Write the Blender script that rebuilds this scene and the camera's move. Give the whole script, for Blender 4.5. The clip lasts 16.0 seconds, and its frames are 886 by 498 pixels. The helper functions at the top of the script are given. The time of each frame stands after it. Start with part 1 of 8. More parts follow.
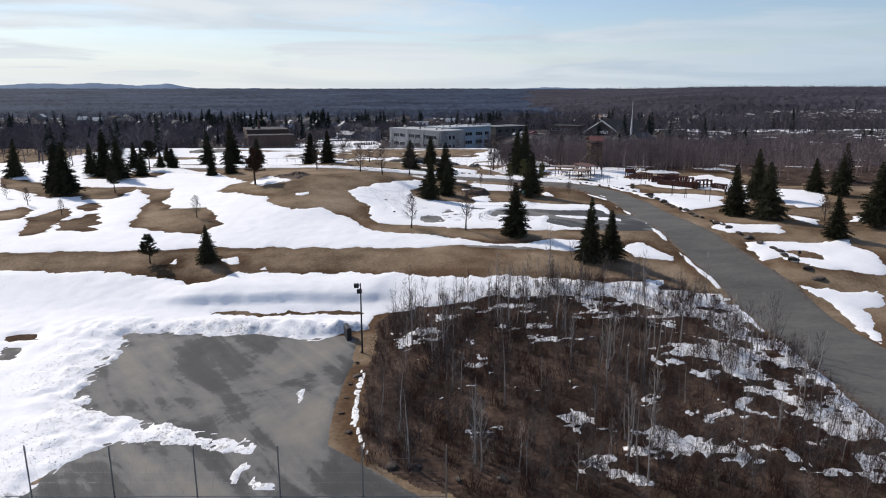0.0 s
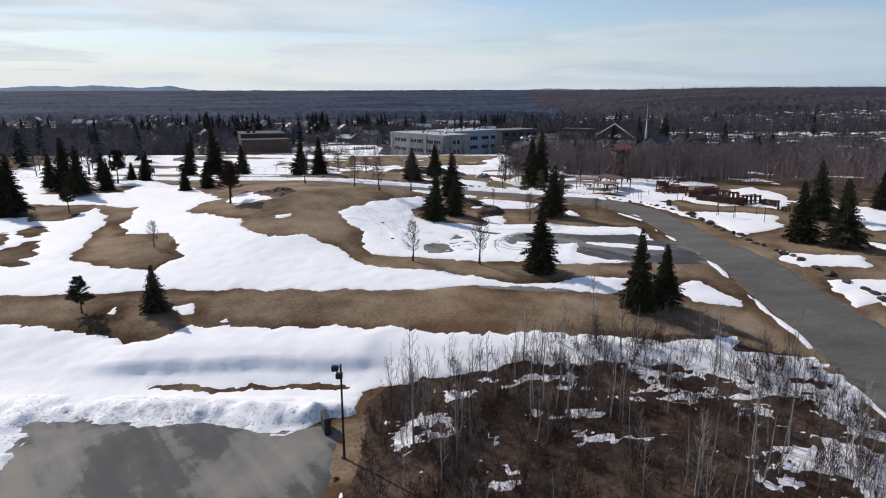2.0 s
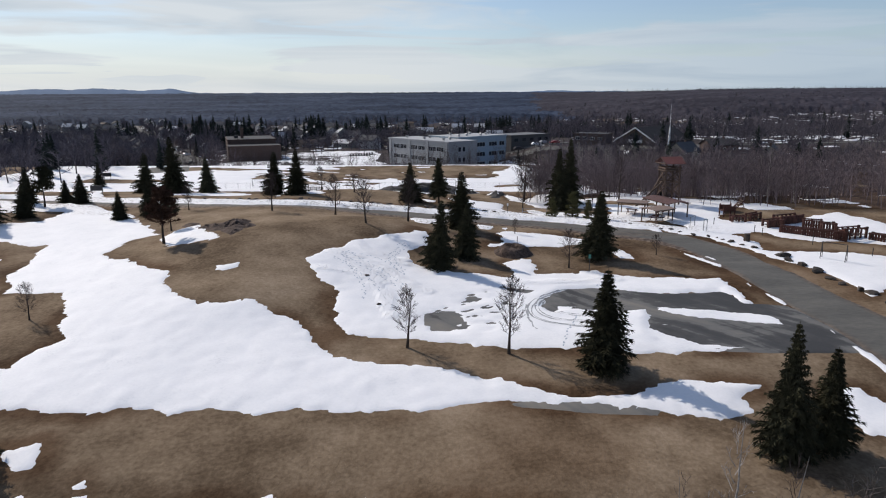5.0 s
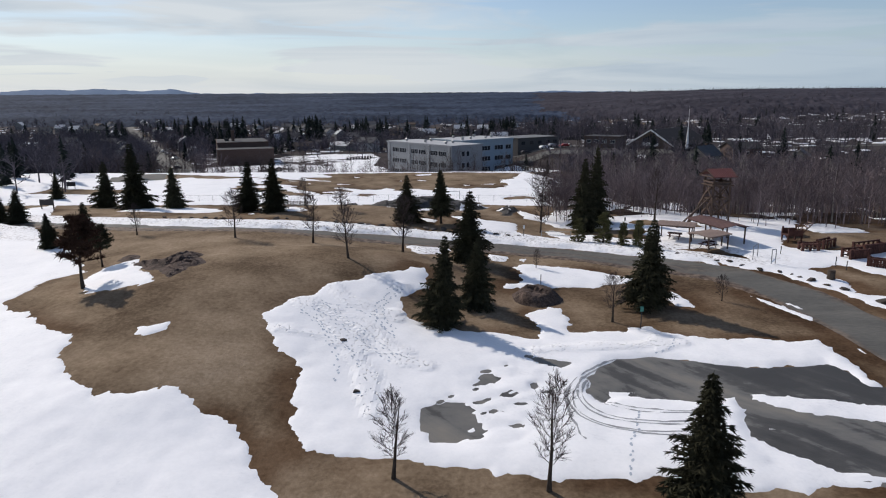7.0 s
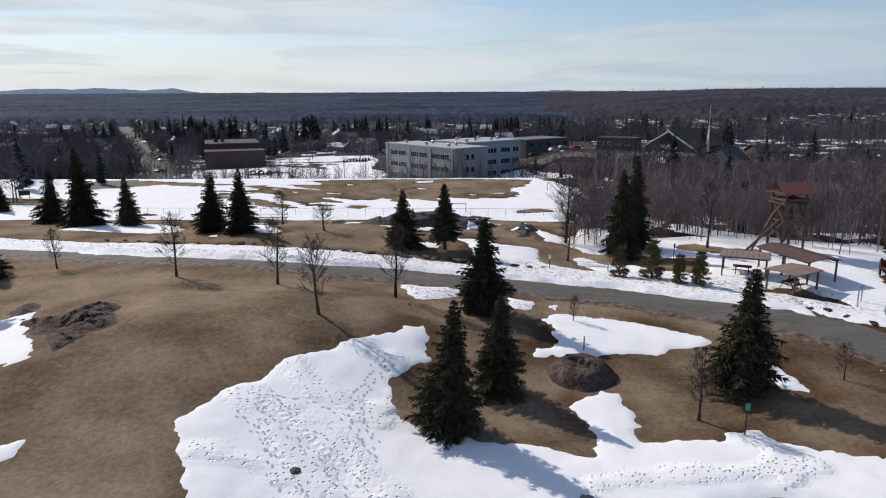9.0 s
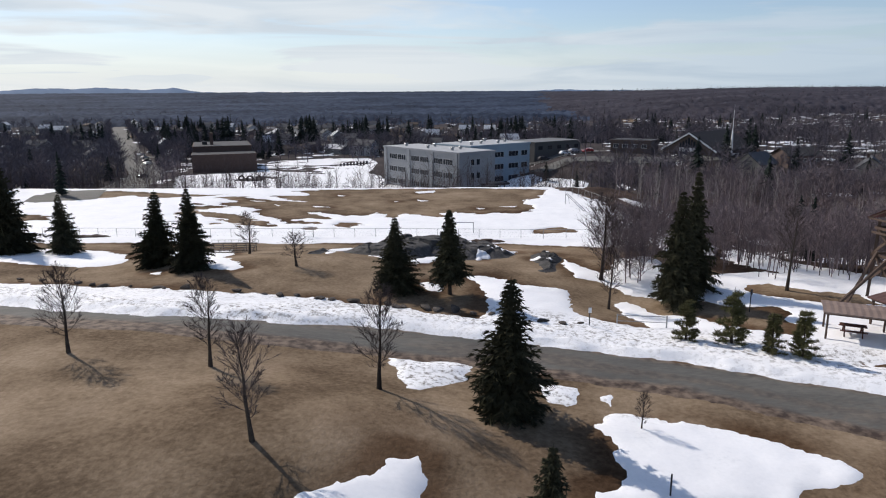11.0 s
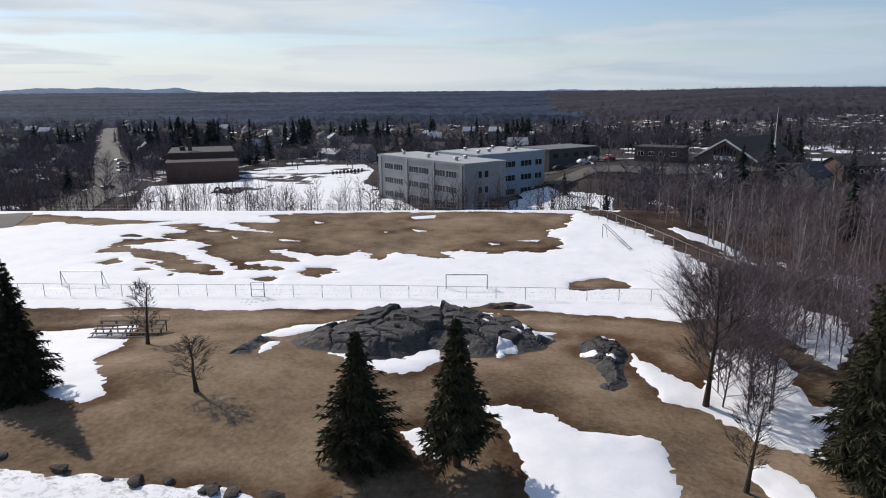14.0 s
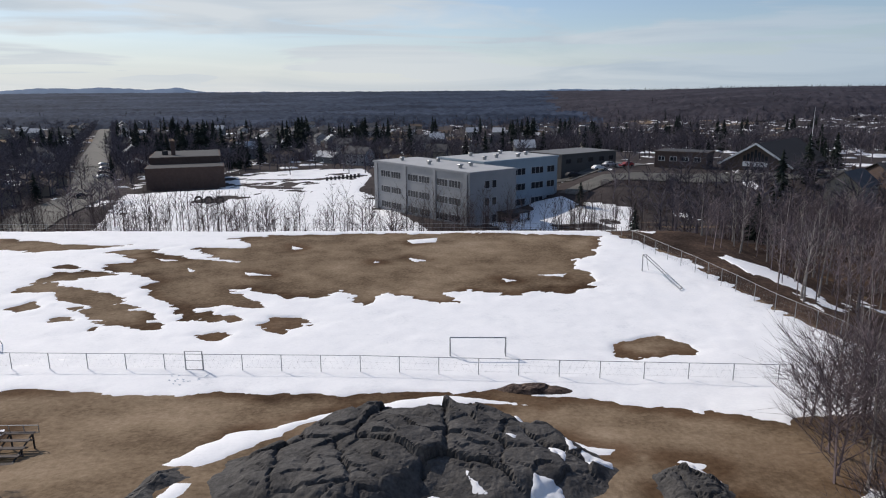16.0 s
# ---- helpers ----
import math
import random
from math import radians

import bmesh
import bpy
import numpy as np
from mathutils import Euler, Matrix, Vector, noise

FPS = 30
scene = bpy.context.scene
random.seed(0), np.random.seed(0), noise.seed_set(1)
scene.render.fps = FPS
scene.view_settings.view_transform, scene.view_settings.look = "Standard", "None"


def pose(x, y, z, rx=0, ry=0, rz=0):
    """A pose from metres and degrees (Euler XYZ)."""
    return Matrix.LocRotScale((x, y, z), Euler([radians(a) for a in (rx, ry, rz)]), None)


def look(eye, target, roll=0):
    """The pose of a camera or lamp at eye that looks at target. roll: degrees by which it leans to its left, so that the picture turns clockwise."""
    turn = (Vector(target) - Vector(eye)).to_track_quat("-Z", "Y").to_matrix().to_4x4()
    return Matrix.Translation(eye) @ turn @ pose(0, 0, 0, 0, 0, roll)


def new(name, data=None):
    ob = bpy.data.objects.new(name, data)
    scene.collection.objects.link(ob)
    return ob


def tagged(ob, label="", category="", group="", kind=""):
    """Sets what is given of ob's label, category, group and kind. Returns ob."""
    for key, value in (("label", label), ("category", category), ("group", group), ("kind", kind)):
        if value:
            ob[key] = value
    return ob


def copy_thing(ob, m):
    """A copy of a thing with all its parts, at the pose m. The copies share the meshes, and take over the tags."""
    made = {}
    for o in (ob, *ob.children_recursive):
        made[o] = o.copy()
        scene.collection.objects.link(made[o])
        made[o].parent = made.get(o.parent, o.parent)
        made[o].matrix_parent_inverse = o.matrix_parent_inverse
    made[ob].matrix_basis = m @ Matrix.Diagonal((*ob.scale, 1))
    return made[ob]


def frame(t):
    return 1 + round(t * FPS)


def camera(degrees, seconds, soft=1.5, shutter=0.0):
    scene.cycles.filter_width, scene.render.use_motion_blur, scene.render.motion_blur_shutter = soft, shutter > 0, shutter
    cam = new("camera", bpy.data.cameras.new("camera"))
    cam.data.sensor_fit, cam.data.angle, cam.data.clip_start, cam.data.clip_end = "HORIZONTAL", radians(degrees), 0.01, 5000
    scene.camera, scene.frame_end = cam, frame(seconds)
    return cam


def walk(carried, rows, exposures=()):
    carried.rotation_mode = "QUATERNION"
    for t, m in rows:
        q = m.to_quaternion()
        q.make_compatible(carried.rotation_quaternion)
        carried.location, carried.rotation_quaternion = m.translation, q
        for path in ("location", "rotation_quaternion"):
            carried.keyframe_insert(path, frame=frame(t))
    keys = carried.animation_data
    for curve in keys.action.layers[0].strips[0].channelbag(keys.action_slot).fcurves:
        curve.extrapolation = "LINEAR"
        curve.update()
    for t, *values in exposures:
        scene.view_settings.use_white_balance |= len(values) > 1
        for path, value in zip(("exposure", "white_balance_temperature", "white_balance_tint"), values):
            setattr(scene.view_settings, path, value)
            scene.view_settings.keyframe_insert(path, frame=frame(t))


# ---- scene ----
cam = camera(67.2, 16.0, soft=1.1)
METRES, EYE, TILT, LEAN, TURN = 120.0, 25.0, -13.25, 0.0, 0.0
ROWS = [
    (0.0, 0.0000, 0.0000, 0.0000, 0.000, 0.000, -0.000),
    (0.5, -0.0012, 0.0362, 0.0093, 0.062, 0.008, 0.010),
    (1.0, -0.0027, 0.0752, 0.0189, 0.132, 0.062, 0.050),
    (1.5, -0.0043, 0.1128, 0.0279, 0.171, 0.078, 0.070),
    (2.0, -0.0061, 0.1526, 0.0373, 0.217, 0.124, 0.100),
    (2.5, -0.0073, 0.1906, 0.0461, 0.240, 0.155, 0.110),
    (3.0, -0.0087, 0.2306, 0.0551, 0.271, 0.194, 0.120),
    (3.5, -0.0100, 0.2685, 0.0640, 0.279, 0.209, 0.120),
    (4.0, -0.0110, 0.3081, 0.0731, 0.318, 0.240, 0.140),
    (6.5, -0.0133, 0.5006, 0.1181, 0.558, 0.326, 0.230),
    (7.0, -0.0143, 0.5403, 0.1271, 0.589, 0.326, 0.200),
    (7.5, -0.0156, 0.5784, 0.1351, 0.620, 0.333, 0.190),
    (8.0, -0.0169, 0.6181, 0.1436, 0.644, 0.333, 0.150),
    (8.5, -0.0180, 0.6562, 0.1518, 0.659, 0.318, 0.150),
    (9.0, -0.0190, 0.6959, 0.1604, 0.698, 0.287, 0.120),
    (11.5, -0.0228, 0.8847, 0.2050, 0.946, 0.233, 0.150),
    (12.0, -0.0232, 0.9241, 0.2152, 0.993, 0.248, 0.160),
    (12.5, -0.0235, 0.9624, 0.2248, 1.024, 0.256, 0.130),
    (13.0, -0.0239, 1.0002, 0.2343, 1.055, 0.248, 0.120),
    (13.5, -0.0247, 1.0388, 0.2438, 1.086, 0.240, 0.070),
    (14.0, -0.0254, 1.0781, 0.2536, 1.132, 0.225, 0.050),
    (14.5, -0.0267, 1.1167, 0.2627, 1.186, 0.233, 0.060),
    (15.0, -0.0279, 1.1561, 0.2722, 1.241, 0.209, 0.040),
    (15.5, -0.0283, 1.1941, 0.2810, 1.295, 0.217, 0.050),
    (16.0, -0.0289, 1.2331, 0.2907, 1.326, 0.202, 0.060),
]
walk(cam, [(t, pose(0, 0, EYE, TILT, LEAN, TURN) @ pose(METRES * x, METRES * y, METRES * z, 90 + pitch, roll, yaw)) for t, x, y, z, yaw, pitch, roll in ROWS],
     ((0.0, -0.20), (2.5, -0.28), (7.0, -0.40), (9.0, -0.30), (12.0, -0.20), (14.5, -0.34), (16.0, -0.42)))

# ---- light ----
SUN_ELEVATION, SUN_TURN = radians(37), radians(48)      # height, and turn from north (ahead) towards west
sun = new("sun", bpy.data.lights.new("sun", "SUN"))
sun.data.energy, sun.data.angle, sun.data.color = 4.6, radians(0.55), (1.0, 0.91, 0.825)
way = Vector((-math.sin(SUN_TURN) * math.cos(SUN_ELEVATION), math.cos(SUN_TURN) * math.cos(SUN_ELEVATION), math.sin(SUN_ELEVATION)))
sun.matrix_world = look(way * 200, (0, 0, 0))

world = bpy.data.worlds.new("sky")
scene.world = world
world.use_nodes = True
wn, wl = world.node_tree.nodes, world.node_tree.links
wn.clear()
sky = wn.new("ShaderNodeTexSky")
sky.sky_type, sky.sun_disc, sky.sun_elevation, sky.sun_rotation = "NISHITA", False, SUN_ELEVATION, -SUN_TURN
sky.air_density, sky.dust_density, sky.ozone_density = 1.0, 0.3, 1.2
coord = wn.new("ShaderNodeTexCoord")
cloud_map = wn.new("ShaderNodeMapping")
cloud_map.inputs["Location"].default_value = (0.85, 0.3, 0.62)
cloud_map.inputs["Rotation"].default_value = (0, radians(-2), 0)
cloud_map.inputs["Scale"].default_value = (1.5, 1.5, 17.0)
cloud = wn.new("ShaderNodeTexNoise")
cloud.inputs["Scale"].default_value, cloud.inputs["Detail"].default_value = 1.6, 9
cloud.inputs["Roughness"].default_value, cloud.inputs["Distortion"].default_value = 0.5, 0.9
veil = wn.new("ShaderNodeValToRGB")
veil.color_ramp.elements[0].position, veil.color_ramp.elements[0].color = 0.41, (0.10, 0.10, 0.10, 1)
veil.color_ramp.elements[1].position, veil.color_ramp.elements[1].color = 0.53, (0.93, 0.93, 0.93, 1)
back = wn.new("ShaderNodeBackground"); back.inputs["Strength"].default_value = 0.12
white = wn.new("ShaderNodeBackground")
white.inputs["Strength"].default_value = 0.98
mixed = wn.new("ShaderNodeMixShader")
out = wn.new("ShaderNodeOutputWorld")
wisp_map, wisp, wisp_tone = wn.new("ShaderNodeMapping"), wn.new("ShaderNodeTexNoise"), wn.new("ShaderNodeValToRGB")
wisp_map.inputs["Location"].default_value, wisp_map.inputs["Scale"].default_value = (0.2, 0.1, 0.4), (1.8, 1.8, 17.0)
wisp.inputs["Scale"].default_value, wisp.inputs["Detail"].default_value, wisp.inputs["Distortion"].default_value = 1.5, 8, 1.2
wisp_tone.color_ramp.elements[0].position, wisp_tone.color_ramp.elements[0].color = 0.34, (0.73, 0.815, 0.90, 1)
wisp_tone.color_ramp.elements[1].position, wisp_tone.color_ramp.elements[1].color = 0.58, (0.90, 0.955, 1.0, 1)
wl.new(coord.outputs["Generated"], wisp_map.inputs[0])
wl.new(wisp_map.outputs[0], wisp.inputs["Vector"])
wl.new(wisp.outputs[0], wisp_tone.inputs[0])
away, dusk = wn.new("ShaderNodeMapRange"), wn.new("ShaderNodeMix")
away.inputs["From Min"].default_value, away.inputs["From Max"].default_value = -0.15, 0.55
away.interpolation_type = "SMOOTHSTEP"
dusk.data_type, dusk.blend_type = "RGBA", "MULTIPLY"
dusk.inputs[7].default_value = (0.68, 0.77, 0.865, 1)
wl.new(away.outputs[0], dusk.inputs[0])
wl.new(wisp_tone.outputs[0], dusk.inputs[6])
wl.new(dusk.outputs[2], white.inputs["Color"])
wl.new(coord.outputs["Generated"], cloud_map.inputs[0])
wl.new(cloud_map.outputs[0], cloud.inputs["Vector"])
part_z = wn.new("ShaderNodeSeparateXYZ")
# the cloud sheet breaks up towards the east and higher up
east, high_up, open_sky = wn.new("ShaderNodeMath"), wn.new("ShaderNodeMath"), wn.new("ShaderNodeMath")
east.operation, high_up.operation, open_sky.operation = "ADD", "MULTIPLY_ADD", "MULTIPLY_ADD"
wl.new(part_z.outputs["X"], east.inputs[0])
wl.new(part_z.outputs["X"], away.inputs[0])
east.inputs[1].default_value = 0.12
wl.new(part_z.outputs["Z"], high_up.inputs[0])
high_up.inputs[1].default_value, high_up.inputs[2].default_value = -7.0, 0.40
wl.new(east.outputs[0], open_sky.inputs[0])
wl.new(high_up.outputs[0], open_sky.inputs[1])
wl.new(cloud.outputs[0], open_sky.inputs[2])
wl.new(open_sky.outputs[0], veil.inputs[0])
haze = wn.new("ShaderNodeMapRange")
haze.inputs["From Min"].default_value, haze.inputs["From Max"].default_value = 0.015, 0.105
haze.inputs["To Min"].default_value, haze.inputs["To Max"].default_value = 0.9, 0.0
thick = wn.new("ShaderNodeMath"); thick.operation = "MAXIMUM"
tint = wn.new("ShaderNodeVectorMath"); tint.operation = "MULTIPLY"; tint.inputs[1].default_value = (0.94, 0.97, 1.10)
wl.new(coord.outputs["Generated"], part_z.inputs[0])
wl.new(part_z.outputs["Z"], haze.inputs[0])
wl.new(haze.outputs[0], thick.inputs[0])
zenith = wn.new("ShaderNodeMapRange")
zenith.inputs["From Min"].default_value, zenith.inputs["From Max"].default_value = 0.22, 0.6
zenith.inputs["To Min"].default_value, zenith.inputs["To Max"].default_value = 1.0, 0.25
thin_out = wn.new("ShaderNodeMath"); thin_out.operation = "MULTIPLY"
wl.new(part_z.outputs["Z"], zenith.inputs[0])
wl.new(zenith.outputs[0], thin_out.inputs[0])
wl.new(veil.outputs[0], thin_out.inputs[1])
wl.new(thin_out.outputs[0], thick.inputs[1])
wl.new(thick.outputs[0], mixed.inputs[0])
wl.new(sky.outputs[0], tint.inputs[0])
wl.new(tint.outputs[0], back.inputs[0])
wl.new(back.outputs[0], mixed.inputs[1])
wl.new(white.outputs[0], mixed.inputs[2])
wl.new(mixed.outputs[0], out.inputs[0])

# ---- materials ----


def material(name, stops, scale=3.0, fine=30.0, rough=0.9, relief=0.0, relief_scale=20.0, metal=0.0, spread=0.0, stretch=(1, 1, 1), spec=0.3, island=0.0):
    """A surface whose colour runs through stops by a coarse and a fine noise, at world size.
    spread: how far each object differs in brightness; island: the same for each loose piece of a mesh."""
    m = bpy.data.materials.new(name)
    m.use_nodes = True
    nodes, links = m.node_tree.nodes, m.node_tree.links
    bsdf = nodes["Principled BSDF"]
    bsdf.inputs["Roughness"].default_value, bsdf.inputs["Metallic"].default_value = rough, metal
    bsdf.inputs["Specular IOR Level"].default_value = spec
    place, turned = nodes.new("ShaderNodeNewGeometry"), nodes.new("ShaderNodeMapping")
    turned.inputs["Scale"].default_value = stretch
    links.new(place.outputs["Position"], turned.inputs[0])
    coarse, grain, both = nodes.new("ShaderNodeTexNoise"), nodes.new("ShaderNodeTexNoise"), nodes.new("ShaderNodeMix")
    for n, s in ((coarse, scale), (grain, fine)):
        n.inputs["Scale"].default_value, n.inputs["Detail"].default_value, n.inputs["Roughness"].default_value = s, 6, 0.62
        links.new(turned.outputs[0], n.inputs["Vector"])
    both.data_type = "FLOAT"
    both.inputs[0].default_value = 0.42
    links.new(coarse.outputs[0], both.inputs[2])
    links.new(grain.outputs[0], both.inputs[3])
    ramp_node = nodes.new("ShaderNodeValToRGB")
    e = ramp_node.color_ramp.elements
    while len(e) < len(stops):
        e.new(0.5)
    for k, (at, colour) in enumerate(stops):
        e[k].position, e[k].color = at, (*colour, 1)
    links.new(both.outputs[0], ramp_node.inputs[0])
    colour = ramp_node.outputs[0]
    if spread or island:
        info = nodes.new("ShaderNodeObjectInfo") if spread else place
        shade = nodes.new("ShaderNodeMapRange")
        shade.inputs["To Min"].default_value, shade.inputs["To Max"].default_value = 1 - (spread or island), 1 + (spread or island)
        links.new(info.outputs["Random"] if spread else place.outputs["Random Per Island"], shade.inputs[0])
        hsv = nodes.new("ShaderNodeHueSaturation")
        links.new(shade.outputs[0], hsv.inputs["Value"])
        links.new(colour, hsv.inputs["Color"])
        colour = hsv.outputs[0]
    links.new(colour, bsdf.inputs["Base Color"])
    if relief:
        bumps, noise_r = nodes.new("ShaderNodeBump"), nodes.new("ShaderNodeTexNoise")
        noise_r.inputs["Scale"].default_value, noise_r.inputs["Detail"].default_value = relief_scale, 5
        links.new(turned.outputs[0], noise_r.inputs["Vector"])
        bumps.inputs["Strength"].default_value, bumps.inputs["Distance"].default_value = 0.9, relief
        links.new(noise_r.outputs[0], bumps.inputs["Height"])
        links.new(bumps.outputs[0], bsdf.inputs["Normal"])
    return m


def plain(name, colour, rough=0.6, metal=0.0, vary=0.18, scale=4.0, spread=0.0, relief=0.0):
    lo, hi = tuple(c * (1 - vary) for c in colour), tuple(min(1, c * (1 + vary)) for c in colour)
    return material(name, ((0.3, lo), (0.7, hi)), scale, scale * 9, rough, relief, scale * 6, metal, spread)


def turf_material():
    """Winter turf in broad tawny and brown drifts, darker and redder where melting snow has soaked it."""
    m = material("dry turf", ((0.36, (0.090, 0.062, 0.039)), (0.45, (0.155, 0.112, 0.073)), (0.54, (0.228, 0.170, 0.114)), (0.66, (0.320, 0.248, 0.175))), 0.13, 3.0, 0.95, 0.055, 4.5, spec=0.05)
    nodes, links = m.node_tree.nodes, m.node_tree.links
    bsdf = nodes["Principled BSDF"]
    dry = bsdf.inputs["Base Color"].links[0].from_socket
    [n for n in nodes if n.type == "VALTORGB"][0].inputs[0].links[0].from_node.inputs[0].default_value = 0.32
    damp, mixer = nodes.new("ShaderNodeAttribute"), nodes.new("ShaderNodeMix")
    damp.attribute_name = "damp"
    mixer.data_type, mixer.blend_type = "RGBA", "MULTIPLY"
    mixer.inputs[7].default_value = (0.50, 0.42, 0.37, 1)
    links.new(damp.outputs["Fac"], mixer.inputs[0])
    links.new(dry, mixer.inputs[6])
    links.new(mixer.outputs[2], bsdf.inputs["Base Color"])
    return m


TURF = turf_material()


def snow_material():
    """Old snow: coarse grains, dirt where ploughs threw it, dents where people trod."""
    m = material("old snow", ((0.25, (0.68, 0.695, 0.72)), (0.42, (0.845, 0.855, 0.87)), (0.6, (0.91, 0.915, 0.925))), 0.35, 4.0, 0.75, spec=0.25)
    nodes, links = m.node_tree.nodes, m.node_tree.links
    bsdf = nodes["Principled BSDF"]
    clean = bsdf.inputs["Base Color"].links[0].from_socket
    geo = nodes.new("ShaderNodeNewGeometry")
    dirt, trod = nodes.new("ShaderNodeAttribute"), nodes.new("ShaderNodeAttribute")
    dirt.attribute_name, trod.attribute_name = "dirt", "trodden"
    grit, limit, mixer = nodes.new("ShaderNodeTexNoise"), nodes.new("ShaderNodeMath"), nodes.new("ShaderNodeMix")
    grit.inputs["Scale"].default_value, grit.inputs["Detail"].default_value, grit.inputs["Roughness"].default_value = 2.3, 9, 0.72
    links.new(geo.outputs["Position"], grit.inputs["Vector"])
    limit.operation = "MULTIPLY_ADD"
    limit.inputs[1].default_value, limit.inputs[2].default_value = 8.0, -3.95
    limit.use_clamp = True
    links.new(grit.outputs[0], limit.inputs[0])
    dose = nodes.new("ShaderNodeMath")
    dose.operation = "MULTIPLY"
    dose.use_clamp = True
    links.new(limit.outputs[0], dose.inputs[0])
    links.new(dirt.outputs["Fac"], dose.inputs[1])
    mixer.data_type = "RGBA"
    mixer.inputs[7].default_value = (0.20, 0.182, 0.160, 1)
    links.new(dose.outputs[0], mixer.inputs[0])
    links.new(clean, mixer.inputs[6])
    links.new(mixer.outputs[2], bsdf.inputs["Base Color"])
    lumps, steps, soft_step = nodes.new("ShaderNodeTexNoise"), nodes.new("ShaderNodeTexVoronoi"), nodes.new("ShaderNodeMapRange")
    lumps.inputs["Scale"].default_value, lumps.inputs["Detail"].default_value = 0.5, 7
    steps.inputs["Scale"].default_value = 3.3
    soft_step.inputs["From Min"].default_value, soft_step.inputs["From Max"].default_value = 0.10, 0.30
    links.new(geo.outputs["Position"], lumps.inputs["Vector"])
    links.new(geo.outputs["Position"], steps.inputs["Vector"])
    links.new(steps.outputs["Distance"], soft_step.inputs[0])
    walked, total, churned = nodes.new("ShaderNodeMath"), nodes.new("ShaderNodeMath"), nodes.new("ShaderNodeMath")
    walked.operation, total.operation, churned.operation = "MULTIPLY", "MULTIPLY_ADD", "MULTIPLY_ADD"
    churned.inputs[1].default_value, churned.inputs[2].default_value = 0.9, 0.28
    links.new(dirt.outputs["Fac"], churned.inputs[0])
    links.new(soft_step.outputs[0], walked.inputs[0])
    links.new(trod.outputs["Fac"], walked.inputs[1])
    links.new(lumps.outputs[0], total.inputs[0])
    links.new(churned.outputs[0], total.inputs[1])
    links.new(walked.outputs[0], total.inputs[2])
    bumps = nodes.new("ShaderNodeBump")
    bumps.inputs["Strength"].default_value, bumps.inputs["Distance"].default_value = 1.0, 0.13
    links.new(total.outputs[0], bumps.inputs["Height"])
    links.new(bumps.outputs[0], bsdf.inputs["Normal"])
    return m


SNOW_MAT = snow_material()


def lot_material():
    """Asphalt with dark wet patches, pale dried ones and dusty smears from a plough."""
    m = material("worn asphalt", ((0.38, (0.050, 0.051, 0.052)), (0.455, (0.070, 0.070, 0.069)), (0.485, (0.125, 0.125, 0.121)), (0.56, (0.165, 0.160, 0.147)), (0.68, (0.215, 0.198, 0.168))), 0.065, 1.1, 0.8, 0.012, 9.0)
    nodes, links = m.node_tree.nodes, m.node_tree.links
    ramp_node = [n for n in nodes if n.type == "VALTORGB"][0]
    base = ramp_node.inputs[0].links[0].from_socket
    base.node.inputs[0].default_value = 0.12
    geo, turned, streak, spread_m, total = (nodes.new(k) for k in ("ShaderNodeNewGeometry", "ShaderNodeMapping", "ShaderNodeTexNoise", "ShaderNodeMath", "ShaderNodeMath"))
    swing = nodes.new("ShaderNodeMapping")
    swing.inputs["Rotation"].default_value, turned.inputs["Scale"].default_value = (0, 0, radians(52)), (0.20, 1.5, 1.0)
    streak.inputs["Scale"].default_value, streak.inputs["Detail"].default_value, streak.inputs["Distortion"].default_value = 0.35, 8, 0.8
    for n in nodes:
        if n.type == "TEX_NOISE" and n is not streak and n.inputs["Scale"].default_value < 0.1:
            n.inputs["Distortion"].default_value, n.inputs["Detail"].default_value = 1.1, 9
    links.new(geo.outputs["Position"], swing.inputs[0])
    links.new(swing.outputs[0], turned.inputs[0])
    links.new(turned.outputs[0], streak.inputs["Vector"])
    spread_m.operation, total.operation = "MULTIPLY_ADD", "ADD"
    spread_m.inputs[1].default_value, spread_m.inputs[2].default_value = 0.44, -0.235
    links.new(streak.outputs[0], spread_m.inputs[0])
    links.new(spread_m.outputs[0], total.inputs[0])
    links.new(base, total.inputs[1])
    links.new(total.outputs[0], ramp_node.inputs[0])
    return m


TARMAC = lot_material()


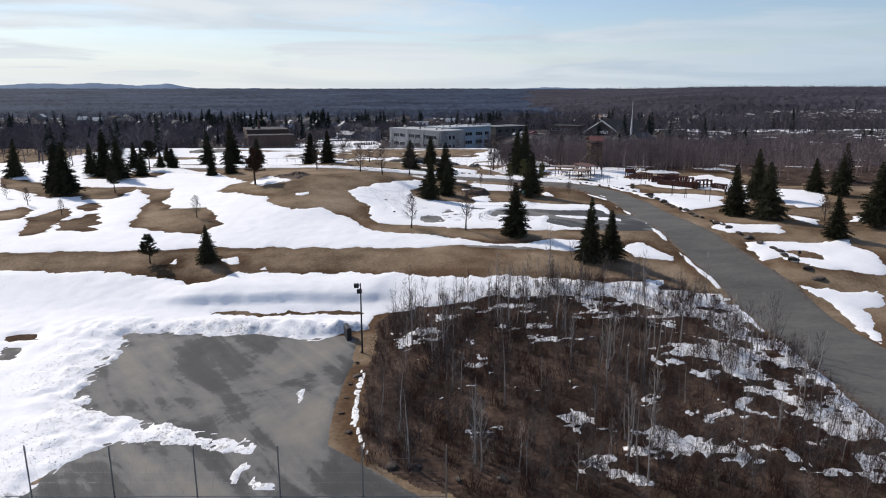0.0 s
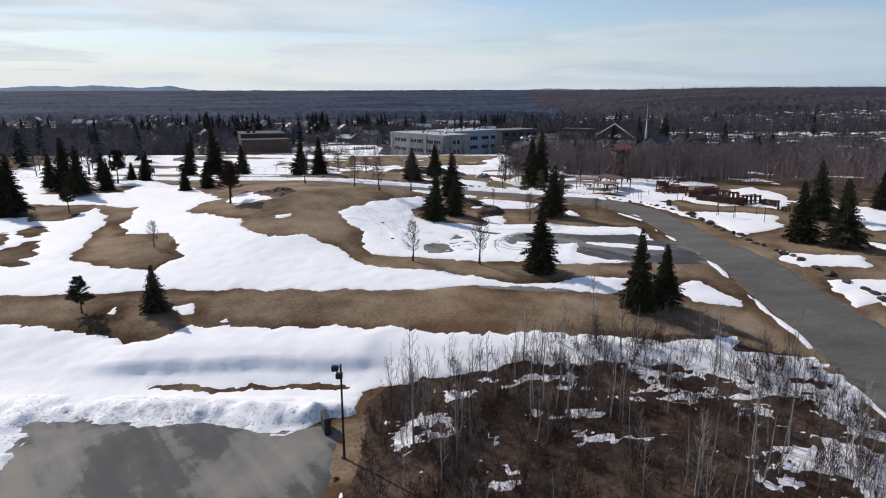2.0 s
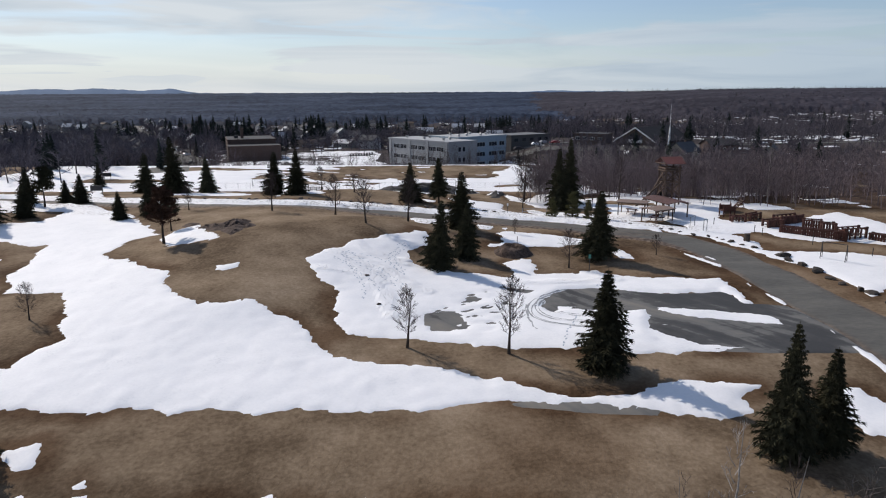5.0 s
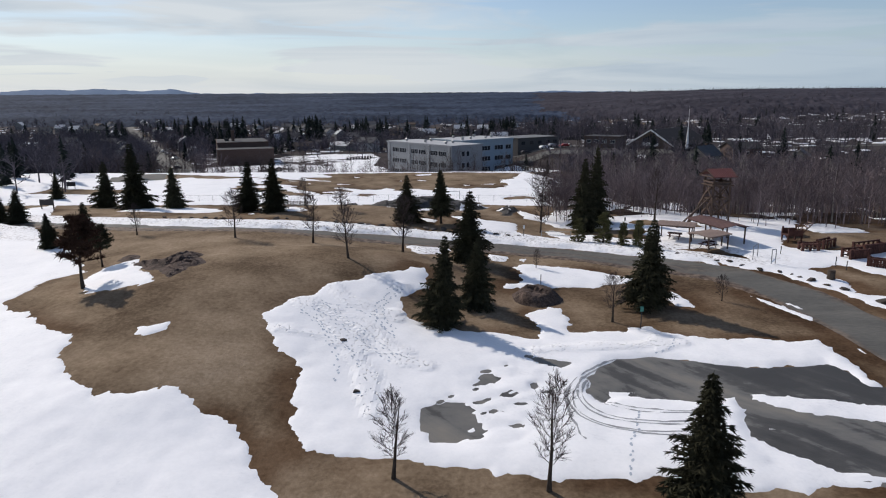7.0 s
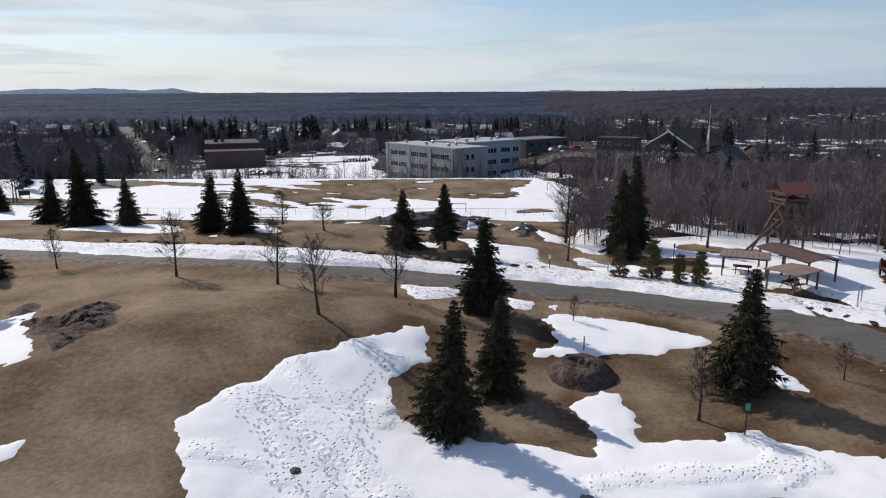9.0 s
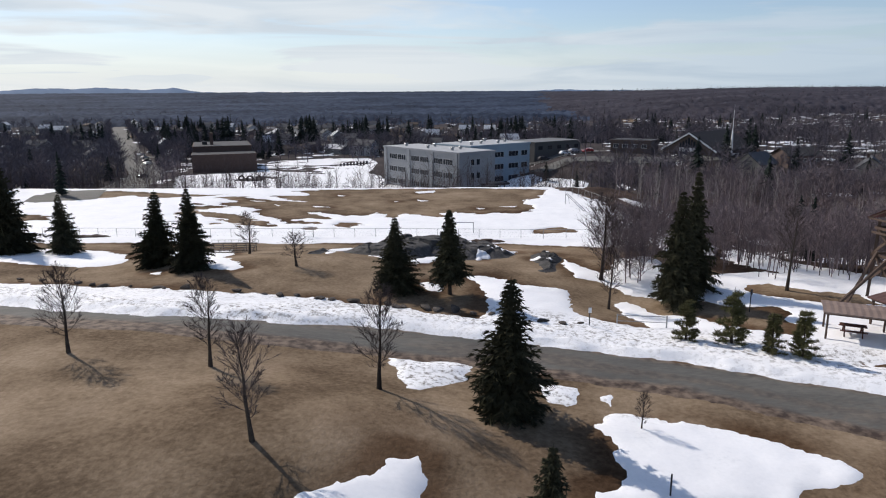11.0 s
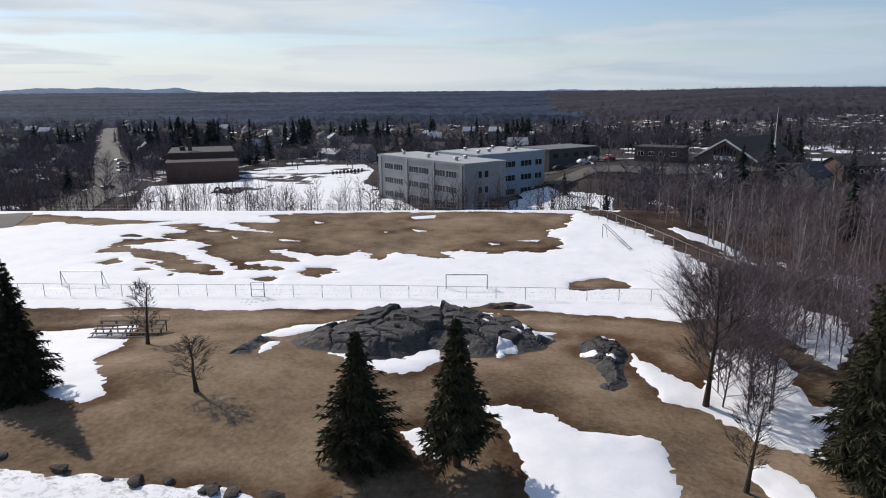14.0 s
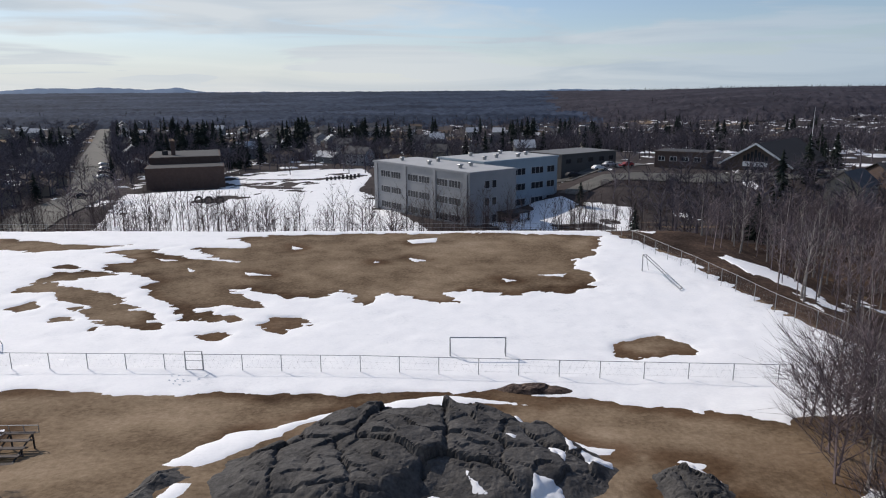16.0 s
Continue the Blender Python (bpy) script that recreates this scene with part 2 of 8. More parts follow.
def road_material():
    """Dusty asphalt, wet in patches, with brown mud carried over its shoulders."""
    m = material("dusty asphalt", ((0.3, (0.066, 0.065, 0.060)), (0.5, (0.108, 0.105, 0.095)), (0.72, (0.165, 0.157, 0.138))), 0.25, 3.0, 0.85, 0.012, 12.0, stretch=(0.45, 1.3, 1), spec=0.3)
    n, l = m.node_tree.nodes, m.node_tree.links
    bsdf = next(k for k in n if k.type == "BSDF_PRINCIPLED")
    was = bsdf.inputs["Base Color"].links[0].from_socket
    mark, grain, tone, mix = n.new("ShaderNodeAttribute"), n.new("ShaderNodeTexNoise"), n.new("ShaderNodeValToRGB"), n.new("ShaderNodeMix")
    at = n.new("ShaderNodeNewGeometry")
    mark.attribute_name = "mud"
    grain.inputs["Scale"].default_value, grain.inputs["Detail"].default_value = 1.6, 9
    l.new(at.outputs["Position"], grain.inputs["Vector"])
    tone.color_ramp.elements[0].position, tone.color_ramp.elements[0].color = 0.36, (0.050, 0.034, 0.026, 1)
    tone.color_ramp.elements[1].position, tone.color_ramp.elements[1].color = 0.66, (0.200, 0.150, 0.112, 1)
    l.new(grain.outputs[0], tone.inputs[0])
    mix.data_type = "RGBA"
    l.new(mark.outputs["Fac"], mix.inputs[0])
    l.new(was, mix.inputs[6])
    l.new(tone.outputs[0], mix.inputs[7])
    l.new(mix.outputs[2], bsdf.inputs["Base Color"])
    return m


ROAD_MAT = road_material()

ROCK = material("bare bedrock", ((0.3, (0.016, 0.015, 0.015)), (0.46, (0.048, 0.045, 0.043)), (0.6, (0.088, 0.083, 0.079)), (0.76, (0.18, 0.165, 0.15))), 0.6, 5.0, 0.85, 0.12, 2.6, spread=0.12)
SPRUCE = material("spruce needles", ((0.3, (0.029, 0.028, 0.019)), (0.55, (0.054, 0.053, 0.034)), (0.8, (0.100, 0.090, 0.056))), 0.8, 3.0, 0.98, spread=0.25, spec=0.0)
PINE = material("young pine needles", ((0.3, (0.062, 0.060, 0.026)), (0.55, (0.110, 0.104, 0.046)), (0.8, (0.175, 0.160, 0.078))), 1.2, 3.0, 0.8, spread=0.2, spec=0.2)
BARK = material("dark bark", ((0.3, (0.030, 0.024, 0.020)), (0.55, (0.062, 0.050, 0.042)), (0.8, (0.11, 0.092, 0.08))), 3.0, 20.0, 0.95, spread=0.25, spec=0.1)
TWIG = material("grey-brown twigs", ((0.3, (0.048, 0.038, 0.037)), (0.7, (0.098, 0.078, 0.076))), 1.0, 9.0, 0.9, spread=0.25, spec=0.1)
BIRCH = material("pale birch bark", ((0.32, (0.10, 0.085, 0.075)), (0.5, (0.30, 0.27, 0.25)), (0.7, (0.46, 0.43, 0.40))), 3.0, 14.0, 0.85, spread=0.25, spec=0.15)
BRUSH = material("red-brown brush", ((0.3, (0.036, 0.020, 0.017)), (0.7, (0.105, 0.060, 0.048))), 0.3, 5.0, 0.95, spec=0.05, island=0.45)
NEAR_WOOD = material("near leafless wood", ((0.3, (0.092, 0.074, 0.079)), (0.7, (0.245, 0.200, 0.210))), 0.05, 2.0, 0.95, spec=0.05, island=0.5)
HILL_WOODS = material("mauve hillside forest", ((0.38, (0.028, 0.026, 0.033)), (0.5, (0.045, 0.041, 0.051)), (0.62, (0.072, 0.066, 0.079))), 0.006, 0.09, 0.95, stretch=(0.6, 1.0, 1.0), spec=0.05)
# twig colour, raised and blued to carry some distance haze
MIDDLE_WOOD = material("leafless town trees lifted by haze", ((0.3, (0.066, 0.059, 0.071)), (0.7, (0.148, 0.133, 0.152))), 0.02, 2.0, 0.95, spec=0.05, island=0.5)
# blue distance haze is put into this forest's base colour
HAZED_WOODS = material("far leafless forest in haze blue", ((0.40, (0.014, 0.022, 0.039)), (0.5, (0.029, 0.041, 0.068)), (0.60, (0.053, 0.070, 0.110))), 0.005, 0.07, 0.95, 0.0, 1.0, stretch=(0.6, 1.0, 1.0), spec=0.05, island=0.14)
FAR_FIR = material("far conifers", ((0.3, (0.016, 0.022, 0.020)), (0.7, (0.036, 0.044, 0.038))), 0.05, 1.0, 0.9, spec=0.05, island=0.4)


# ---- helpers for meshes ----


def mesh_of(name, verts, faces, smooth=False):
    """A mesh from an array of places and an array of triangles or quads (all alike)."""
    me = bpy.data.meshes.new(name)
    verts, faces = np.asarray(verts, np.float32), np.asarray(faces, np.int32)
    n, k = faces.shape
    me.vertices.add(len(verts)), me.loops.add(n * k), me.polygons.add(n)
    me.vertices.foreach_set("co", verts.ravel())
    me.loops.foreach_set("vertex_index", faces.ravel())
    me.polygons.foreach_set("loop_start", np.arange(0, n * k, k, dtype=np.int32))
    me.polygons.foreach_set("use_smooth", np.full(n, smooth))
    me.update(calc_edges=True)
    return me


def sheet(name, verts, faces, mat, label="", category="", kind="", smooth=False, parent=None):
    me = mesh_of(name, verts, faces, smooth)
    me.materials.append(mat)
    ob = new(name, me)
    ob.parent = parent
    return tagged(ob, label, category, "", kind)


def part(name, bm, mat, parent=None, label="", smooth=False):
    """Links a bmesh as one mesh object under a thing or a part."""
    me = bpy.data.meshes.new(name)
    if smooth:
        for f in bm.faces:
            f.smooth = True
    bm.to_mesh(me)
    bm.free()
    me.materials.append(mat)
    ob = new(name, me)
    ob.parent = parent
    return tagged(ob, label)


def thing(name, at, label, category, group="", turn=0.0):
    ob = new(name)
    ob.empty_display_size = 0.2
    ob.matrix_basis = pose(*at, 0, 0, turn)
    return tagged(ob, label, category, group)


def box(bm, x0, x1, y0, y1, z0, z1, bevel=0.0):
    """A box between those bounds, its edges taken off by bevel."""
    made = bmesh.ops.create_cube(bm, size=1, matrix=Matrix.LocRotScale(((x0 + x1) / 2, (y0 + y1) / 2, (z0 + z1) / 2), None, (x1 - x0, y1 - y0, z1 - z0)))
    if bevel:
        bmesh.ops.bevel(bm, geom=list({e for v in made["verts"] for e in v.link_edges}), offset=bevel, segments=1, affect="EDGES")
    return made


def bar(bm, a, b, r, sides=6, r_end=None):
    """A round bar from a to b."""
    a, b = Vector(a), Vector(b)
    d = b - a
    bmesh.ops.create_cone(bm, cap_ends=True, segments=sides, radius1=r, radius2=r if r_end is None else r_end, depth=d.length,
                          matrix=Matrix.Translation((a + b) / 2) @ d.to_track_quat("Z", "Y").to_matrix().to_4x4())


def beam(bm, a, b, w, h):
    """A squared timber from a to b."""
    a, b = Vector(a), Vector(b)
    d = b - a
    bmesh.ops.create_cube(bm, size=1, matrix=Matrix.Translation((a + b) / 2) @ d.to_track_quat("Z", "Y").to_matrix().to_4x4() @ Matrix.Diagonal((w, h, d.length, 1)))


def wild(x, y, seed=0):
    """Smooth value noise, 0 to 1, on arrays."""
    xi, yi = np.floor(x).astype(np.int64), np.floor(y).astype(np.int64)
    fx, fy = x - xi, y - yi
    fx, fy = fx * fx * (3 - 2 * fx), fy * fy * (3 - 2 * fy)

    def corner(i, j):
        h = (i * 374761393 + j * 668265263 + seed * 974711) & 0x7FFFFFFF
        h = ((h ^ (h >> 13)) * 1274126177) & 0x7FFFFFFF
        return ((h ^ (h >> 16)) & 0xFFFF) / 65535.0
    return (corner(xi, yi) * (1 - fx) + corner(xi + 1, yi) * fx) * (1 - fy) + (corner(xi, yi + 1) * (1 - fx) + corner(xi + 1, yi + 1) * fx) * fy


def rough_noise(x, y, seed=0, octaves=4):
    """Summed noise about zero, roughly -1 to 1."""
    total, weight = 0, 1.0
    for k in range(octaves):
        total = total + weight * (2 * wild(x * 2 ** k + 17.3 * k, y * 2 ** k - 9.1 * k, seed + k) - 1)
        weight *= 0.55
    return total / 1.6


# ---- ground ----
PROFILE_Y = (-400, 64, 70, 75, 80, 85, 92, 98, 120, 140, 150, 163, 175, 186, 196, 215, 256, 262, 276, 300, 400, 700, 1500, 2600, 3500, 4900)
PROFILE_Z = (0, 0, 0.2, 1.1, 2.8, 3.7, 4.4, 5.0, 5.3, 6.0, 6.3, 6.5, 6.2, 5.2, 4.2, 3.85, 4.15, 2.0, -3.4, -4.2, -6.0, -11.0, -13.0, 4.0, 13.0, 16.0)


def bump(x, y, cx, cy, sx, sy, turn=0.0):
    """A smooth mound of height one."""
    c, s = np.cos(turn), np.sin(turn)
    u, v = (x - cx) * c + (y - cy) * s, -(x - cx) * s + (y - cy) * c
    return np.exp(-(u / sx) ** 2 - (v / sy) ** 2)


def ramp(v, a, b):
    k = np.clip((v - a) / (b - a), 0, 1)
    return k * k * (3 - 2 * k)


def ground_z(x, y):
    """Height of the bare ground at plan places x, y (arrays)."""
    x, y = np.asarray(x, float), np.asarray(y, float)
    z = sum(np.interp(y + d, PROFILE_Y, PROFILE_Z) for d in (-2.5, 0, 2.5)) / 3
    z = z + 0.6 * bump(x, y, -23, 107, 7, 5) - 0.5 * bump(x, y, 14, 165, 5, 6)
    z = z + 3.6 * bump(x, y, -24, 125, 17, 18)            # grassy hill
    z = z + 1.2 * bump(x, y, -40, 150, 22, 20)
    z = z + 1.6 * bump(x, y, -9, 135, 10, 7)               # shoulder above the hollow
    z = z + 0.8 * bump(x, y, -26, 147, 14, 9)
    z = z + 1.4 * bump(x, y, -20, 173, 13, 12)            # rise with the bare rock
    z = z - 1.2 * bump(x, y, 16, 166, 9, 14)
    z = z - 0.9 * bump(x, y, 33, 86, 14, 10)
    z = z + 0.7 * bump(x, y, 6, 79, 11, 5)
    z = z + 1.6 * bump(x, y, 18, 64, 16, 14)              # scrub bank
    z = z - 4.0 * ramp(x, 30, 48) * ramp(y, 170, 205) * (1 - ramp(y, 250, 270))
    z = z + 8.2 * ramp(x, 5, 45) * ramp(y, 298, 345) * (1 - ramp(y, 420, 520))     # church hill
    z = z + 30.0 * ramp(y, 500, 1700) * ramp(x / np.maximum(y, 1), 0.08, 0.45)
    z = z + 22.0 * ramp(y, 1500, 4300) * (1 - ramp(x / np.maximum(y, 1), 0.05, 0.35))
    z = z - 10.0 * ramp(-y, 60, 300)
    return z

# plan outlines, in metres
SNOW = (
    ((17.3, 182.6), (21.0, 184.1), (21.5, 179.2), (19.8, 172.6), (17.4, 168.5), (15.6, 169.5), (14.4, 171.3), (13.1, 173.3), (14.3, 177.0)),
    # clump snow
    ((25.2, 194.2), (30.1, 196.5), (33.3, 194.4), (29.8, 185.3), (24.2, 177.3), (24.1, 181), (24.1, 185.4)),
    # shelter snow
    ((12.7, 171.3), (20.5, 172.8), (27.9, 172.9), (37.2, 171.9), (44.3, 168.6), (50.7, 165.6), (40.9, 150), (38.3, 152), (34.7, 156.5), (26.8, 159.8), (18.7, 165.7)),
    # rock front
    ((-12.6, 178.2), (-11.2, 178.7), (-9.6, 177.2), (-7.1, 177.9), (-5, 181.9), (-3.8, 181), (-3.7, 178.6), (-5.7, 176.1), (-6.8, 174.5), (-8, 174.5), (-9.9, 176.1), (-11.5, 176.8)),
    # wood snow
    ((35.3, 194.2), (36.1, 187), (36.2, 178.6), (37.8, 174.9), (41.4, 170.2), (37.9, 165.4), (34.6, 169.7), (32.6, 171.2), (29.9, 174.9), (29.1, 180.8)),
    # band below the grassy strip
    ((-8.2, 67.7), (-9.7, 67.3), (-13, 64.5), (-19.1, 66.1), (-30, 66.7), (-32.7, 66.4), (-31.4, 59.4), (-30.5, 52.5), (-28.3, 49.5), (-21, 47.2), (-16, 45), (-13.5, 43.8), (-13.6, 42.6), (-16.4, 43.4), (-24.5, 44.2), (-26, 40), (-27, 36), (-30, 20), (-125, 20), (-125, 84), (-47.6, 81.1), (-44.2, 81.4), (-30, 78.2), (-27.4, 79.5), (-25.6, 80.5), (-23.5, 80.8), (-18.1, 80.7), (-13.3, 81.2), (-7.1, 80.6), (-1.8, 79.3), (4, 78.5), (9.7, 78.3), (14.9, 77.9), (20, 77.4), (27.3, 79.6), (24.7, 70.5), (18.9, 73.5), (13.6, 73.9), (5.5, 73.9), (0.1, 73.1), (-5.1, 72.1), (-8.2, 71.2)),
    # big snow field
    ((-125, 86), (-40.2, 87.9), (-31.4, 89), (-20.9, 89.4), (-8.8, 89.3), (-0.7, 89.8), (7.1, 91), (2, 93.4), (-2.9, 95.3), (-8.5, 96.6), (-10.5, 97.8), (-12.8, 99.7), (-13.9, 101.2), (-16.6, 104.3), (-19.4, 106.2), (-24.3, 105.9), (-27.7, 108.3), (-30.5, 114.5), (-36.4, 119.1), (-42.2, 123.9), (-42.4, 130.7), (-38.7, 132.1), (-51.2, 149.9), (-59.1, 157.4), (-80.8, 198.6), (-78.9, 175.5), (-125, 170)),
    # patch on the hill
    ((-34.1, 123), (-37.1, 127.6), (-36.6, 133.3), (-34.9, 134.7), (-29, 125.4), (-28.4, 123), (-31.3, 122.6)),
    # small patch on the hill
    ((-25.2, 113.8), (-25, 115.1), (-23.6, 115.5), (-23.3, 114.5), (-23.9, 113.4)),
    # hollow
    ((-17, 117.4), (-16, 121), (-10.2, 128.3), (-4.4, 133.1), (-3.7, 129.9), (-1.5, 125.3), (-0, 123), (4.6, 123.7), (7.2, 126.5), (8.9, 124.1), (8.5, 120), (13.2, 119.8), (14.9, 122.8), (16.1, 120.1), (19.5, 118.9), (26.1, 118.2), (28.4, 118.2), (28.4, 114.2), (27.7, 110.7), (28.2, 109.4), (21.1, 98), (18.5, 98.1), (14.2, 97.8), (7.4, 98.5), (1.4, 99), (-4.7, 99.7), (-7.9, 100.1), (-9.8, 100.9), (-10.9, 103.1), (-12, 106.9), (-12.5, 110.5), (-14.5, 112.9)),
    # end of the strip
    ((2.4, 90), (3.7, 91.5), (6.5, 91.2), (11.1, 91.2), (15, 93.6), (17.4, 93.7), (21.2, 93.4), (19.3, 89.5), (16.5, 88.1), (13.2, 88.7), (7.2, 90.2)),
    # end of the strip by the road
    ((27.1, 92.8), (28.6, 92.9), (30.1, 90.3), (31.1, 87.9), (30.3, 86.9), (26.1, 87.2), (25.1, 89.6)),
    # behind the hollow
    ((4.9, 139.0), (6.9, 141.1), (11.7, 139.8), (17.3, 136.6), (17.5, 134.9), (13.9, 133), (9.4, 131.9), (8.8, 130.6), (6.5, 131.6), (3.9, 131.1), (4.6, 133.2), (6.1, 134.7)),
    # by the bend
    ((-7.7, 148.5), (-4.5, 150.3), (-1.1, 148.7), (-1.7, 144.5), (-5.2, 141.8)),
    # road verge
    ((-125, 178), (-60, 170), (-35.5, 163.1), (-28.8, 162.2), (-23.2, 161.2), (-18.3, 160.6), (-13.7, 160.3), (-9.8, 159.7), (-9.2, 161.1), (-7.4, 159), (-4.5, 157.7), (-0.5, 157.2), (0.5, 161.6), (-0, 167.1), (-1.3, 169.9), (0.7, 171.1), (4, 167.8), (5.9, 167.7), (9, 167.6), (8.7, 165.1), (7.5, 161.9), (8.8, 159.4), (10.9, 157.6), (14.3, 157.2), (12.6, 161.8), (12.7, 165.9), (14.3, 166.7), (15.9, 162.2), (17.2, 160.8), (19.3, 158.3), (22.5, 154.9), (34, 150), (34, 143), (22, 143.5), (11.5, 147), (9.6, 148.4), (6.1, 150.1), (2.5, 151.3), (-1.1, 152.9), (-3.3, 152.4), (-5, 153.6), (-8.1, 153.1), (-12, 153.1), (-13.8, 153.9), (-18.6, 152.2), (-23.4, 151.3), (-27.7, 151.7), (-60, 161), (-125, 170)),
    # wedge by the wood
    ((9.8, 179.5), (11.2, 181.3), (12.4, 177.1), (16.1, 172.5), (16.1, 170.3), (13.5, 171.8), (9.9, 172.8)),
    # patch by the spruces
    ((-53.1, 188.7), (-45.6, 186.8), (-40.1, 178.6), (-40.4, 174.8), (-42.9, 174), (-60, 180), (-60, 192)),
    # patch by the bleacher
    ((-39.4, 186.6), (-31.5, 189), (-27.6, 174.7), (-24, 169.4), (-25.4, 168.5), (-29.2, 169.6)),
    # patch under the spruce
    ((-6.4, 165.6), (-5.4, 166.6), (-3.5, 165.5), (-3.9, 163.7), (-5.5, 164.1)),
    # patch below the rock
    ((-9.3, 177), (-7.2, 177.5), (-5.9, 180.2), (-4, 182.4), (-3.7, 178.1), (-5.6, 175.3), (-7.6, 174.9)),
    # patch on the rock
    ((-18.7, 184), (-17.2, 187.7), (-14.2, 190.9), (-14.5, 187.9), (-16.5, 183.6)),
    # sports field
    ((-125, 198), (-36.8, 196.2), (-24.1, 195.7), (-11.9, 195.5), (-3.9, 196.2), (0.1, 196.8), (4, 195.2), (11.3, 193.8), (17, 191.5), (29, 193.5), (31.7, 198), (31.3, 203.6), (30.3, 207.5), (28.7, 213.8), (27.3, 223.4), (25.9, 236), (22.5, 246), (20.2, 251), (19, 256), (-125, 256)),
    # playground
    ((28.2, 171.7), (29.8, 158.9), (39.4, 155), (41.1, 148.1), (46.2, 146.5), (53.4, 149), (61.1, 154.7), (64, 146.3), (61.4, 137.6), (57.4, 133.6), (54.2, 126.4), (49.4, 117.3), (44, 114.4), (41.1, 111.9), (41.3, 118.9), (39.9, 124.2), (37.7, 128.2), (34.6, 135.8), (29.6, 141), (24.8, 150.1)),
    # lawn band
    ((43.7, 106.9), (43.4, 102.6), (48.1, 101.7), (51.1, 100.8), (51.1, 97.4), (48.9, 96.3), (46.3, 97.6), (42.8, 97.2), (40.8, 99.3)),
    # lawn by the boulders
    ((44.6, 92.9), (47.4, 93.1), (52.8, 91.5), (56.7, 93.1), (57.9, 93.1), (57, 89.7), (57.9, 87.3), (56.3, 81.9), (55.2, 80.2), (52.8, 81.2), (49.1, 81.9), (46.1, 84.3), (45, 86.5), (42.6, 85.2), (42.4, 88.7), (43.4, 91.9)),
    # lawn by the road
    ((43, 78.7), (44.8, 77.6), (49.7, 77), (52.9, 76.3), (51.4, 73.8), (48.3, 73.4), (46.2, 65.5), (44.7, 63.2), (45, 72), (44.8, 73.9), (44.6, 75.8), (43.3, 77.1)),
    # lawn behind the spruces
    ((68.1, 135.2), (73.3, 133.3), (74, 127.8), (67.3, 116.6), (61.9, 115.5), (62.3, 122.1)),
    # lawn strip
    ((56, 110.3), (58.5, 106.9), (59.9, 104.6), (57.3, 100.7), (56.4, 104.6)),
    # lawn strip far
    ((66, 106.9), (70.6, 109.3), (69.4, 104.6), (63.8, 102.4)),
    # lawn between the spruces
    ((62.9, 138.6), (65.9, 140), (59.6, 124.9), (54.5, 119.3)),
    # school yard
    ((-75, 268), (-109.3, 359.5), (-97.8, 366.4), (-81.7, 373.6), (-58.6, 373), (-44.7, 380.7), (-30.1, 357.6), (-8, 290), (-8, 276), (-40, 272)),
    # upper yard
    ((-119.1, 400), (-108, 400), (-79.6, 400), (-45.9, 400), (-37.6, 400), (-56.4, 399.2), (-70.5, 381.5), (-87.6, 390.8)),
    # school court
    ((10, 276), (22, 275), (34, 288), (40, 314), (28, 322), (18, 306), (12, 290)),
)
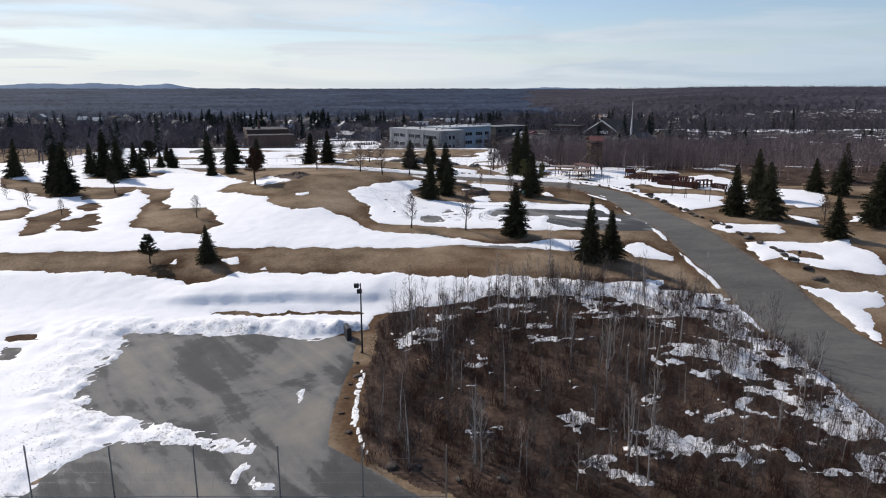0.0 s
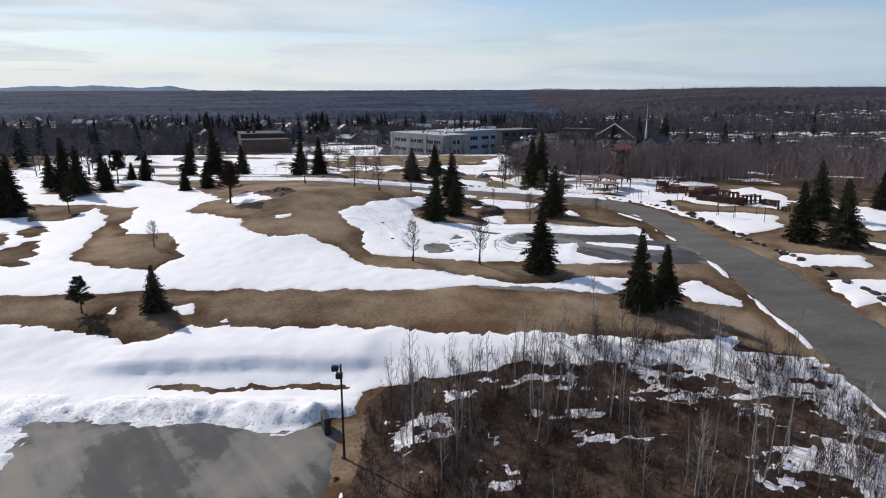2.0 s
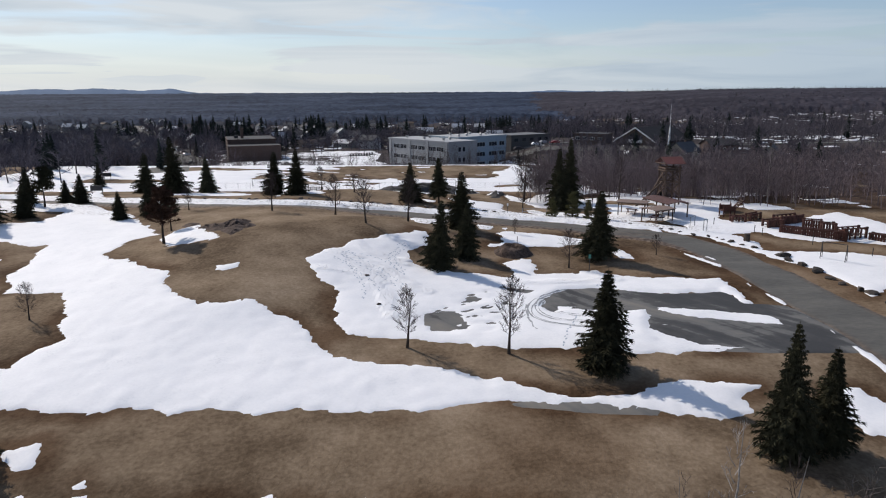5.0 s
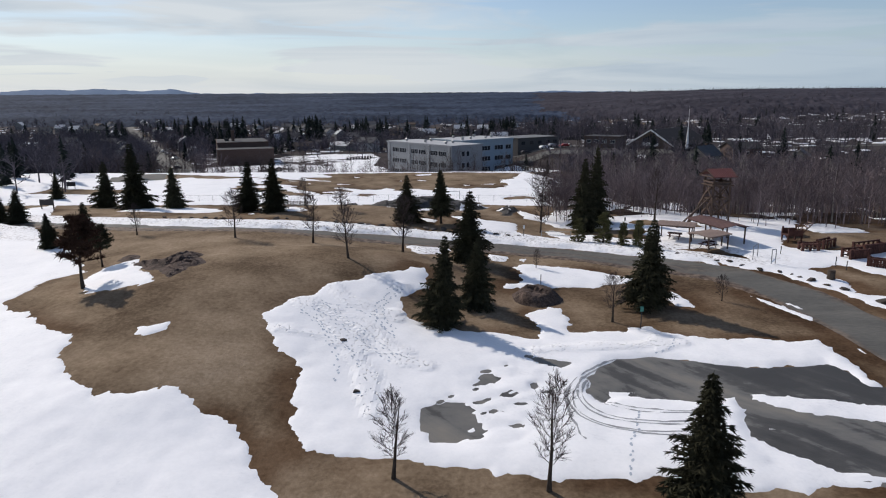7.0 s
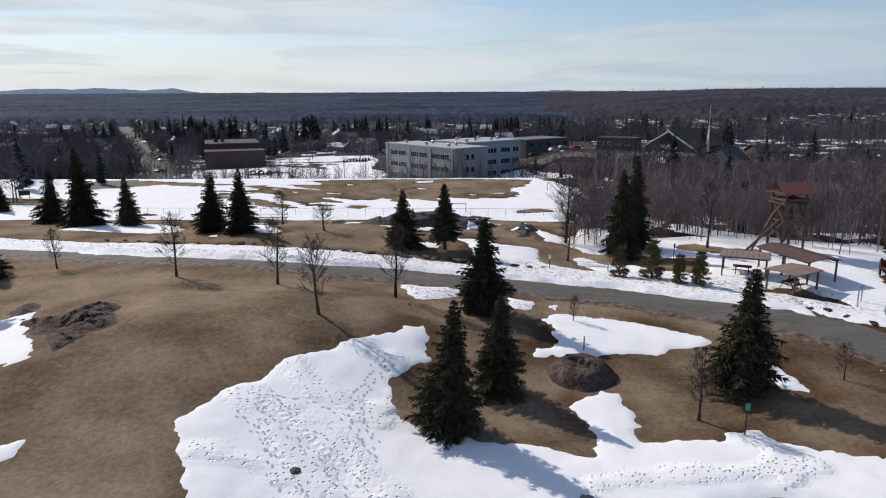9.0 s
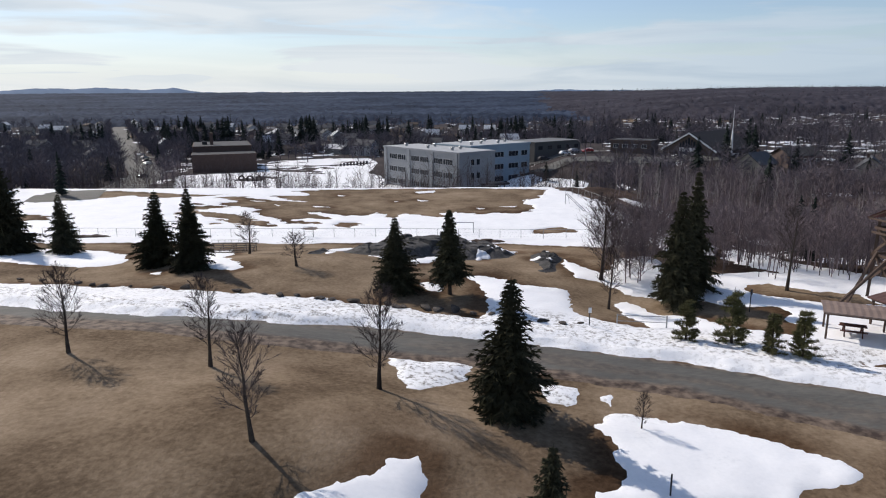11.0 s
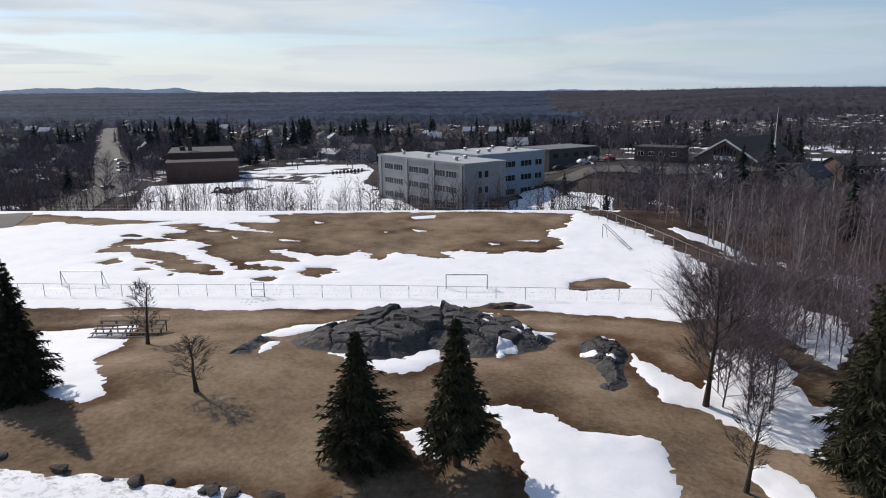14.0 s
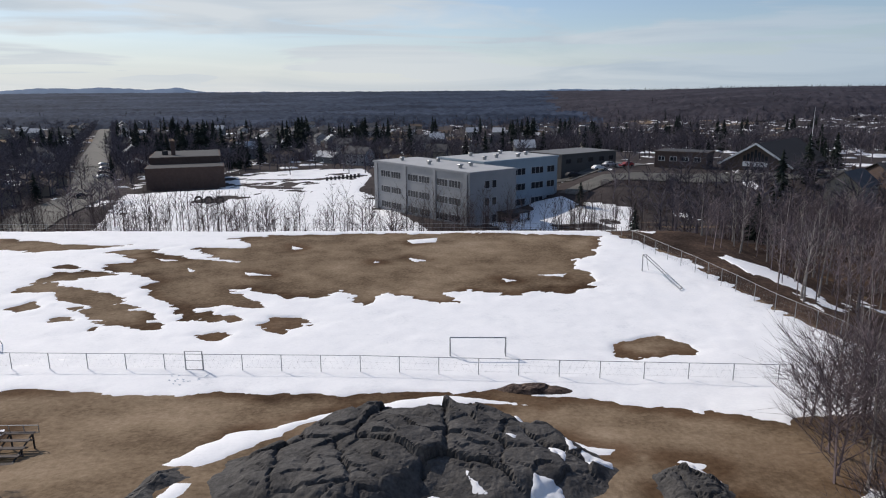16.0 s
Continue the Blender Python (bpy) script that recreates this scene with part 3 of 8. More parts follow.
BARE = (
    ((25.6, 167.2), (26.6, 168.2), (28.4, 168.2), (31.5, 165.8), (34.5, 164.0), (34.5, 160.6), (30, 161.2), (27.8, 162.9), (26.2, 165.0)),
    # island in the snow field
    ((-63.4, 135.6), (-55.3, 131.4), (-54.0, 132.2), (-51.0, 122.4), (-51.3, 120.0), (-46.4, 112.8), (-39.9, 111.1), (-36.4, 105.2), (-34.0, 100.0), (-35.0, 95.2), (-40.1, 95.7), (-47.6, 99.4), (-48.9, 103.4), (-51.6, 112.6), (-53.9, 120.6), (-56.2, 126.1)),
    # islands by the bushes
    ((-75.8, 112.6), (-74.2, 116.3), (-70.2, 112.5), (-68.0, 106.2), (-69.3, 103.9), (-84, 106), (-84, 113)),
    ((-64.8, 101.7), (-67.2, 107.1), (-66.7, 111.0), (-66.2, 116.2), (-62.8, 110.9), (-59.3, 99.7), (-58.3, 96.4), (-61.1, 94.1)),
    ((-57.4, 97.0), (-60.3, 103.8), (-58.8, 106.1), (-58.9, 110.8), (-56.7, 109.3), (-55.3, 103.7), (-52.9, 101.5), (-54.5, 99.6), (-51.5, 97.8), (-52.8, 96.3)),
    ((-64.2, 116.2), (-64.1, 120.0), (-60.9, 117.7), (-59.5, 111.8), (-61.7, 112.4)),
    ((-70.0, 127.3), (-71.4, 136.5), (-62.8, 135.5), (-61.4, 132.4), (-61.6, 126.8), (-61.5, 123.0), (-67.9, 123.3)),
    ((-83.5, 140.4), (-83.8, 144.1), (-73.4, 124.5), (-79.9, 129.3), (-91.5, 137.0), (-100.4, 150.8)),
    # island far out
    ((-100, 118), (-86, 113), (-84, 106), (-100, 102)),
    # under the west spruces
    ((-78, 126), (-66, 126), (-64, 134), (-80, 138)),
    # under the west spruces
    ((-80, 147), (-64, 147), (-64, 156), (-80, 157)),
    # under the hollow spruces
    ((-6.3, 125.4), (-4.8, 127.1), (-2.2, 128.9), (0.1, 137.7), (3.7, 136.5), (4.4, 133.2), (1.7, 129.7), (3.1, 126.0), (4.9, 124.8), (6.2, 120.8), (5.5, 119), (2.7, 118.8), (-0.4, 119.6), (-3.5, 119.7), (-5.6, 122.4)),
    # grass line on the bank
    ((-27, 71.8), (-23.5, 72.6), (-21.9, 72.1), (-15.2, 72), (-11.2, 72.6), (-9.4, 72.1), (-9.3, 71.5), (-15, 71.3), (-21.2, 71.4)),
    # thin spots
    ((-3.2, 106.1), (-2.0, 106.9), (-0.9, 106.9), (0.2, 105.7), (0.3, 104.5), (-0.3, 102.5), (-1.5, 101.8), (-2.6, 102.4), (-3.2, 104.3)),
    ((0.0, 110.9), (1.4, 111.2), (1.6, 110.1), (0.3, 109.4)),
    ((4.2, 114.9), (5.4, 114.7), (7.1, 113.7), (6.4, 112.9), (5.1, 113.1)),
    # knoll with the spruce
    ((3.3, 129.7), (8.6, 131.9), (14.3, 133), (18.3, 131.2), (20.9, 126.8), (23.2, 121.8), (36, 112), (34, 117), (18.5, 120.2), (15.2, 121.4), (13.6, 121.1), (12.4, 120.1), (9.8, 121), (8.5, 122.2), (7.8, 126.6), (5.1, 125.6)),
    # turf by the road
    ((-10.6, 160.1), (-8.9, 161.6), (-4.7, 163.7), (0.1, 161.6), (-0.5, 158), (-4.5, 158.6), (-7.5, 159.6)),
    # playground turf
    ((38.8, 139.0), (42.5, 140.1), (44.5, 137.0), (51.3, 134.0), (55.3, 132.6), (57.4, 128.4), (54.6, 126.3), (51.4, 128.4), (45.8, 129.4), (39.1, 130.2), (39.7, 133.5)),
    # lawn turf
    ((46.7, 89.3), (50.4, 88.4), (51.2, 87.2), (49.5, 85.3), (47.4, 86.2)),
    # dark patch by the lot
    ((-44.5, 63), (-42.8, 62.5), (-41, 60), (-42.1, 59.1)),
    # dark patch by the lot
    ((-46.2, 65.6), (-43.4, 66.8), (-41.8, 64.8), (-45.5, 64.5)),
    # playground turf
    ((26, 148), (30, 146), (34, 143), (32, 148)),
    # middle of the sports field
    ((-39.4, 249.8), (-28.4, 252), (-13.0, 253), (4.1, 253), (17.4, 251), (16.7, 245.0), (13.3, 238.4), (10.2, 233.1), (12.4, 227.9), (11.2, 223.8), (6.9, 222.1), (1.9, 221.2), (-2.9, 222.7), (-4.8, 222.1), (-3.0, 218.1), (-5.3, 218.8), (-9.0, 220.8), (-11.0, 222.1), (-13.9, 220.4), (-17.3, 222.5), (-18.1, 220.4), (-22.4, 220.4), (-27.0, 223.3),
     (-28.7, 222.9), (-23.4, 217.3), (-24.8, 216.4), (-27.9, 216.9), (-31.0, 215.8), (-33.8, 218.2), (-37.5, 221.2), (-39.7, 224.4), (-37.8, 226.3), (-40.2, 228.5), (-47.4, 230.5), (-48.4, 233.8), (-45.6, 235.5), (-49.0, 238.6), (-46.5, 240.8), (-40.1, 238.6), (-33.7, 235.5), (-31.5, 235.5), (-38.3, 239.8), (-40.6, 243.9), (-33.2, 243.5), (-35.4, 247.9)),
    # streak at the far end
    ((-74.3, 247.0), (-66.9, 248.1), (-56.9, 245.4), (-50.3, 245.4), (-56.2, 242.6), (-62.6, 241.2), (-68.4, 242.6)),
    # streaks and spots
    ((-53.3, 240.2), (-48.4, 243.2), (-43.9, 243.9), (-48.1, 239.2)),
    ((-54.7, 233.2), (-54.0, 235.3), (-51.4, 233.2), (-52.3, 231.6)),
    ((-53.1, 226.0), (-54.1, 231.1), (-51.7, 230.5), (-49.1, 231.0), (-45.2, 229.0), (-50.0, 226.5)),
    # curved streak
    ((-53.8, 221.2), (-52.8, 225.6), (-47.6, 224.7), (-41.9, 221.2), (-36.2, 215.8), (-31.7, 212.2), (-31.7, 210.2), (-34.2, 210.5), (-38.1, 211.9), (-40.7, 214.5), (-42.7, 218.2), (-46.6, 219.5), (-48.5, 222.2), (-51.6, 221.6)),
    # spots
    ((-49.6, 216.3), (-49.3, 218.6), (-47.2, 216.7), (-47.6, 215.0)),
    ((-44.9, 216.3), (-42.9, 216.9), (-42.4, 215.6)),
    ((-44.7, 213.2), (-41.5, 213.9), (-40.5, 212.7), (-42.8, 212.3)),
    ((-38.9, 211.0), (-37.3, 211.3), (-37.2, 209.7)),
    ((-33.0, 215.8), (-30.6, 216.3), (-26.5, 214.5), (-23.9, 213.3), (-25.6, 211.9), (-29.8, 212.9)),
    ((-27.1, 208.7), (-26.3, 209.9), (-24.6, 208.4), (-25.0, 207.2), (-26.4, 207.6)),
    ((-22.4, 211.9), (-21.3, 214.0), (-18.8, 214.0), (-17.4, 212.8), (-18.0, 211.6), (-19.5, 209.3), (-21.0, 209.8)),
    ((8.7, 203.7), (10.7, 204.9), (10.3, 206.4), (13.4, 208.0), (16.1, 206.5), (15.8, 204.6), (13.5, 203.3), (11.0, 202.7)),
    ((-16.0, 220.2), (-13.4, 221.6), (-11.0, 222.5), (-13.0, 218.8)),
    # west end of the field
    ((-90, 252), (-72, 250), (-68, 246.5), (-76, 240), (-90, 236)),
    ((-96, 224), (-78, 222), (-72, 217), (-84, 214), (-98, 216)),
)
TAR = (
    # lot
    ((-32.5, 66.5), (-22.9, 66.5), (-13.8, 64.1), (-10.2, 65.1), (-8.5, 59.2), (-9, 52), (-8.5, 44), (-4, 40), (2, 34), (6, 15), (-60, 15), (-45, 36), (-26, 37), (-25.6, 43), (-30.3, 52.1), (-32.3, 57.4)),
    # lot in the hollow
    ((8.1, 111.0), (9.6, 113.3), (11.0, 114.7), (13.7, 115.2), (17.7, 114.1), (20.6, 113.0), (24.5, 113.3), (26.7, 113.9), (27.3, 112.3), (27.5, 110.0), (29.9, 109.5), (31.2, 109), (32, 104), (32.4, 98), (24.2, 97.9), (21.1, 98.0), (18.1, 99.0), (16.9, 99.7), (15.7, 101.7), (16.5, 104.4), (17.2, 107.8), (14.1, 107.5), (11.6, 107.8), (9.2, 109.0), (8.5, 107.3), (7.7, 109.0)),
    # patch by the snow
    ((-44.8, 63.4), (-42.9, 62.8), (-40.6, 59.7), (-41.8, 58.7)),
    # path end
    ((2.2, 89.9), (5, 90.8), (7.6, 91), (11.1, 91.2), (13.3, 90.1), (12.7, 88.7), (7.9, 89.1)),
    # path under the snow
    ((-4, 100.6), (9, 102), (9.5, 115.6), (3, 116), (-1, 112), (-4.5, 107)),
)
CRUMBS = (
    # snow tongues on the lot in the hollow
    ((18.3, 108.6), (21.3, 108.3), (23.9, 107.8), (26.4, 107.2), (28.5, 106.3), (28.5, 103.6), (24.8, 104.8), (22.4, 105.5), (20.5, 105.9), (18.6, 107.4)),
    ((15.7, 103.4), (17.6, 101.3), (19.6, 99.3), (23.0, 98.9), (21.0, 98.2), (17.2, 99.6), (15.0, 101.7)),
    # rests of snow on the sports field
    ((-11.1, 248.1), (-6.5, 249.6), (-6.9, 246.6), (-10.1, 245.9)),
    ((-10.3, 237.8), (-7.6, 236.6), (-9.0, 235.4)),
    ((1.4, 227.9), (3.3, 227.0), (2.0, 226.1)),
    ((-30.0, 230.8), (-26.0, 229.0), (-28.8, 229.0)),
    ((-27.6, 245.2), (-25.4, 243.1), (-26.5, 242.4)),
    ((-44.1, 237.9), (-39.9, 236.1), (-42.1, 235.9)),
    ((-37.7, 232.7), (-35.7, 231.0), (-36.6, 230.6)),
    ((5.8, 229.6), (9.5, 229.8), (9.0, 228.6)),
    ((-14.5, 236), (-13.4, 235.4), (-14.2, 234.9)),
    # slip of snow behind the knoll
    ((19.2, 129.3), (20.6, 131.0), (21.1, 128.4), (21.2, 126.3), (19.5, 126.8)),
    # strip on the lot
    ((-12.5, 53.2), (-12, 54.2), (-11.6, 50.8), (-11.8, 49.2)),
    # ring on the lot
    ((-14, 38.9), (-14.1, 40.8), (-13.6, 41.7), (-13.2, 41.4), (-13.5, 40.2), (-13.4, 38.8)),
    # ring on the lot
    ((-12.8, 38.7), (-12.9, 40.2), (-12.3, 40.2), (-12.3, 38.9)),
    # rest on the lot
    ((-12.7, 39.6), (-11.1, 39.1), (-10.6, 38.3), (-12.2, 38.3)),
    # edge of the lot
    ((-7.5, 57.2), (-7.1, 56.5), (-7, 52), (-6.6, 47.1), (-5.1, 42.7), (-5.5, 42.5), (-7.1, 47.6), (-7.5, 53.1)),
    # strip spot
    ((-29.3, 84.8), (-27.3, 85.7), (-26.3, 83.5), (-27.4, 82.9)),
    # strip spot
    ((-35.3, 83.5), (-35, 84.8), (-34.3, 82.9)),
    # strip spot
    ((-23.3, 81.9), (-22.7, 82.4), (-22.3, 81.4)),
    # verge spot
    ((-33.4, 168.5), (-32.2, 169.2), (-31.8, 167.6)),
    # rock back
    ((-19.2, 183.2), (-17.4, 186), (-14.2, 190.2), (-11.3, 192.7), (-8.1, 194.2), (-5.7, 195.3), (-3.7, 195.5), (1.8, 193.7), (-1.8, 194.1), (-5.6, 193.1), (-9.7, 191.7), (-13.2, 190.3), (-15.4, 186.2), (-17.1, 183.1)),
    # rock rib
    ((-17.2, 177.1), (-17.6, 180.9), (-16.6, 181), (-16.4, 179.3), (-16.8, 176.9)),
    # rock foot
    ((-13.9, 179.1), (-13.5, 180.3), (-13.1, 179.8), (-13.3, 178.8)),
    # rock side
    ((0.3, 183.6), (1.9, 183.4), (1, 181.8), (0.6, 180.3), (0.1, 180.6), (0.6, 182)),
    # rock side
    ((2.8, 188.8), (3.7, 187.4), (5.6, 187), (5.2, 186.2), (3.6, 186.4)),
    # second rock
    ((8.4, 186), (10.2, 185.3), (10, 184.7), (8.7, 185.4)),
    # second rock
    ((6.8, 182.2), (7.3, 182), (8, 180.9), (6.9, 181.3)),
    # road edge
    ((27.7, 130.4), (29.1, 128.2), (30.8, 123.7), (30.2, 122.8), (28.6, 127.2)),
    # road edge
    ((30.5, 128.2), (31.3, 126), (31, 125.6), (30.1, 127.4)),
    # hill crumbs
    ((-24.7, 115), (-23.5, 115.6), (-23.2, 114.2), (-24.7, 113.1)),
    # hollow edge
    ((2.9, 145), (5.2, 143.7), (4.7, 141.3), (3.0, 141.7)),
    # hollow edge
    ((6.5, 142.7), (7.4, 143.1), (6.9, 141.4)),
    # bend
    ((3.2, 144.4), (5.3, 144), (4.2, 141.2)),
)


def inside(x, y, ring, reach=3.0):
    """Distance to a ring of plan points: positive inside, negative outside, at most reach away outside."""
    ring = np.asarray(ring, float)
    d = np.full(x.shape, -reach)
    lo, hi = ring.min(0) - reach, ring.max(0) + reach
    near = (x > lo[0]) & (x < hi[0]) & (y > lo[1]) & (y < hi[1])
    if not near.any():
        return d
    px, py = x[near], y[near]
    best, within = np.full(px.shape, 1e9), np.zeros(px.shape, bool)
    for (ax, ay), (bx, by) in zip(ring, np.roll(ring, -1, 0)):
        ex, ey = bx - ax, by - ay
        k = np.clip(((px - ax) * ex + (py - ay) * ey) / (ex * ex + ey * ey + 1e-9), 0, 1)
        best = np.minimum(best, np.hypot(px - ax - k * ex, py - ay - k * ey))
        cross = ((ay > py) != (by > py)) & (px < (bx - ax) * (py - ay) / (by - ay + 1e-12) + ax)
        within ^= cross
    d[near] = np.maximum(np.where(within, best, -best), -reach)
    return d


def along(x, y, line, half):
    """How far inside a way of that centre line and half widths (one for each point)."""
    best = np.full(x.shape, -9.0)
    for (ax, ay), (bx, by), ha, hb in zip(line, line[1:], half, half[1:]):
        ex, ey = bx - ax, by - ay
        k = np.clip(((x - ax) * ex + (y - ay) * ey) / (ex * ex + ey * ey), 0, 1)
        best = np.maximum(best, ha + (hb - ha) * k - np.hypot(x - ax - k * ex, y - ay - k * ey))
    return best


ROAD_LINE = ((39, 10), (39, 45), (39, 62), (38.5, 78), (37, 92), (35, 107), (34.2, 120), (32.5, 130), (28.5, 137), (22, 141.2), (14, 145.3), (6, 147.9), (-2, 150), (-10, 151),
             (-20, 150.9), (-30, 152), (-42, 156), (-60, 163), (-90, 174), (-125, 184))
ROAD_HALF = (5.2, 5.2, 5.0, 4.6, 4.0, 3.4, 3.2, 3.2, 3.2, 3.1) + (2.9,) * 10


# the road's own line west of its bend, from west to east
ROAD_X, ROAD_Y = zip(*((x, y) for x, y in reversed(ROAD_LINE) if x < 29))
YARD = ((-84, 268), (-86, 300), (-86, 366), (-83, 374), (-88, 400), (-92, 425), (-80, 440), (-46, 448), (-38, 420), (-36, 372), (-24, 306), (-12, 290), (-4, 276), (-30, 266))


def snow_depth_sign(x, y):
    """Positive where snow lies (metres from its edge), negative on bare ground."""
    wx = x + 0.9 * rough_noise(x * 0.35, y * 0.35, 3) + 0.3 * rough_noise(x * 1.5, y * 1.5, 5, 3)
    wy = y + 0.8 * rough_noise(x * 0.35, y * 0.35, 8) + 0.3 * rough_noise(x * 1.5, y * 1.5, 11, 3)
    ragged = np.where((y > 200) & (y < 262), 0.7, 0.0)
    wx = wx + ragged * rough_noise(x * 0.7, y * 0.9, 27, 4)
    wy = wy + ragged * rough_noise(x * 0.7, y * 0.9, 29, 4)
    d = np.full(x.shape, -3.0)
    for ring in SNOW:
        d = np.maximum(d, inside(wx, wy, ring))
    for ring in BARE:
        d = np.minimum(d, -inside(wx, wy, ring))
    # thin patches among the scrub, more of them towards the road
    scrub = inside(x, y, ((3, 42), (20, 36), (35, 30), (34.5, 76), (24, 77), (10, 74), (-2, 72), (-6, 66)))
    thin = 1.2 * (rough_noise(x * 0.30, y * 0.5, 21, 5) + 0.35 * rough_noise(x * 1.1, y * 1.1, 23, 3) + 0.3 * rough_noise(x * 1.8, y * 2.2, 25, 3) - 0.42 + 0.46 * ramp(x, 12, 31) * (0.55 + 0.45 * ramp(y, 38, 54)) + 0.14 * ramp(y, 58, 76))
    d = np.maximum(d, np.where(scrub > 0, thin, -3))
    # ragged rims on the sports field
    d = np.where((y > 200) & (y < 258), d + 0.75 * rough_noise(x * 0.5, y * 1.1, 37, 5) * ramp(2.4 - np.abs(d), 0, 1.5), d)
    # dark flecks where the lot shows through in the hollow
    fleck = inside(x, y, ((-2.5, 102), (1.5, 101.5), (4.6, 104.5), (5.5, 112), (3.5, 113.5), (-0.5, 111.5), (-2.5, 107.5)))
    d = np.where(fleck > 0, np.minimum(d, 0.75 - 1.7 * rough_noise(x * 1.2, y * 1.7, 45, 4)), d)
    # tracks and thin snow on the lot in the hollow
    lot = inside(x, y, TAR[1]) + 0.5 * rough_noise(x * 0.5, y * 0.8, 42, 4)
    d = np.where(lot > -0.4, np.minimum(d, np.maximum(0.1 - lot, 1.5 * (rough_noise(x * 0.18, y * 0.8, 41, 5) - 0.62))), d)
    # town gardens and the wood's floor: small patches
    wood = ramp(x - np.interp(y, (197, 204, 214, 223, 236, 246, 256), (31.5, 31.2, 28.6, 27.2, 26, 23, 19)), 3.0, 6.5) * ramp(y, 172, 190) + ramp(y, 262, 268) + ramp(x, 45, 50) * ramp(y, 150, 163)
    d = np.maximum(d, np.where(wood > 0.5, 1.3 * (rough_noise(x * 0.12, y * 0.09, 51, 5) - 0.42 + 0.45 * (1 - ramp(y, 180, 215)) * (1 - ramp(x, 50, 75))), -3))
    d = np.where(y > 262, np.minimum(d, 0.9 + 2.4 * rough_noise(x * 0.09, y * 0.09, 53, 5)), d)
    yard = inside(x, y, YARD) + 0.8 * rough_noise(x * 0.2, y * 0.2, 55)
    band = 2.6 - np.abs((y - 388) - 0.8 * (x + 76)) * 0.78 - np.maximum(0, -80 - x) - np.maximum(0, x + 42)
    d = np.maximum(d, np.minimum(yard, np.minimum(-band, 0.75 + 3.0 * rough_noise(x * 0.06, y * 0.10, 57, 4))))
    court = inside(x, y, ((3, 303), (8, 315), (17, 331), (24, 332), (28, 318), (29, 306), (18, 299), (7, 298)))
    d = np.maximum(d, np.minimum(court, 0.9 + 2.6 * rough_noise(x * 0.16, y * 0.16, 59, 4)))
    d = d + np.where((y > 30) & (y < 200) & (np.abs(d) < 1.0), 0.20 * rough_noise(x * 1.4, y * 1.7, 47, 3) * ramp(1.0 - np.abs(d), 0, 0.7), 0)
    # the road is ploughed, but for a rim along its west edge
    road_d = along(x, y, ROAD_LINE, ROAD_HALF)
    north_bank = (y > np.interp(x, ROAD_X, ROAD_Y)) & (x < 29) & (y > 138)
    tongue = np.where(north_bank, 0.75 * ramp(-x, -16, 30) + 1.1 * ramp(-x, 14, 36) + 0.9 * rough_noise(x * 0.16, y * 0.16, 62, 4) + 0.35 * rough_noise(x * 0.5, y * 2.2, 64, 3), 0.0)
    d = np.where(north_bank & (road_d > -2.0), np.maximum(d, tongue - road_d), d)
    d = np.minimum(d, tongue - road_d + 0.35 * rough_noise(x * 0.8, y * 0.8, 61))
    rim = 0.12 - np.abs(road_d + 0.45 + 0.5 * rough_noise(x * 0.1, y * 0.1, 63)) + 0.75 * rough_noise(x * 0.5, y * 0.25, 65)
    d = np.where((x < 36.5) & (y > 40) & (y < 132) & (x > 29), np.maximum(d, rim), d)
    cx, cy = x + 0.25 * rough_noise(x * 1.3, y * 1.3, 67, 3), y + 0.25 * rough_noise(x * 1.3, y * 1.3, 69, 3)
    for ring in CRUMBS:
        d = np.maximum(d, inside(cx, cy, ring))
    return d


def spaced(*runs):
    """Coordinates from runs of (from, to, step)."""
    return np.concatenate([np.arange(a, b, s) for a, b, s in runs])


def grow(a, b, first, rate):
    out, step = [a], first
    while out[-1] < b:
        out.append(out[-1] + step)
        step *= rate
    return np.array(out)


gx = np.concatenate([-grow(130, 4200, 4, 1.25)[::-1], spaced((-129, -52, 1.0), (-52, 34, 0.34), (34, 60, 0.7), (60, 110, 1.5)), grow(110, 4200, 4, 1.25)])
gy = np.concatenate([-grow(10, 700, 6, 1.5)[::-1], spaced((-5, 34, 2.5), (34, 206, 0.36), (206, 262, 0.42), (262, 330, 2.2), (330, 450, 3.0)), grow(450, 4900, 8, 1.09)])
GX, GY = np.meshgrid(gx, gy)
GZ = ground_z(GX, GY)
fine_zone = (GY > 30) & (GY < 300) & (np.abs(GX) < 120)
GZ = GZ + np.where(fine_zone, 0.10 * rough_noise(GX * 0.15, GY * 0.15, 71) + 0.035 * rough_noise(GX * 0.9, GY * 0.9, 73, 3), 0)
tar = np.maximum.reduce([inside(GX, GY, ring) for ring in TAR])
way_d = along(GX, GY, ROAD_LINE, ROAD_HALF)
NX, NY = len(gx), len(gy)
ids = np.arange(NX * NY).reshape(NY, NX)
quads = np.stack([ids[:-1, :-1], ids[:-1, 1:], ids[1:, 1:], ids[1:, :-1]], -1).reshape(-1, 4)


def laid(name, z, keep, mat, label, category, **marks):
    """A sheet over the ground's own lattice, kept where keep holds at any corner."""
    q = quads[keep.ravel()[quads].any(1)]
    used = np.unique(q)
    back_map = np.zeros(NX * NY, np.int64)
    back_map[used] = np.arange(len(used))
    verts = np.stack([GX.ravel()[used], GY.ravel()[used], z.ravel()[used]], 1)
    ob = sheet(name, verts, back_map[q], mat, label, category, "structure", True)
    for key, values in marks.items():
        ob.data.attributes.new(key, "FLOAT", "POINT").data.foreach_set("value", values.ravel()[used].astype(np.float32))
    return ob


SD = snow_depth_sign(GX, GY)
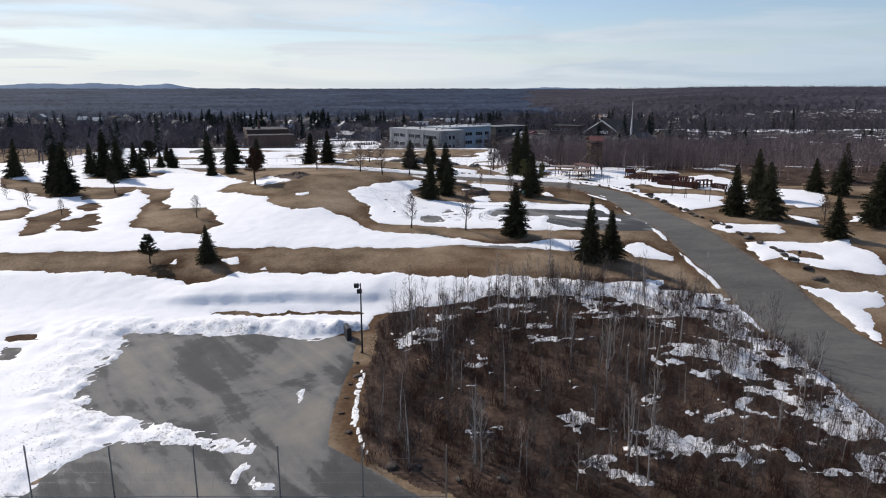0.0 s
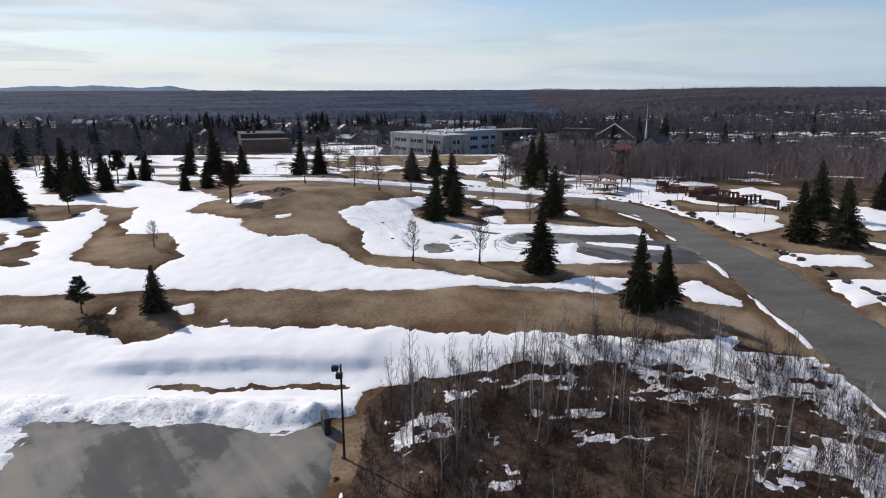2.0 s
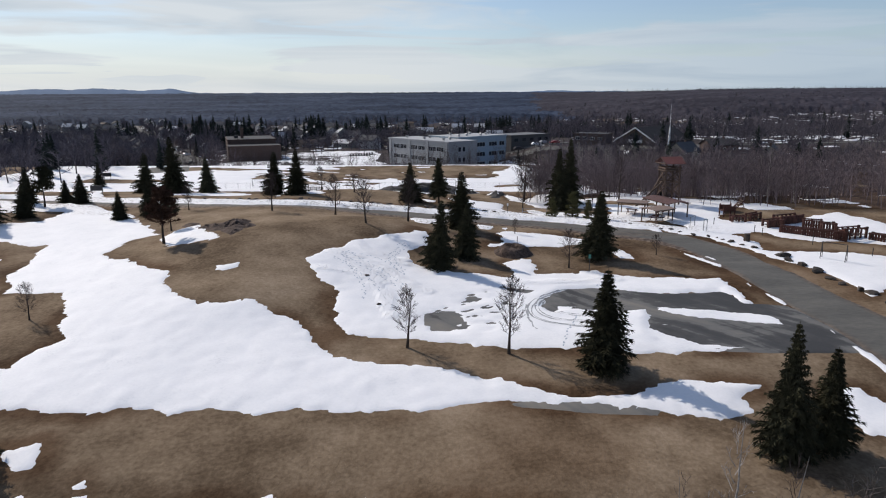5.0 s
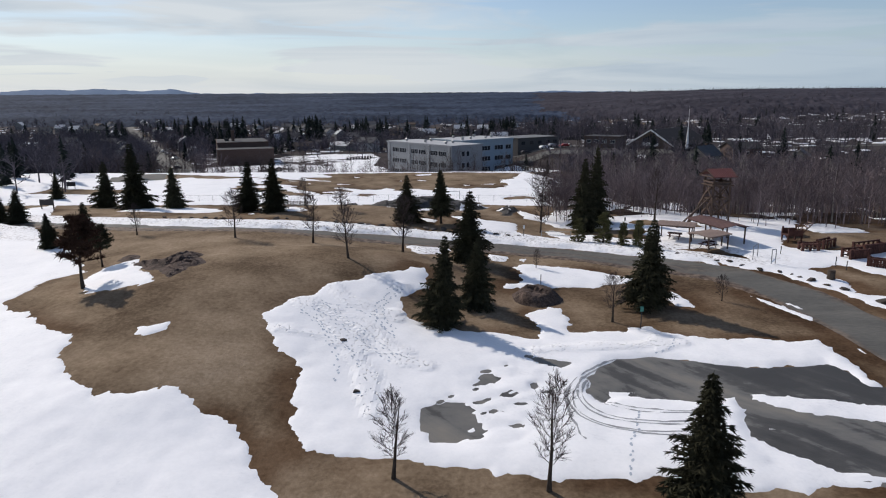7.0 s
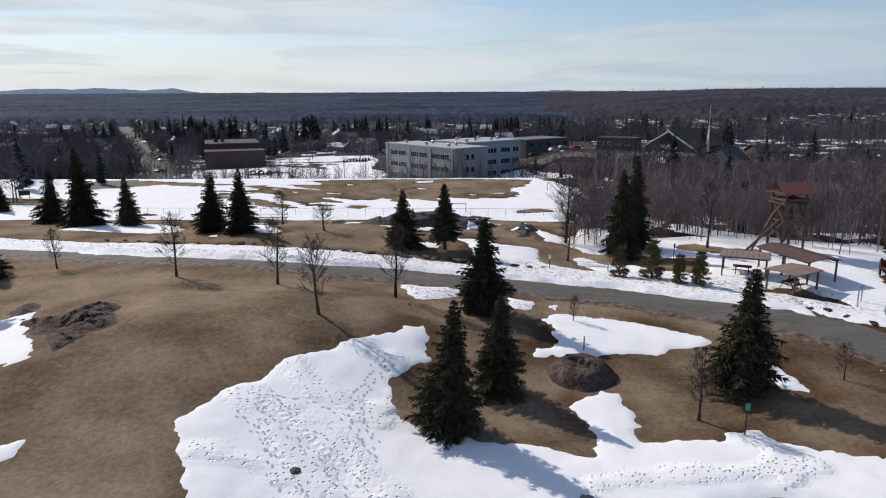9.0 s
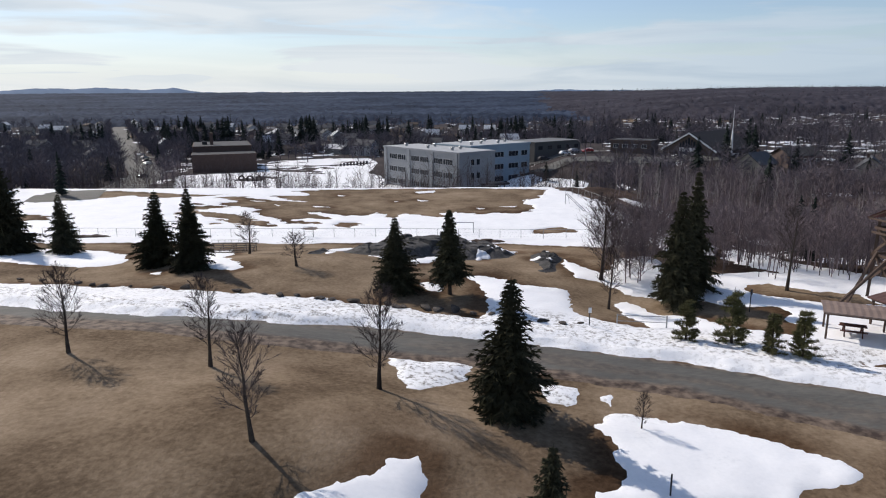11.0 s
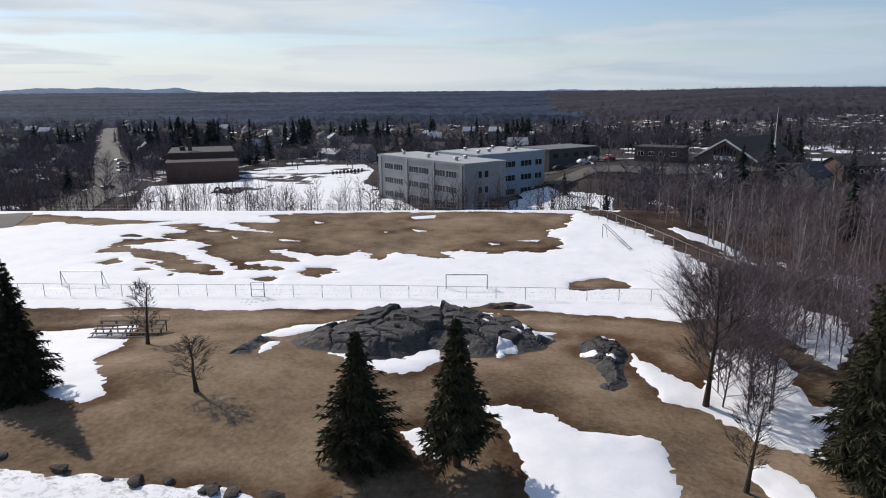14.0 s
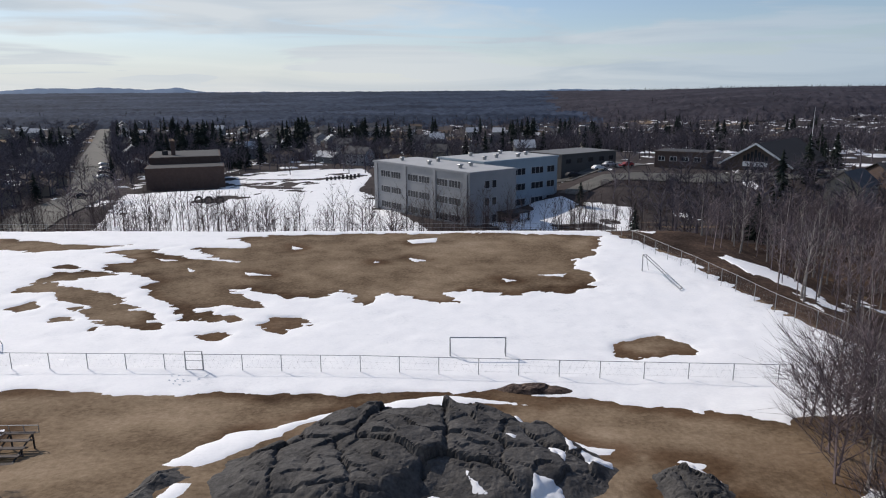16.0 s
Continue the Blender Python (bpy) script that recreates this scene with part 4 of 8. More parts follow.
# the turf itself on every second line of the lattice, sunk a little where something else covers it
pick = np.ix_(np.unique(np.append(np.arange(0, NY, 2), NY - 1)), np.unique(np.append(np.arange(0, NX, 2), NX - 1)))
turf_z = (GZ - 0.12 * ramp(np.maximum(tar, way_d), 0.0, 0.6) - 0.15 * ramp(SD, 0.8, 1.6))[pick]
turf_ids = np.arange(turf_z.size).reshape(turf_z.shape)
turf_quads = np.stack([turf_ids[:-1, :-1], turf_ids[:-1, 1:], turf_ids[1:, 1:], turf_ids[1:, :-1]], -1).reshape(-1, 4)
soaked = np.clip(1.3 * ramp(SD, -2.2, -0.2) * ramp(rough_noise(GX * 0.12, GY * 0.12, 107), -0.45, 0.35) * (GY < 262) + 0.55 * ramp(rough_noise(GX * 0.05, GY * 0.07, 109), 0.15, 0.7), 0, 1)
turf = sheet("ground", np.stack([GX[pick], GY[pick], turf_z], -1).reshape(-1, 3), turf_quads, TURF, "rolling park ground with dry brown winter turf", "ground", "structure", True)
turf.data.attributes.new("damp", "FLOAT", "POINT").data.foreach_set("value", soaked[pick].ravel().astype(np.float32))
tar = np.where((GY < 75) & (GX < -8.5), tar + 0.9, tar)
laid("parking_lot", GZ + np.clip(tar * 0.3, -0.12, 0.03), tar > -0.5, TARMAC, "worn grey asphalt of the car parks", "pavement")
line_y = np.interp(GX, ROAD_X, ROAD_Y)
soiled = np.where((GY < line_y) & (GX < 29), 1.15 + 0.85 * ramp(-GX, 0, 22), 0.25) + 0.55 * rough_noise(GX * 0.15, GY * 0.6, 111, 5)
mud = np.where(GY > 125, ramp(soiled - way_d, -0.45, 0.35), 0.6 * ramp(0.4 - way_d + 0.5 * rough_noise(GX * 0.4, GY * 0.15, 113), -0.3, 0.4))
mud = np.clip(mud + 0.35 * ramp(rough_noise(GX * 0.07, (GY - line_y) * 0.8, 115, 4), 0.05, 0.5) * (GY > 138), 0, 1)
laid("road", GZ + np.clip(way_d * 0.3, -0.12, 0.03), way_d > -0.5, ROAD_MAT, "curving park road of dusty grey asphalt with muddy edges", "road", mud=mud)
heap = 0.9 * bump(GX, GY, -13, 67.5, 6, 1.6) + 0.7 * bump(GX, GY, -24, 68.3, 8, 1.5) + 0.55 * bump(GX, GY, -38, 66, 6, 4)
lip = ramp(GY + 0.7 * rough_noise(GX * 0.12, GY * 0, 97), 73.6, 74.9) * (1 - ramp(GY, 75.5, 81)) * ramp(GX, -36, -28) * (1 - ramp(GX, -9, -5))
heap = heap * (0.8 + 0.5 * rough_noise(GX * 0.9, GY * 0.9, 81)) + 0.40 * ramp(way_d, -5.0, -1.0) * (1 - ramp(way_d, 0.2, 1.6)) * ramp(GY, 140, 150) * (0.75 + 0.55 * rough_noise(GX * 0.3, way_d * 1.4, 83, 4) + 0.18 * rough_noise(GX * 1.3, GY * 1.3, 84, 3))
cover = np.where(SD > 0, 0.03 + 0.17 * (1 - np.exp(-np.maximum(SD, 0) / 1.3)) + (heap + 0.75 * lip) * ramp(SD, 0, 1.2) + 0.03 * rough_noise(GX * 1.2, GY * 1.2, 77, 3), np.maximum(SD * 0.35, -0.4))
by_lot = inside(GX, GY, TAR[0], 12.0)
cover = cover + np.where((SD > 0.2) & (GY < 82) & (GY > 30), (0.12 + ramp(by_lot, -7, -1)) * (1 - ramp(GY, 68, 71)) * 0.32 * np.maximum(rough_noise(GX * 0.7, GY * 0.7, 98, 4), -0.3), 0)
cover = np.where(GY > 262, np.minimum(cover * 1.5, 0.4), cover)
north = ramp(GY, 138, 147) * (GY < 172)
crusted = np.exp(-((way_d + 3.6 + 0.7 * rough_noise(GX * 0.2, GY * 0.2, 85)) / 1.35) ** 2) * ramp(GX, -20, -9)
slushy = np.exp(-((way_d + 1.3 + 0.5 * rough_noise(GX * 0.1, GY * 0.1, 86)) / 1.3) ** 2) * (1 - ramp(GX, -20, -8))
thrown = north * ramp(way_d, -9, -7) * (0.2 + 1.5 * crusted + 0.9 * slushy + 0.35 * np.exp(-((way_d + 6.8) / 1.2) ** 2))
dirt = np.clip(1.5 * thrown + 0.8 * bump(GX, GY, -3.1, 145.5, 4.5, 3.0) + 0.8 * ramp(by_lot, -4.5, -0.2) * (GY < 80) * ramp(rough_noise(GX * 0.25, GY * 0.25, 87), -0.5, 0.4) + 0.4 * ramp(rough_noise(GX * 0.06, GY * 0.06, 89), 0.35, 0.8) * (GY < 82), 0, 1)
TRAILS = (((-14.2, 121.5), (-11.9, 120.4), (-9.7, 118.9), (-7.8, 117.0), (-6.4, 115.1), (-5.2, 114.1)),
          ((-14.3, 121.0), (-10.6, 117.6), (-9.0, 115.5), (-7.6, 113.7)),
          ((-8.3, 127.8), (-6.4, 127.6), (-5.1, 124.7), (-5.6, 122.4), (-7.4, 120.6)),
          ((5.1, 115.9), (7.0, 116.4), (9.4, 116.8), (12.5, 117.1), (16.9, 117.6)),
          ((14.7, 121.7), (15.5, 119.3), (15.1, 116.6)),
          ((-14.3, 121.5), (-11.9, 118.4), (-9.3, 114.7), (-7.5, 109.9), (-6.6, 105.1)),
          ((-15.0, 115.7), (-11.3, 115.1), (-8.0, 114.2), (-3.3, 111.9)),
          ((-13.6, 127.2), (-11.0, 123.0), (-6.2, 120.3)))
paths = np.full(GX.shape, -3.0)
for line in TRAILS:
    paths = np.maximum(paths, along(GX, GY, line, (0.55,) * len(line)) + 0.5 * rough_noise(GX * 0.4, GY * 0.4, 96))
trodden = np.clip(ramp(paths, -0.5, 0.3) + 0.8 * ramp(by_lot, -11, -2.0) * (GY < 70) * (GX < -8) * ramp(rough_noise(GX * 0.2, GY * 0.2, 94), -0.3, 0.2), 0, 1)
in_brush = inside(GX, GY, ((-6.2, 41), (4, 36), (34, 30), (33.6, 62), (32.4, 74), (8, 74), (-4, 71), (-7.0, 56)))
dirt = np.clip(dirt + 0.75 * ramp(in_brush, -1, 1), 0, 1)
snow = laid("snow", GZ + cover, (SD > -0.6) & (GY > -5) & (GY < 1200), SNOW_MAT, "melting old snow lying in wide patches", "snow", dirt=dirt, trodden=trodden)


# ---- trees ----


def height(x, y):
    """Top of the ground under a thing."""
    return float(ground_z(x, y))


class Twigs:
    """Gathers tapered three-sided limbs into arrays for one mesh."""

    def __init__(self):
        self.v, self.f, self.n = [], [], 0

    def limb(self, a, b, ra, rb):
        a, b = np.asarray(a, float), np.asarray(b, float)
        d = b - a
        d = d / (np.linalg.norm(d) + 1e-9)
        u = np.cross(d, (0.31, 0.17, 0.93) if abs(d[2]) < 0.9 else (1.0, 0.0, 0.0))
        u /= np.linalg.norm(u) + 1e-9
        w = np.cross(d, u)
        ring = [u, -0.5 * u + 0.866 * w, -0.5 * u - 0.866 * w]
        n = self.n
        if rb <= 0:
            self.v += [a + ra * r for r in ring] + [b]
            self.f += [(n, n + 1, n + 3), (n + 1, n + 2, n + 3), (n + 2, n, n + 3)]
            self.n += 4
        else:
            self.v += [a + ra * r for r in ring] + [b + rb * r for r in ring]
            for i in range(3):
                j = (i + 1) % 3
                self.f += [(n + i, n + j, n + 3 + j), (n + i, n + 3 + j, n + 3 + i)]
            self.n += 6

    def blade(self, a, b, w, side):
        """A twig too fine to show its roundness: one sliver."""
        a, b = np.asarray(a, float), np.asarray(b, float)
        u = np.cross(b - a, side)
        u *= 0.5 * w / (np.linalg.norm(u) + 1e-9)
        n = self.n
        self.v += [a - u, a + u, b]
        self.f.append((n, n + 1, n + 2))
        self.n += 3

    def arrays(self):
        return np.array(self.v), np.array(self.f)


def soft_tree(seed, tall, wide, low, boughs, blades, thick, blade_w, rise=0.9):
    """A leafless tree with rising boughs and a fuzzy crown of fine twigs, as arrays."""
    r, tw = random.Random(seed), Twigs()
    bend = np.array((r.uniform(-0.05, 0.05), r.uniform(-0.05, 0.05), 0)) * tall
    mid, tip = np.array((0, 0, tall * 0.5)) + bend, np.array((0, 0, tall * 0.94)) + bend * r.uniform(-1, 1.5)
    tw.limb((0, 0, -0.3), mid, thick, thick * 0.6)
    tw.limb(mid, tip, thick * 0.6, 0)
    arms = [(mid, tip)]
    for k in range(boughs):
        u = low + (0.82 - low) * k / boughs
        q = mid * (u / 0.5) if u < 0.5 else mid + (tip - mid) * ((u - 0.5) / 0.44)
        a = 2.4 * k + r.uniform(-0.5, 0.5)
        l = wide * (1.1 - 0.75 * max(0.0, u - 0.35)) * r.uniform(0.65, 1.15)
        e = q + np.array((math.cos(a) * l, math.sin(a) * l, l * rise * r.uniform(0.5, 1.3)))
        tw.limb(q, e, thick * 0.32, 0)
        arms.append((q, e))
    for _ in range(blades):
        q, e = arms[r.randrange(len(arms))]
        p, d = q + (e - q) * r.uniform(0.25, 1.0), (e - q) / (np.linalg.norm(e - q) + 1e-9)
        d = 0.7 * d + np.array((r.gauss(0, 0.5), r.gauss(0, 0.5), r.gauss(0.3, 0.45)))
        tw.blade(p, p + d * wide * r.uniform(0.25, 0.6), blade_w, (r.gauss(0, 1), r.gauss(0, 1), r.gauss(0, 0.4)))
    return tw.arrays()


def tapered_trunk(rng, tall, r, lean=0.0, sides=8, pieces=5, bend=0.02):
    """A bent, tapering trunk with a spread foot."""
    bm = bmesh.new()
    rings = []
    x = y = 0.0
    for k in range(pieces + 1):
        h = tall * k / pieces
        rad = r * (1 - 0.92 * k / pieces) * (1.35 if k == 0 else 1)
        ring = [bm.verts.new((x + rad * math.cos(2 * math.pi * i / sides), y + rad * math.sin(2 * math.pi * i / sides), h - (0.25 if k == 0 else 0))) for i in range(sides)]
        rings.append(ring)
        x += rng.uniform(-bend, bend) * tall / pieces * 3 + lean * tall / pieces
        y += rng.uniform(-bend, bend) * tall / pieces * 3
    for a, b in zip(rings, rings[1:]):
        for i in range(sides):
            bm.faces.new((a[i], a[(i + 1) % sides], b[(i + 1) % sides], b[i]))
    bm.faces.new(rings[-1])
    return bm


def spruce_crown(seed, tall, wide, foot=0.06, fullness=1.0):
    """Drooping whorls of boughs, each with rows of small needle sprays, as arrays."""
    rng, tw = random.Random(seed), Twigs()
    whorls, sway = int(26 * fullness), rng.uniform(0, 6.28)
    for k in range(whorls):
        q = k / (whorls - 1)
        z = tall * (foot + (0.975 - foot) * q)
        reach = wide * (1 - q) ** 0.90 * (rng.uniform(0.98, 1.12) if k % 3 else rng.uniform(0.70, 0.86)) + 0.10
        if q < 0.12:
            reach *= 0.8 + 1.6 * q
        count = max(5, int(13 * (1 - q) + 5))
        turn = rng.uniform(0, 6.28)
        for i in range(count):
            a = turn + 6.283 * i / count + rng.uniform(-0.22, 0.22)
            r = reach * (1 + 0.14 * math.sin(a + sway) + 0.10 * math.sin(2 * a + 9 * q + sway)) * rng.uniform(0.58, 1.16)
            droop = (0.34 - 0.62 * q) * r * rng.uniform(0.7, 1.3)
            zz = z + rng.uniform(-0.12, 0.12) * tall / whorls
            cx, sx = math.cos(a), math.sin(a)
            steps = max(3, int(r / 0.27))
            for s in range(steps):
                u = (s + 0.55) / steps
                p = np.array((cx * r * u, sx * r * u, zz - droop * u * u + 0.10 * r * u))
                span = (0.20 + 0.30 * r * (1 - u * 0.75)) * rng.uniform(0.8, 1.2)
                for side in (-1, 1):
                    for drop in (0.02, 0.22, 0.42, 0.68):
                        b = a + side * rng.uniform(0.25, 1.15)
                        tip = p + np.array((math.cos(b) * span, math.sin(b) * span, -drop * span + rng.uniform(-0.1, 0.06)))
                        tw.blade(p, tip, 0.09 + 0.075 * span, (rng.gauss(0, 1), rng.gauss(0, 1), rng.gauss(0, 1)))
            tip = np.array((cx * r * 1.1, sx * r * 1.1, zz - droop * 1.05 + 0.12 * r))
            tw.limb((cx * r * 0.55, sx * r * 0.55, zz - droop * 0.3), tip, 0.07, 0)
    tw.limb((0, 0, tall * 0.93), (0, 0, tall * 1.02), 0.07, 0)
    # the dense inside of the crown, as ragged upright boughs
    for k in range(110):
        q = rng.random() ** 1.3 * 0.85
        a, r = rng.uniform(0, 6.28), wide * (1 - q) ** 0.9 * rng.uniform(0.10, 0.48)
        z = tall * (foot + (0.95 - foot) * q)
        tw.limb((math.cos(a) * r, math.sin(a) * r, z), (math.cos(a) * r * 1.25, math.sin(a) * r * 1.25, z + tall * 0.10), 0.32 * (1 - q) + 0.08, 0)
    return tw.arrays()


def pine_crown(seed, tall, wide, foot=0.3):
    """Irregular tufted crown of a pine with gaps, as arrays."""
    rng, tw = random.Random(seed), Twigs()
    for k in range(11):
        q = k / 12
        z = tall * (foot + (0.96 - foot) * q)
        for i in range(rng.randint(5, 8)):
            a, r = rng.uniform(0, 6.28), wide * (1 - 0.8 * q) * rng.uniform(0.5, 1.15) + 0.1
            base, end = np.array((0, 0, z - 0.12 * r)), np.array((math.cos(a) * r, math.sin(a) * r, z + 0.22 * r * rng.uniform(-0.3, 1)))
            tw.limb(base, end, 0.03, 0.012)
            for u in (0.4, 0.58, 0.75, 0.9, 1.0):
                p = base + (end - base) * u
                for _ in range(16):
                    v = np.array((rng.gauss(0, 1), rng.gauss(0, 1), rng.gauss(0.35, 0.7)))
                    tw.blade(p, p + v / np.linalg.norm(v) * rng.uniform(0.20, 0.46), 0.075, (rng.gauss(0, 1), rng.gauss(0, 1), rng.gauss(0, 1)))
    return tw.arrays()


def bare_crown(seed, tall, wide, boughs=16, first=0.22, thick=0.05, sides=7, twigs=4):
    """Rising boughs with side shoots and fine twigs all along them: a leafless crown, as arrays."""
    rng, tw = random.Random(seed), Twigs()
    for k in range(boughs):
        q = k / (boughs - 1)
        a = 2.4 * k + rng.uniform(-0.4, 0.4)
        length = 0.85 * wide * (0.72 + 0.7 * q) * (1.0 - 0.72 * q * q) * rng.uniform(0.8, 1.2)
        d = np.array((math.cos(a), math.sin(a), 0.75 + 1.1 * q))
        d /= np.linalg.norm(d)
        at, r = np.array((0, 0, tall * (first + (0.84 - first) * q))), thick * (0.62 - 0.32 * q)
        joints = [at]
        for m in range(3):
            end = joints[-1] + d * length / 3
            tw.limb(joints[-1], end, r * (1 - 0.28 * m), max(r * (0.72 - 0.28 * m), 0.008))
            joints.append(end)
            d = d + np.array((rng.gauss(0, 0.10), rng.gauss(0, 0.10), 0.20))
            d /= np.linalg.norm(d)
        for m in range(sides):
            u = 0.2 + 0.8 * (m + rng.random()) / sides
            n = min(2, int(u * 3))
            p = joints[n] + (joints[n + 1] - joints[n]) * (u * 3 - n)
            e = (joints[n + 1] - joints[n]) / (length / 3) + 0.75 * np.array((rng.gauss(0, 0.7), rng.gauss(0, 0.7), rng.gauss(0.25, 0.4)))
            e = e / np.linalg.norm(e) * (0.10 + length * 0.46 * (1.15 - 0.7 * u) * rng.uniform(0.7, 1.25))
            tw.limb(p, p + e, max(r * 0.24, 0.009), 0)
            for _ in range(twigs):
                f = e / np.linalg.norm(e) + 0.6 * np.array((rng.gauss(0, 0.7), rng.gauss(0, 0.7), rng.gauss(0.3, 0.5)))
                g0 = p + e * rng.uniform(0.2, 0.95)
                tw.blade(g0, g0 + f / np.linalg.norm(f) * np.linalg.norm(e) * rng.uniform(0.4, 0.85), 0.016, (rng.gauss(0, 1), rng.gauss(0, 1), 0.3))
    tw.limb((0, 0, tall * 0.7), (0.05, 0, tall), thick * 0.4, 0)
    return tw.arrays()


def tree_thing(name, at, trunk, crown, label, category, group="", crown_label=""):
    ob = thing(name, at, label, category, group)
    for nm, me, lab in (("trunk", trunk, ""), ("crown", crown, crown_label)):
        p = new(nm, me)
        p.parent = ob
        tagged(p, lab)
    return ob


def mesh_with(name, arrays, mat):
    me = mesh_of(name, *arrays)
    me.materials.append(mat)
    return me


def bm_mesh(name, bm, mat):
    me = bpy.data.meshes.new(name)
    bm.to_mesh(me)
    bm.free()
    me.materials.append(mat)
    return me


spruce_kinds = [(mesh_with("crown", spruce_crown(10 + k, 8.0, w, f), SPRUCE), bm_mesh("trunk", tapered_trunk(random.Random(k), 7.6, 0.16), BARK))
                for k, (w, f) in enumerate(((2.35, 0.02), (2.0, 0.04), (2.55, 0.03), (2.15, 0.09), (1.75, 0.20)))]
# plan place and height
SPRUCES = (
    (-30.6, 84.2, 4.9), (10.5, 95.5, 7.7), (19.0, 84.6, 8.6), (22.0, 85.3, 6.9), (-2.3, 120.4, 7.9), (0.3, 139.4, 8.2), (0.8, 125.7, 6.6),
    (16.8, 126.6, 8.5), (-8.1, 163.5, 7.0), (-34.3, 173.2, 8.1), (-29.1, 169.5, 8.4), (18.0, 164.4, 11.1), (20.5, 167.3, 12.2), (-67.3, 192.2, 8.8),
    (-58.2, 184.9, 12.0), (-51.2, 184.6, 7.7), (-84.6, 205.5, 6.0), (-46.9, 147.3, 5.1), (-50.4, 145.4, 4.4), (-70.4, 144.2, 9.7), (-68.1, 151.0, 6.4),
    (-70.3, 166.6, 4.2), (-66.8, 165.0, 5.4))
SPRUCES_FAR = (
    (-72.7, 128.1, 10.3), (-77.3, 132.5, 9.3), (-76.5, 150.9, 10.6), (-96.3, 150.1, 8.7), (-80.9, 153.4, 7.4), (-75.5, 163.9, 6.9),
    (48.3, 109.3, 8.4), (58.8, 124.3, 9.5), (51.9, 105.5, 9.3), (56.7, 94.2, 6.6), (76.9, 128.3, 7.6), (73.6, 131.4, 6.9), (65.9, 99.6, 10.0), (86.9, 144.4, 8.5), (-3.0, 163.3, 8.1))
# crown radius of those that are slimmer or broader than usual
SPRUCE_RADIUS = {16.8: 2.8, -8.1: 2.8, 19.0: 2.2, 22.0: 2.1, 18.0: 2.9, 20.5: 3.0, -34.3: 2.7, -29.1: 2.7, -3.0: 2.15, 10.5: 2.7}
rng = random.Random(4)
for k, (x, y, h) in enumerate(SPRUCES + SPRUCES_FAR):
    crown, trunk = spruce_kinds[4 if x == -3.0 else k % 4]
    size = "tall" if h > 9 else "small" if h < 5.5 else "dense"
    ob = tree_thing("spruce_tree", (x, y, height(x, y) - 0.05), trunk, crown, f"{size} dark green spruce standing on the park turf", "tree", "spruces of the park", "dark drooping needle boughs")
    s = h / 8.0
    radius = SPRUCE_RADIUS[x] if x in SPRUCE_RADIUS else h * (0.38 if h < 5.5 else 0.33) * rng.uniform(0.93, 1.07)
    wide = radius / (1.12 * (2.35, 2.0, 2.55, 2.15, 1.75)[4 if x == -3.0 else k % 4])
    ob.matrix_basis = pose(x, y, height(x, y) - 0.05, rng.uniform(-1.5, 1.5), rng.uniform(-1.5, 1.5), rng.uniform(0, 360)) @ Matrix.Diagonal((wide, wide, s, 1))

RUSTY = material("rusty conifer needles", ((0.3, (0.044, 0.026, 0.020)), (0.55, (0.085, 0.051, 0.038)), (0.8, (0.14, 0.09, 0.064))), 0.8, 3.0, 0.95, spread=0.15, spec=0.0)
pine_kinds = [(mesh_with("crown", pine_crown(30 + k, 5.0, 1.5, f), m), bm_mesh("trunk", tapered_trunk(random.Random(30 + k), 4.7, 0.11), BARK)) for k, (f, m) in enumerate(((0.30, SPRUCE), (0.12, PINE), (0.42, SPRUCE)))]
PINES = ((-37.9, 83.6, 4.3, 0), (-35.3, 125.0, 7.6, 4), (-70.2, 159.6, 7.8, 2), (15.3, 153.2, 4.0, 3), (18.4, 152.2, 5.0, 3), (20.4, 149.9, 3.7, 3), (22.2, 149.1, 4.2, 3), (-37.9, 133.6, 4.9, 2), (-64.0, 129.4, 4.8, 2))
pine_kinds += [(mesh_with("crown", pine_crown(35, 5.0, 1.25, 0.10), PINE), pine_kinds[1][1]), (mesh_with("crown", pine_crown(37, 5.0, 1.6, 0.36), RUSTY), pine_kinds[2][1])]
for x, y, h, kind in PINES:
    crown, trunk = pine_kinds[kind]
    ob = tree_thing("pine_tree", (x, y, 0), trunk, crown, ("young light green pine planted by the road" if kind == 3 else "rust-brown conifer with a bare lower trunk" if kind == 4 else "slender dark pine with an open crown"), "tree", "pines of the park")
    s = h / 5.0
    ob.matrix_basis = pose(x, y, height(x, y) - 0.05, rng.uniform(-2, 2), rng.uniform(-2, 2), rng.uniform(0, 360)) @ Matrix.Diagonal((s * 0.95, s * 0.95, s, 1))

bare_kinds = [(mesh_with("crown", bare_crown(50 + k, 6.0, w, 26, 0.20, 0.036, 9, 9), TWIG), bm_mesh("trunk", tapered_trunk(random.Random(50 + k), 5.2, 0.10, 0.03 * (k - 1)), BARK)) for k, w in enumerate((1.75, 2.15, 1.6))]
BARES = ((-41.8, 150.0, 4.4), (-27.1, 143.6, 6.0), (-17.7, 142.5, 6.4), (-12.0, 132.2, 6.3), (-7.1, 140.9, 6.8), (11.7, 163.5, 6.4), (12.6, 122.7, 4.9), (24.4, 128.2, 2.8),
         (-26.9, 181.0, 5.4), (-18.6, 169.6, 3.7), (13.0, 172.8, 9.6), (-4.8, 98.6, 5.6), (3.4, 97.7, 6.9), (-39.1, 104.3, 3.7), (-62.8, 108.3, 3.0), (-73.7, 117.1, 3.5), (-82.1, 124.3, 2.9), (7.9, 138.7, 2.6), (60.5, 104.0, 4.5), (56.0, 76.0, 5.0), (29.1, 165.8, 8.8))
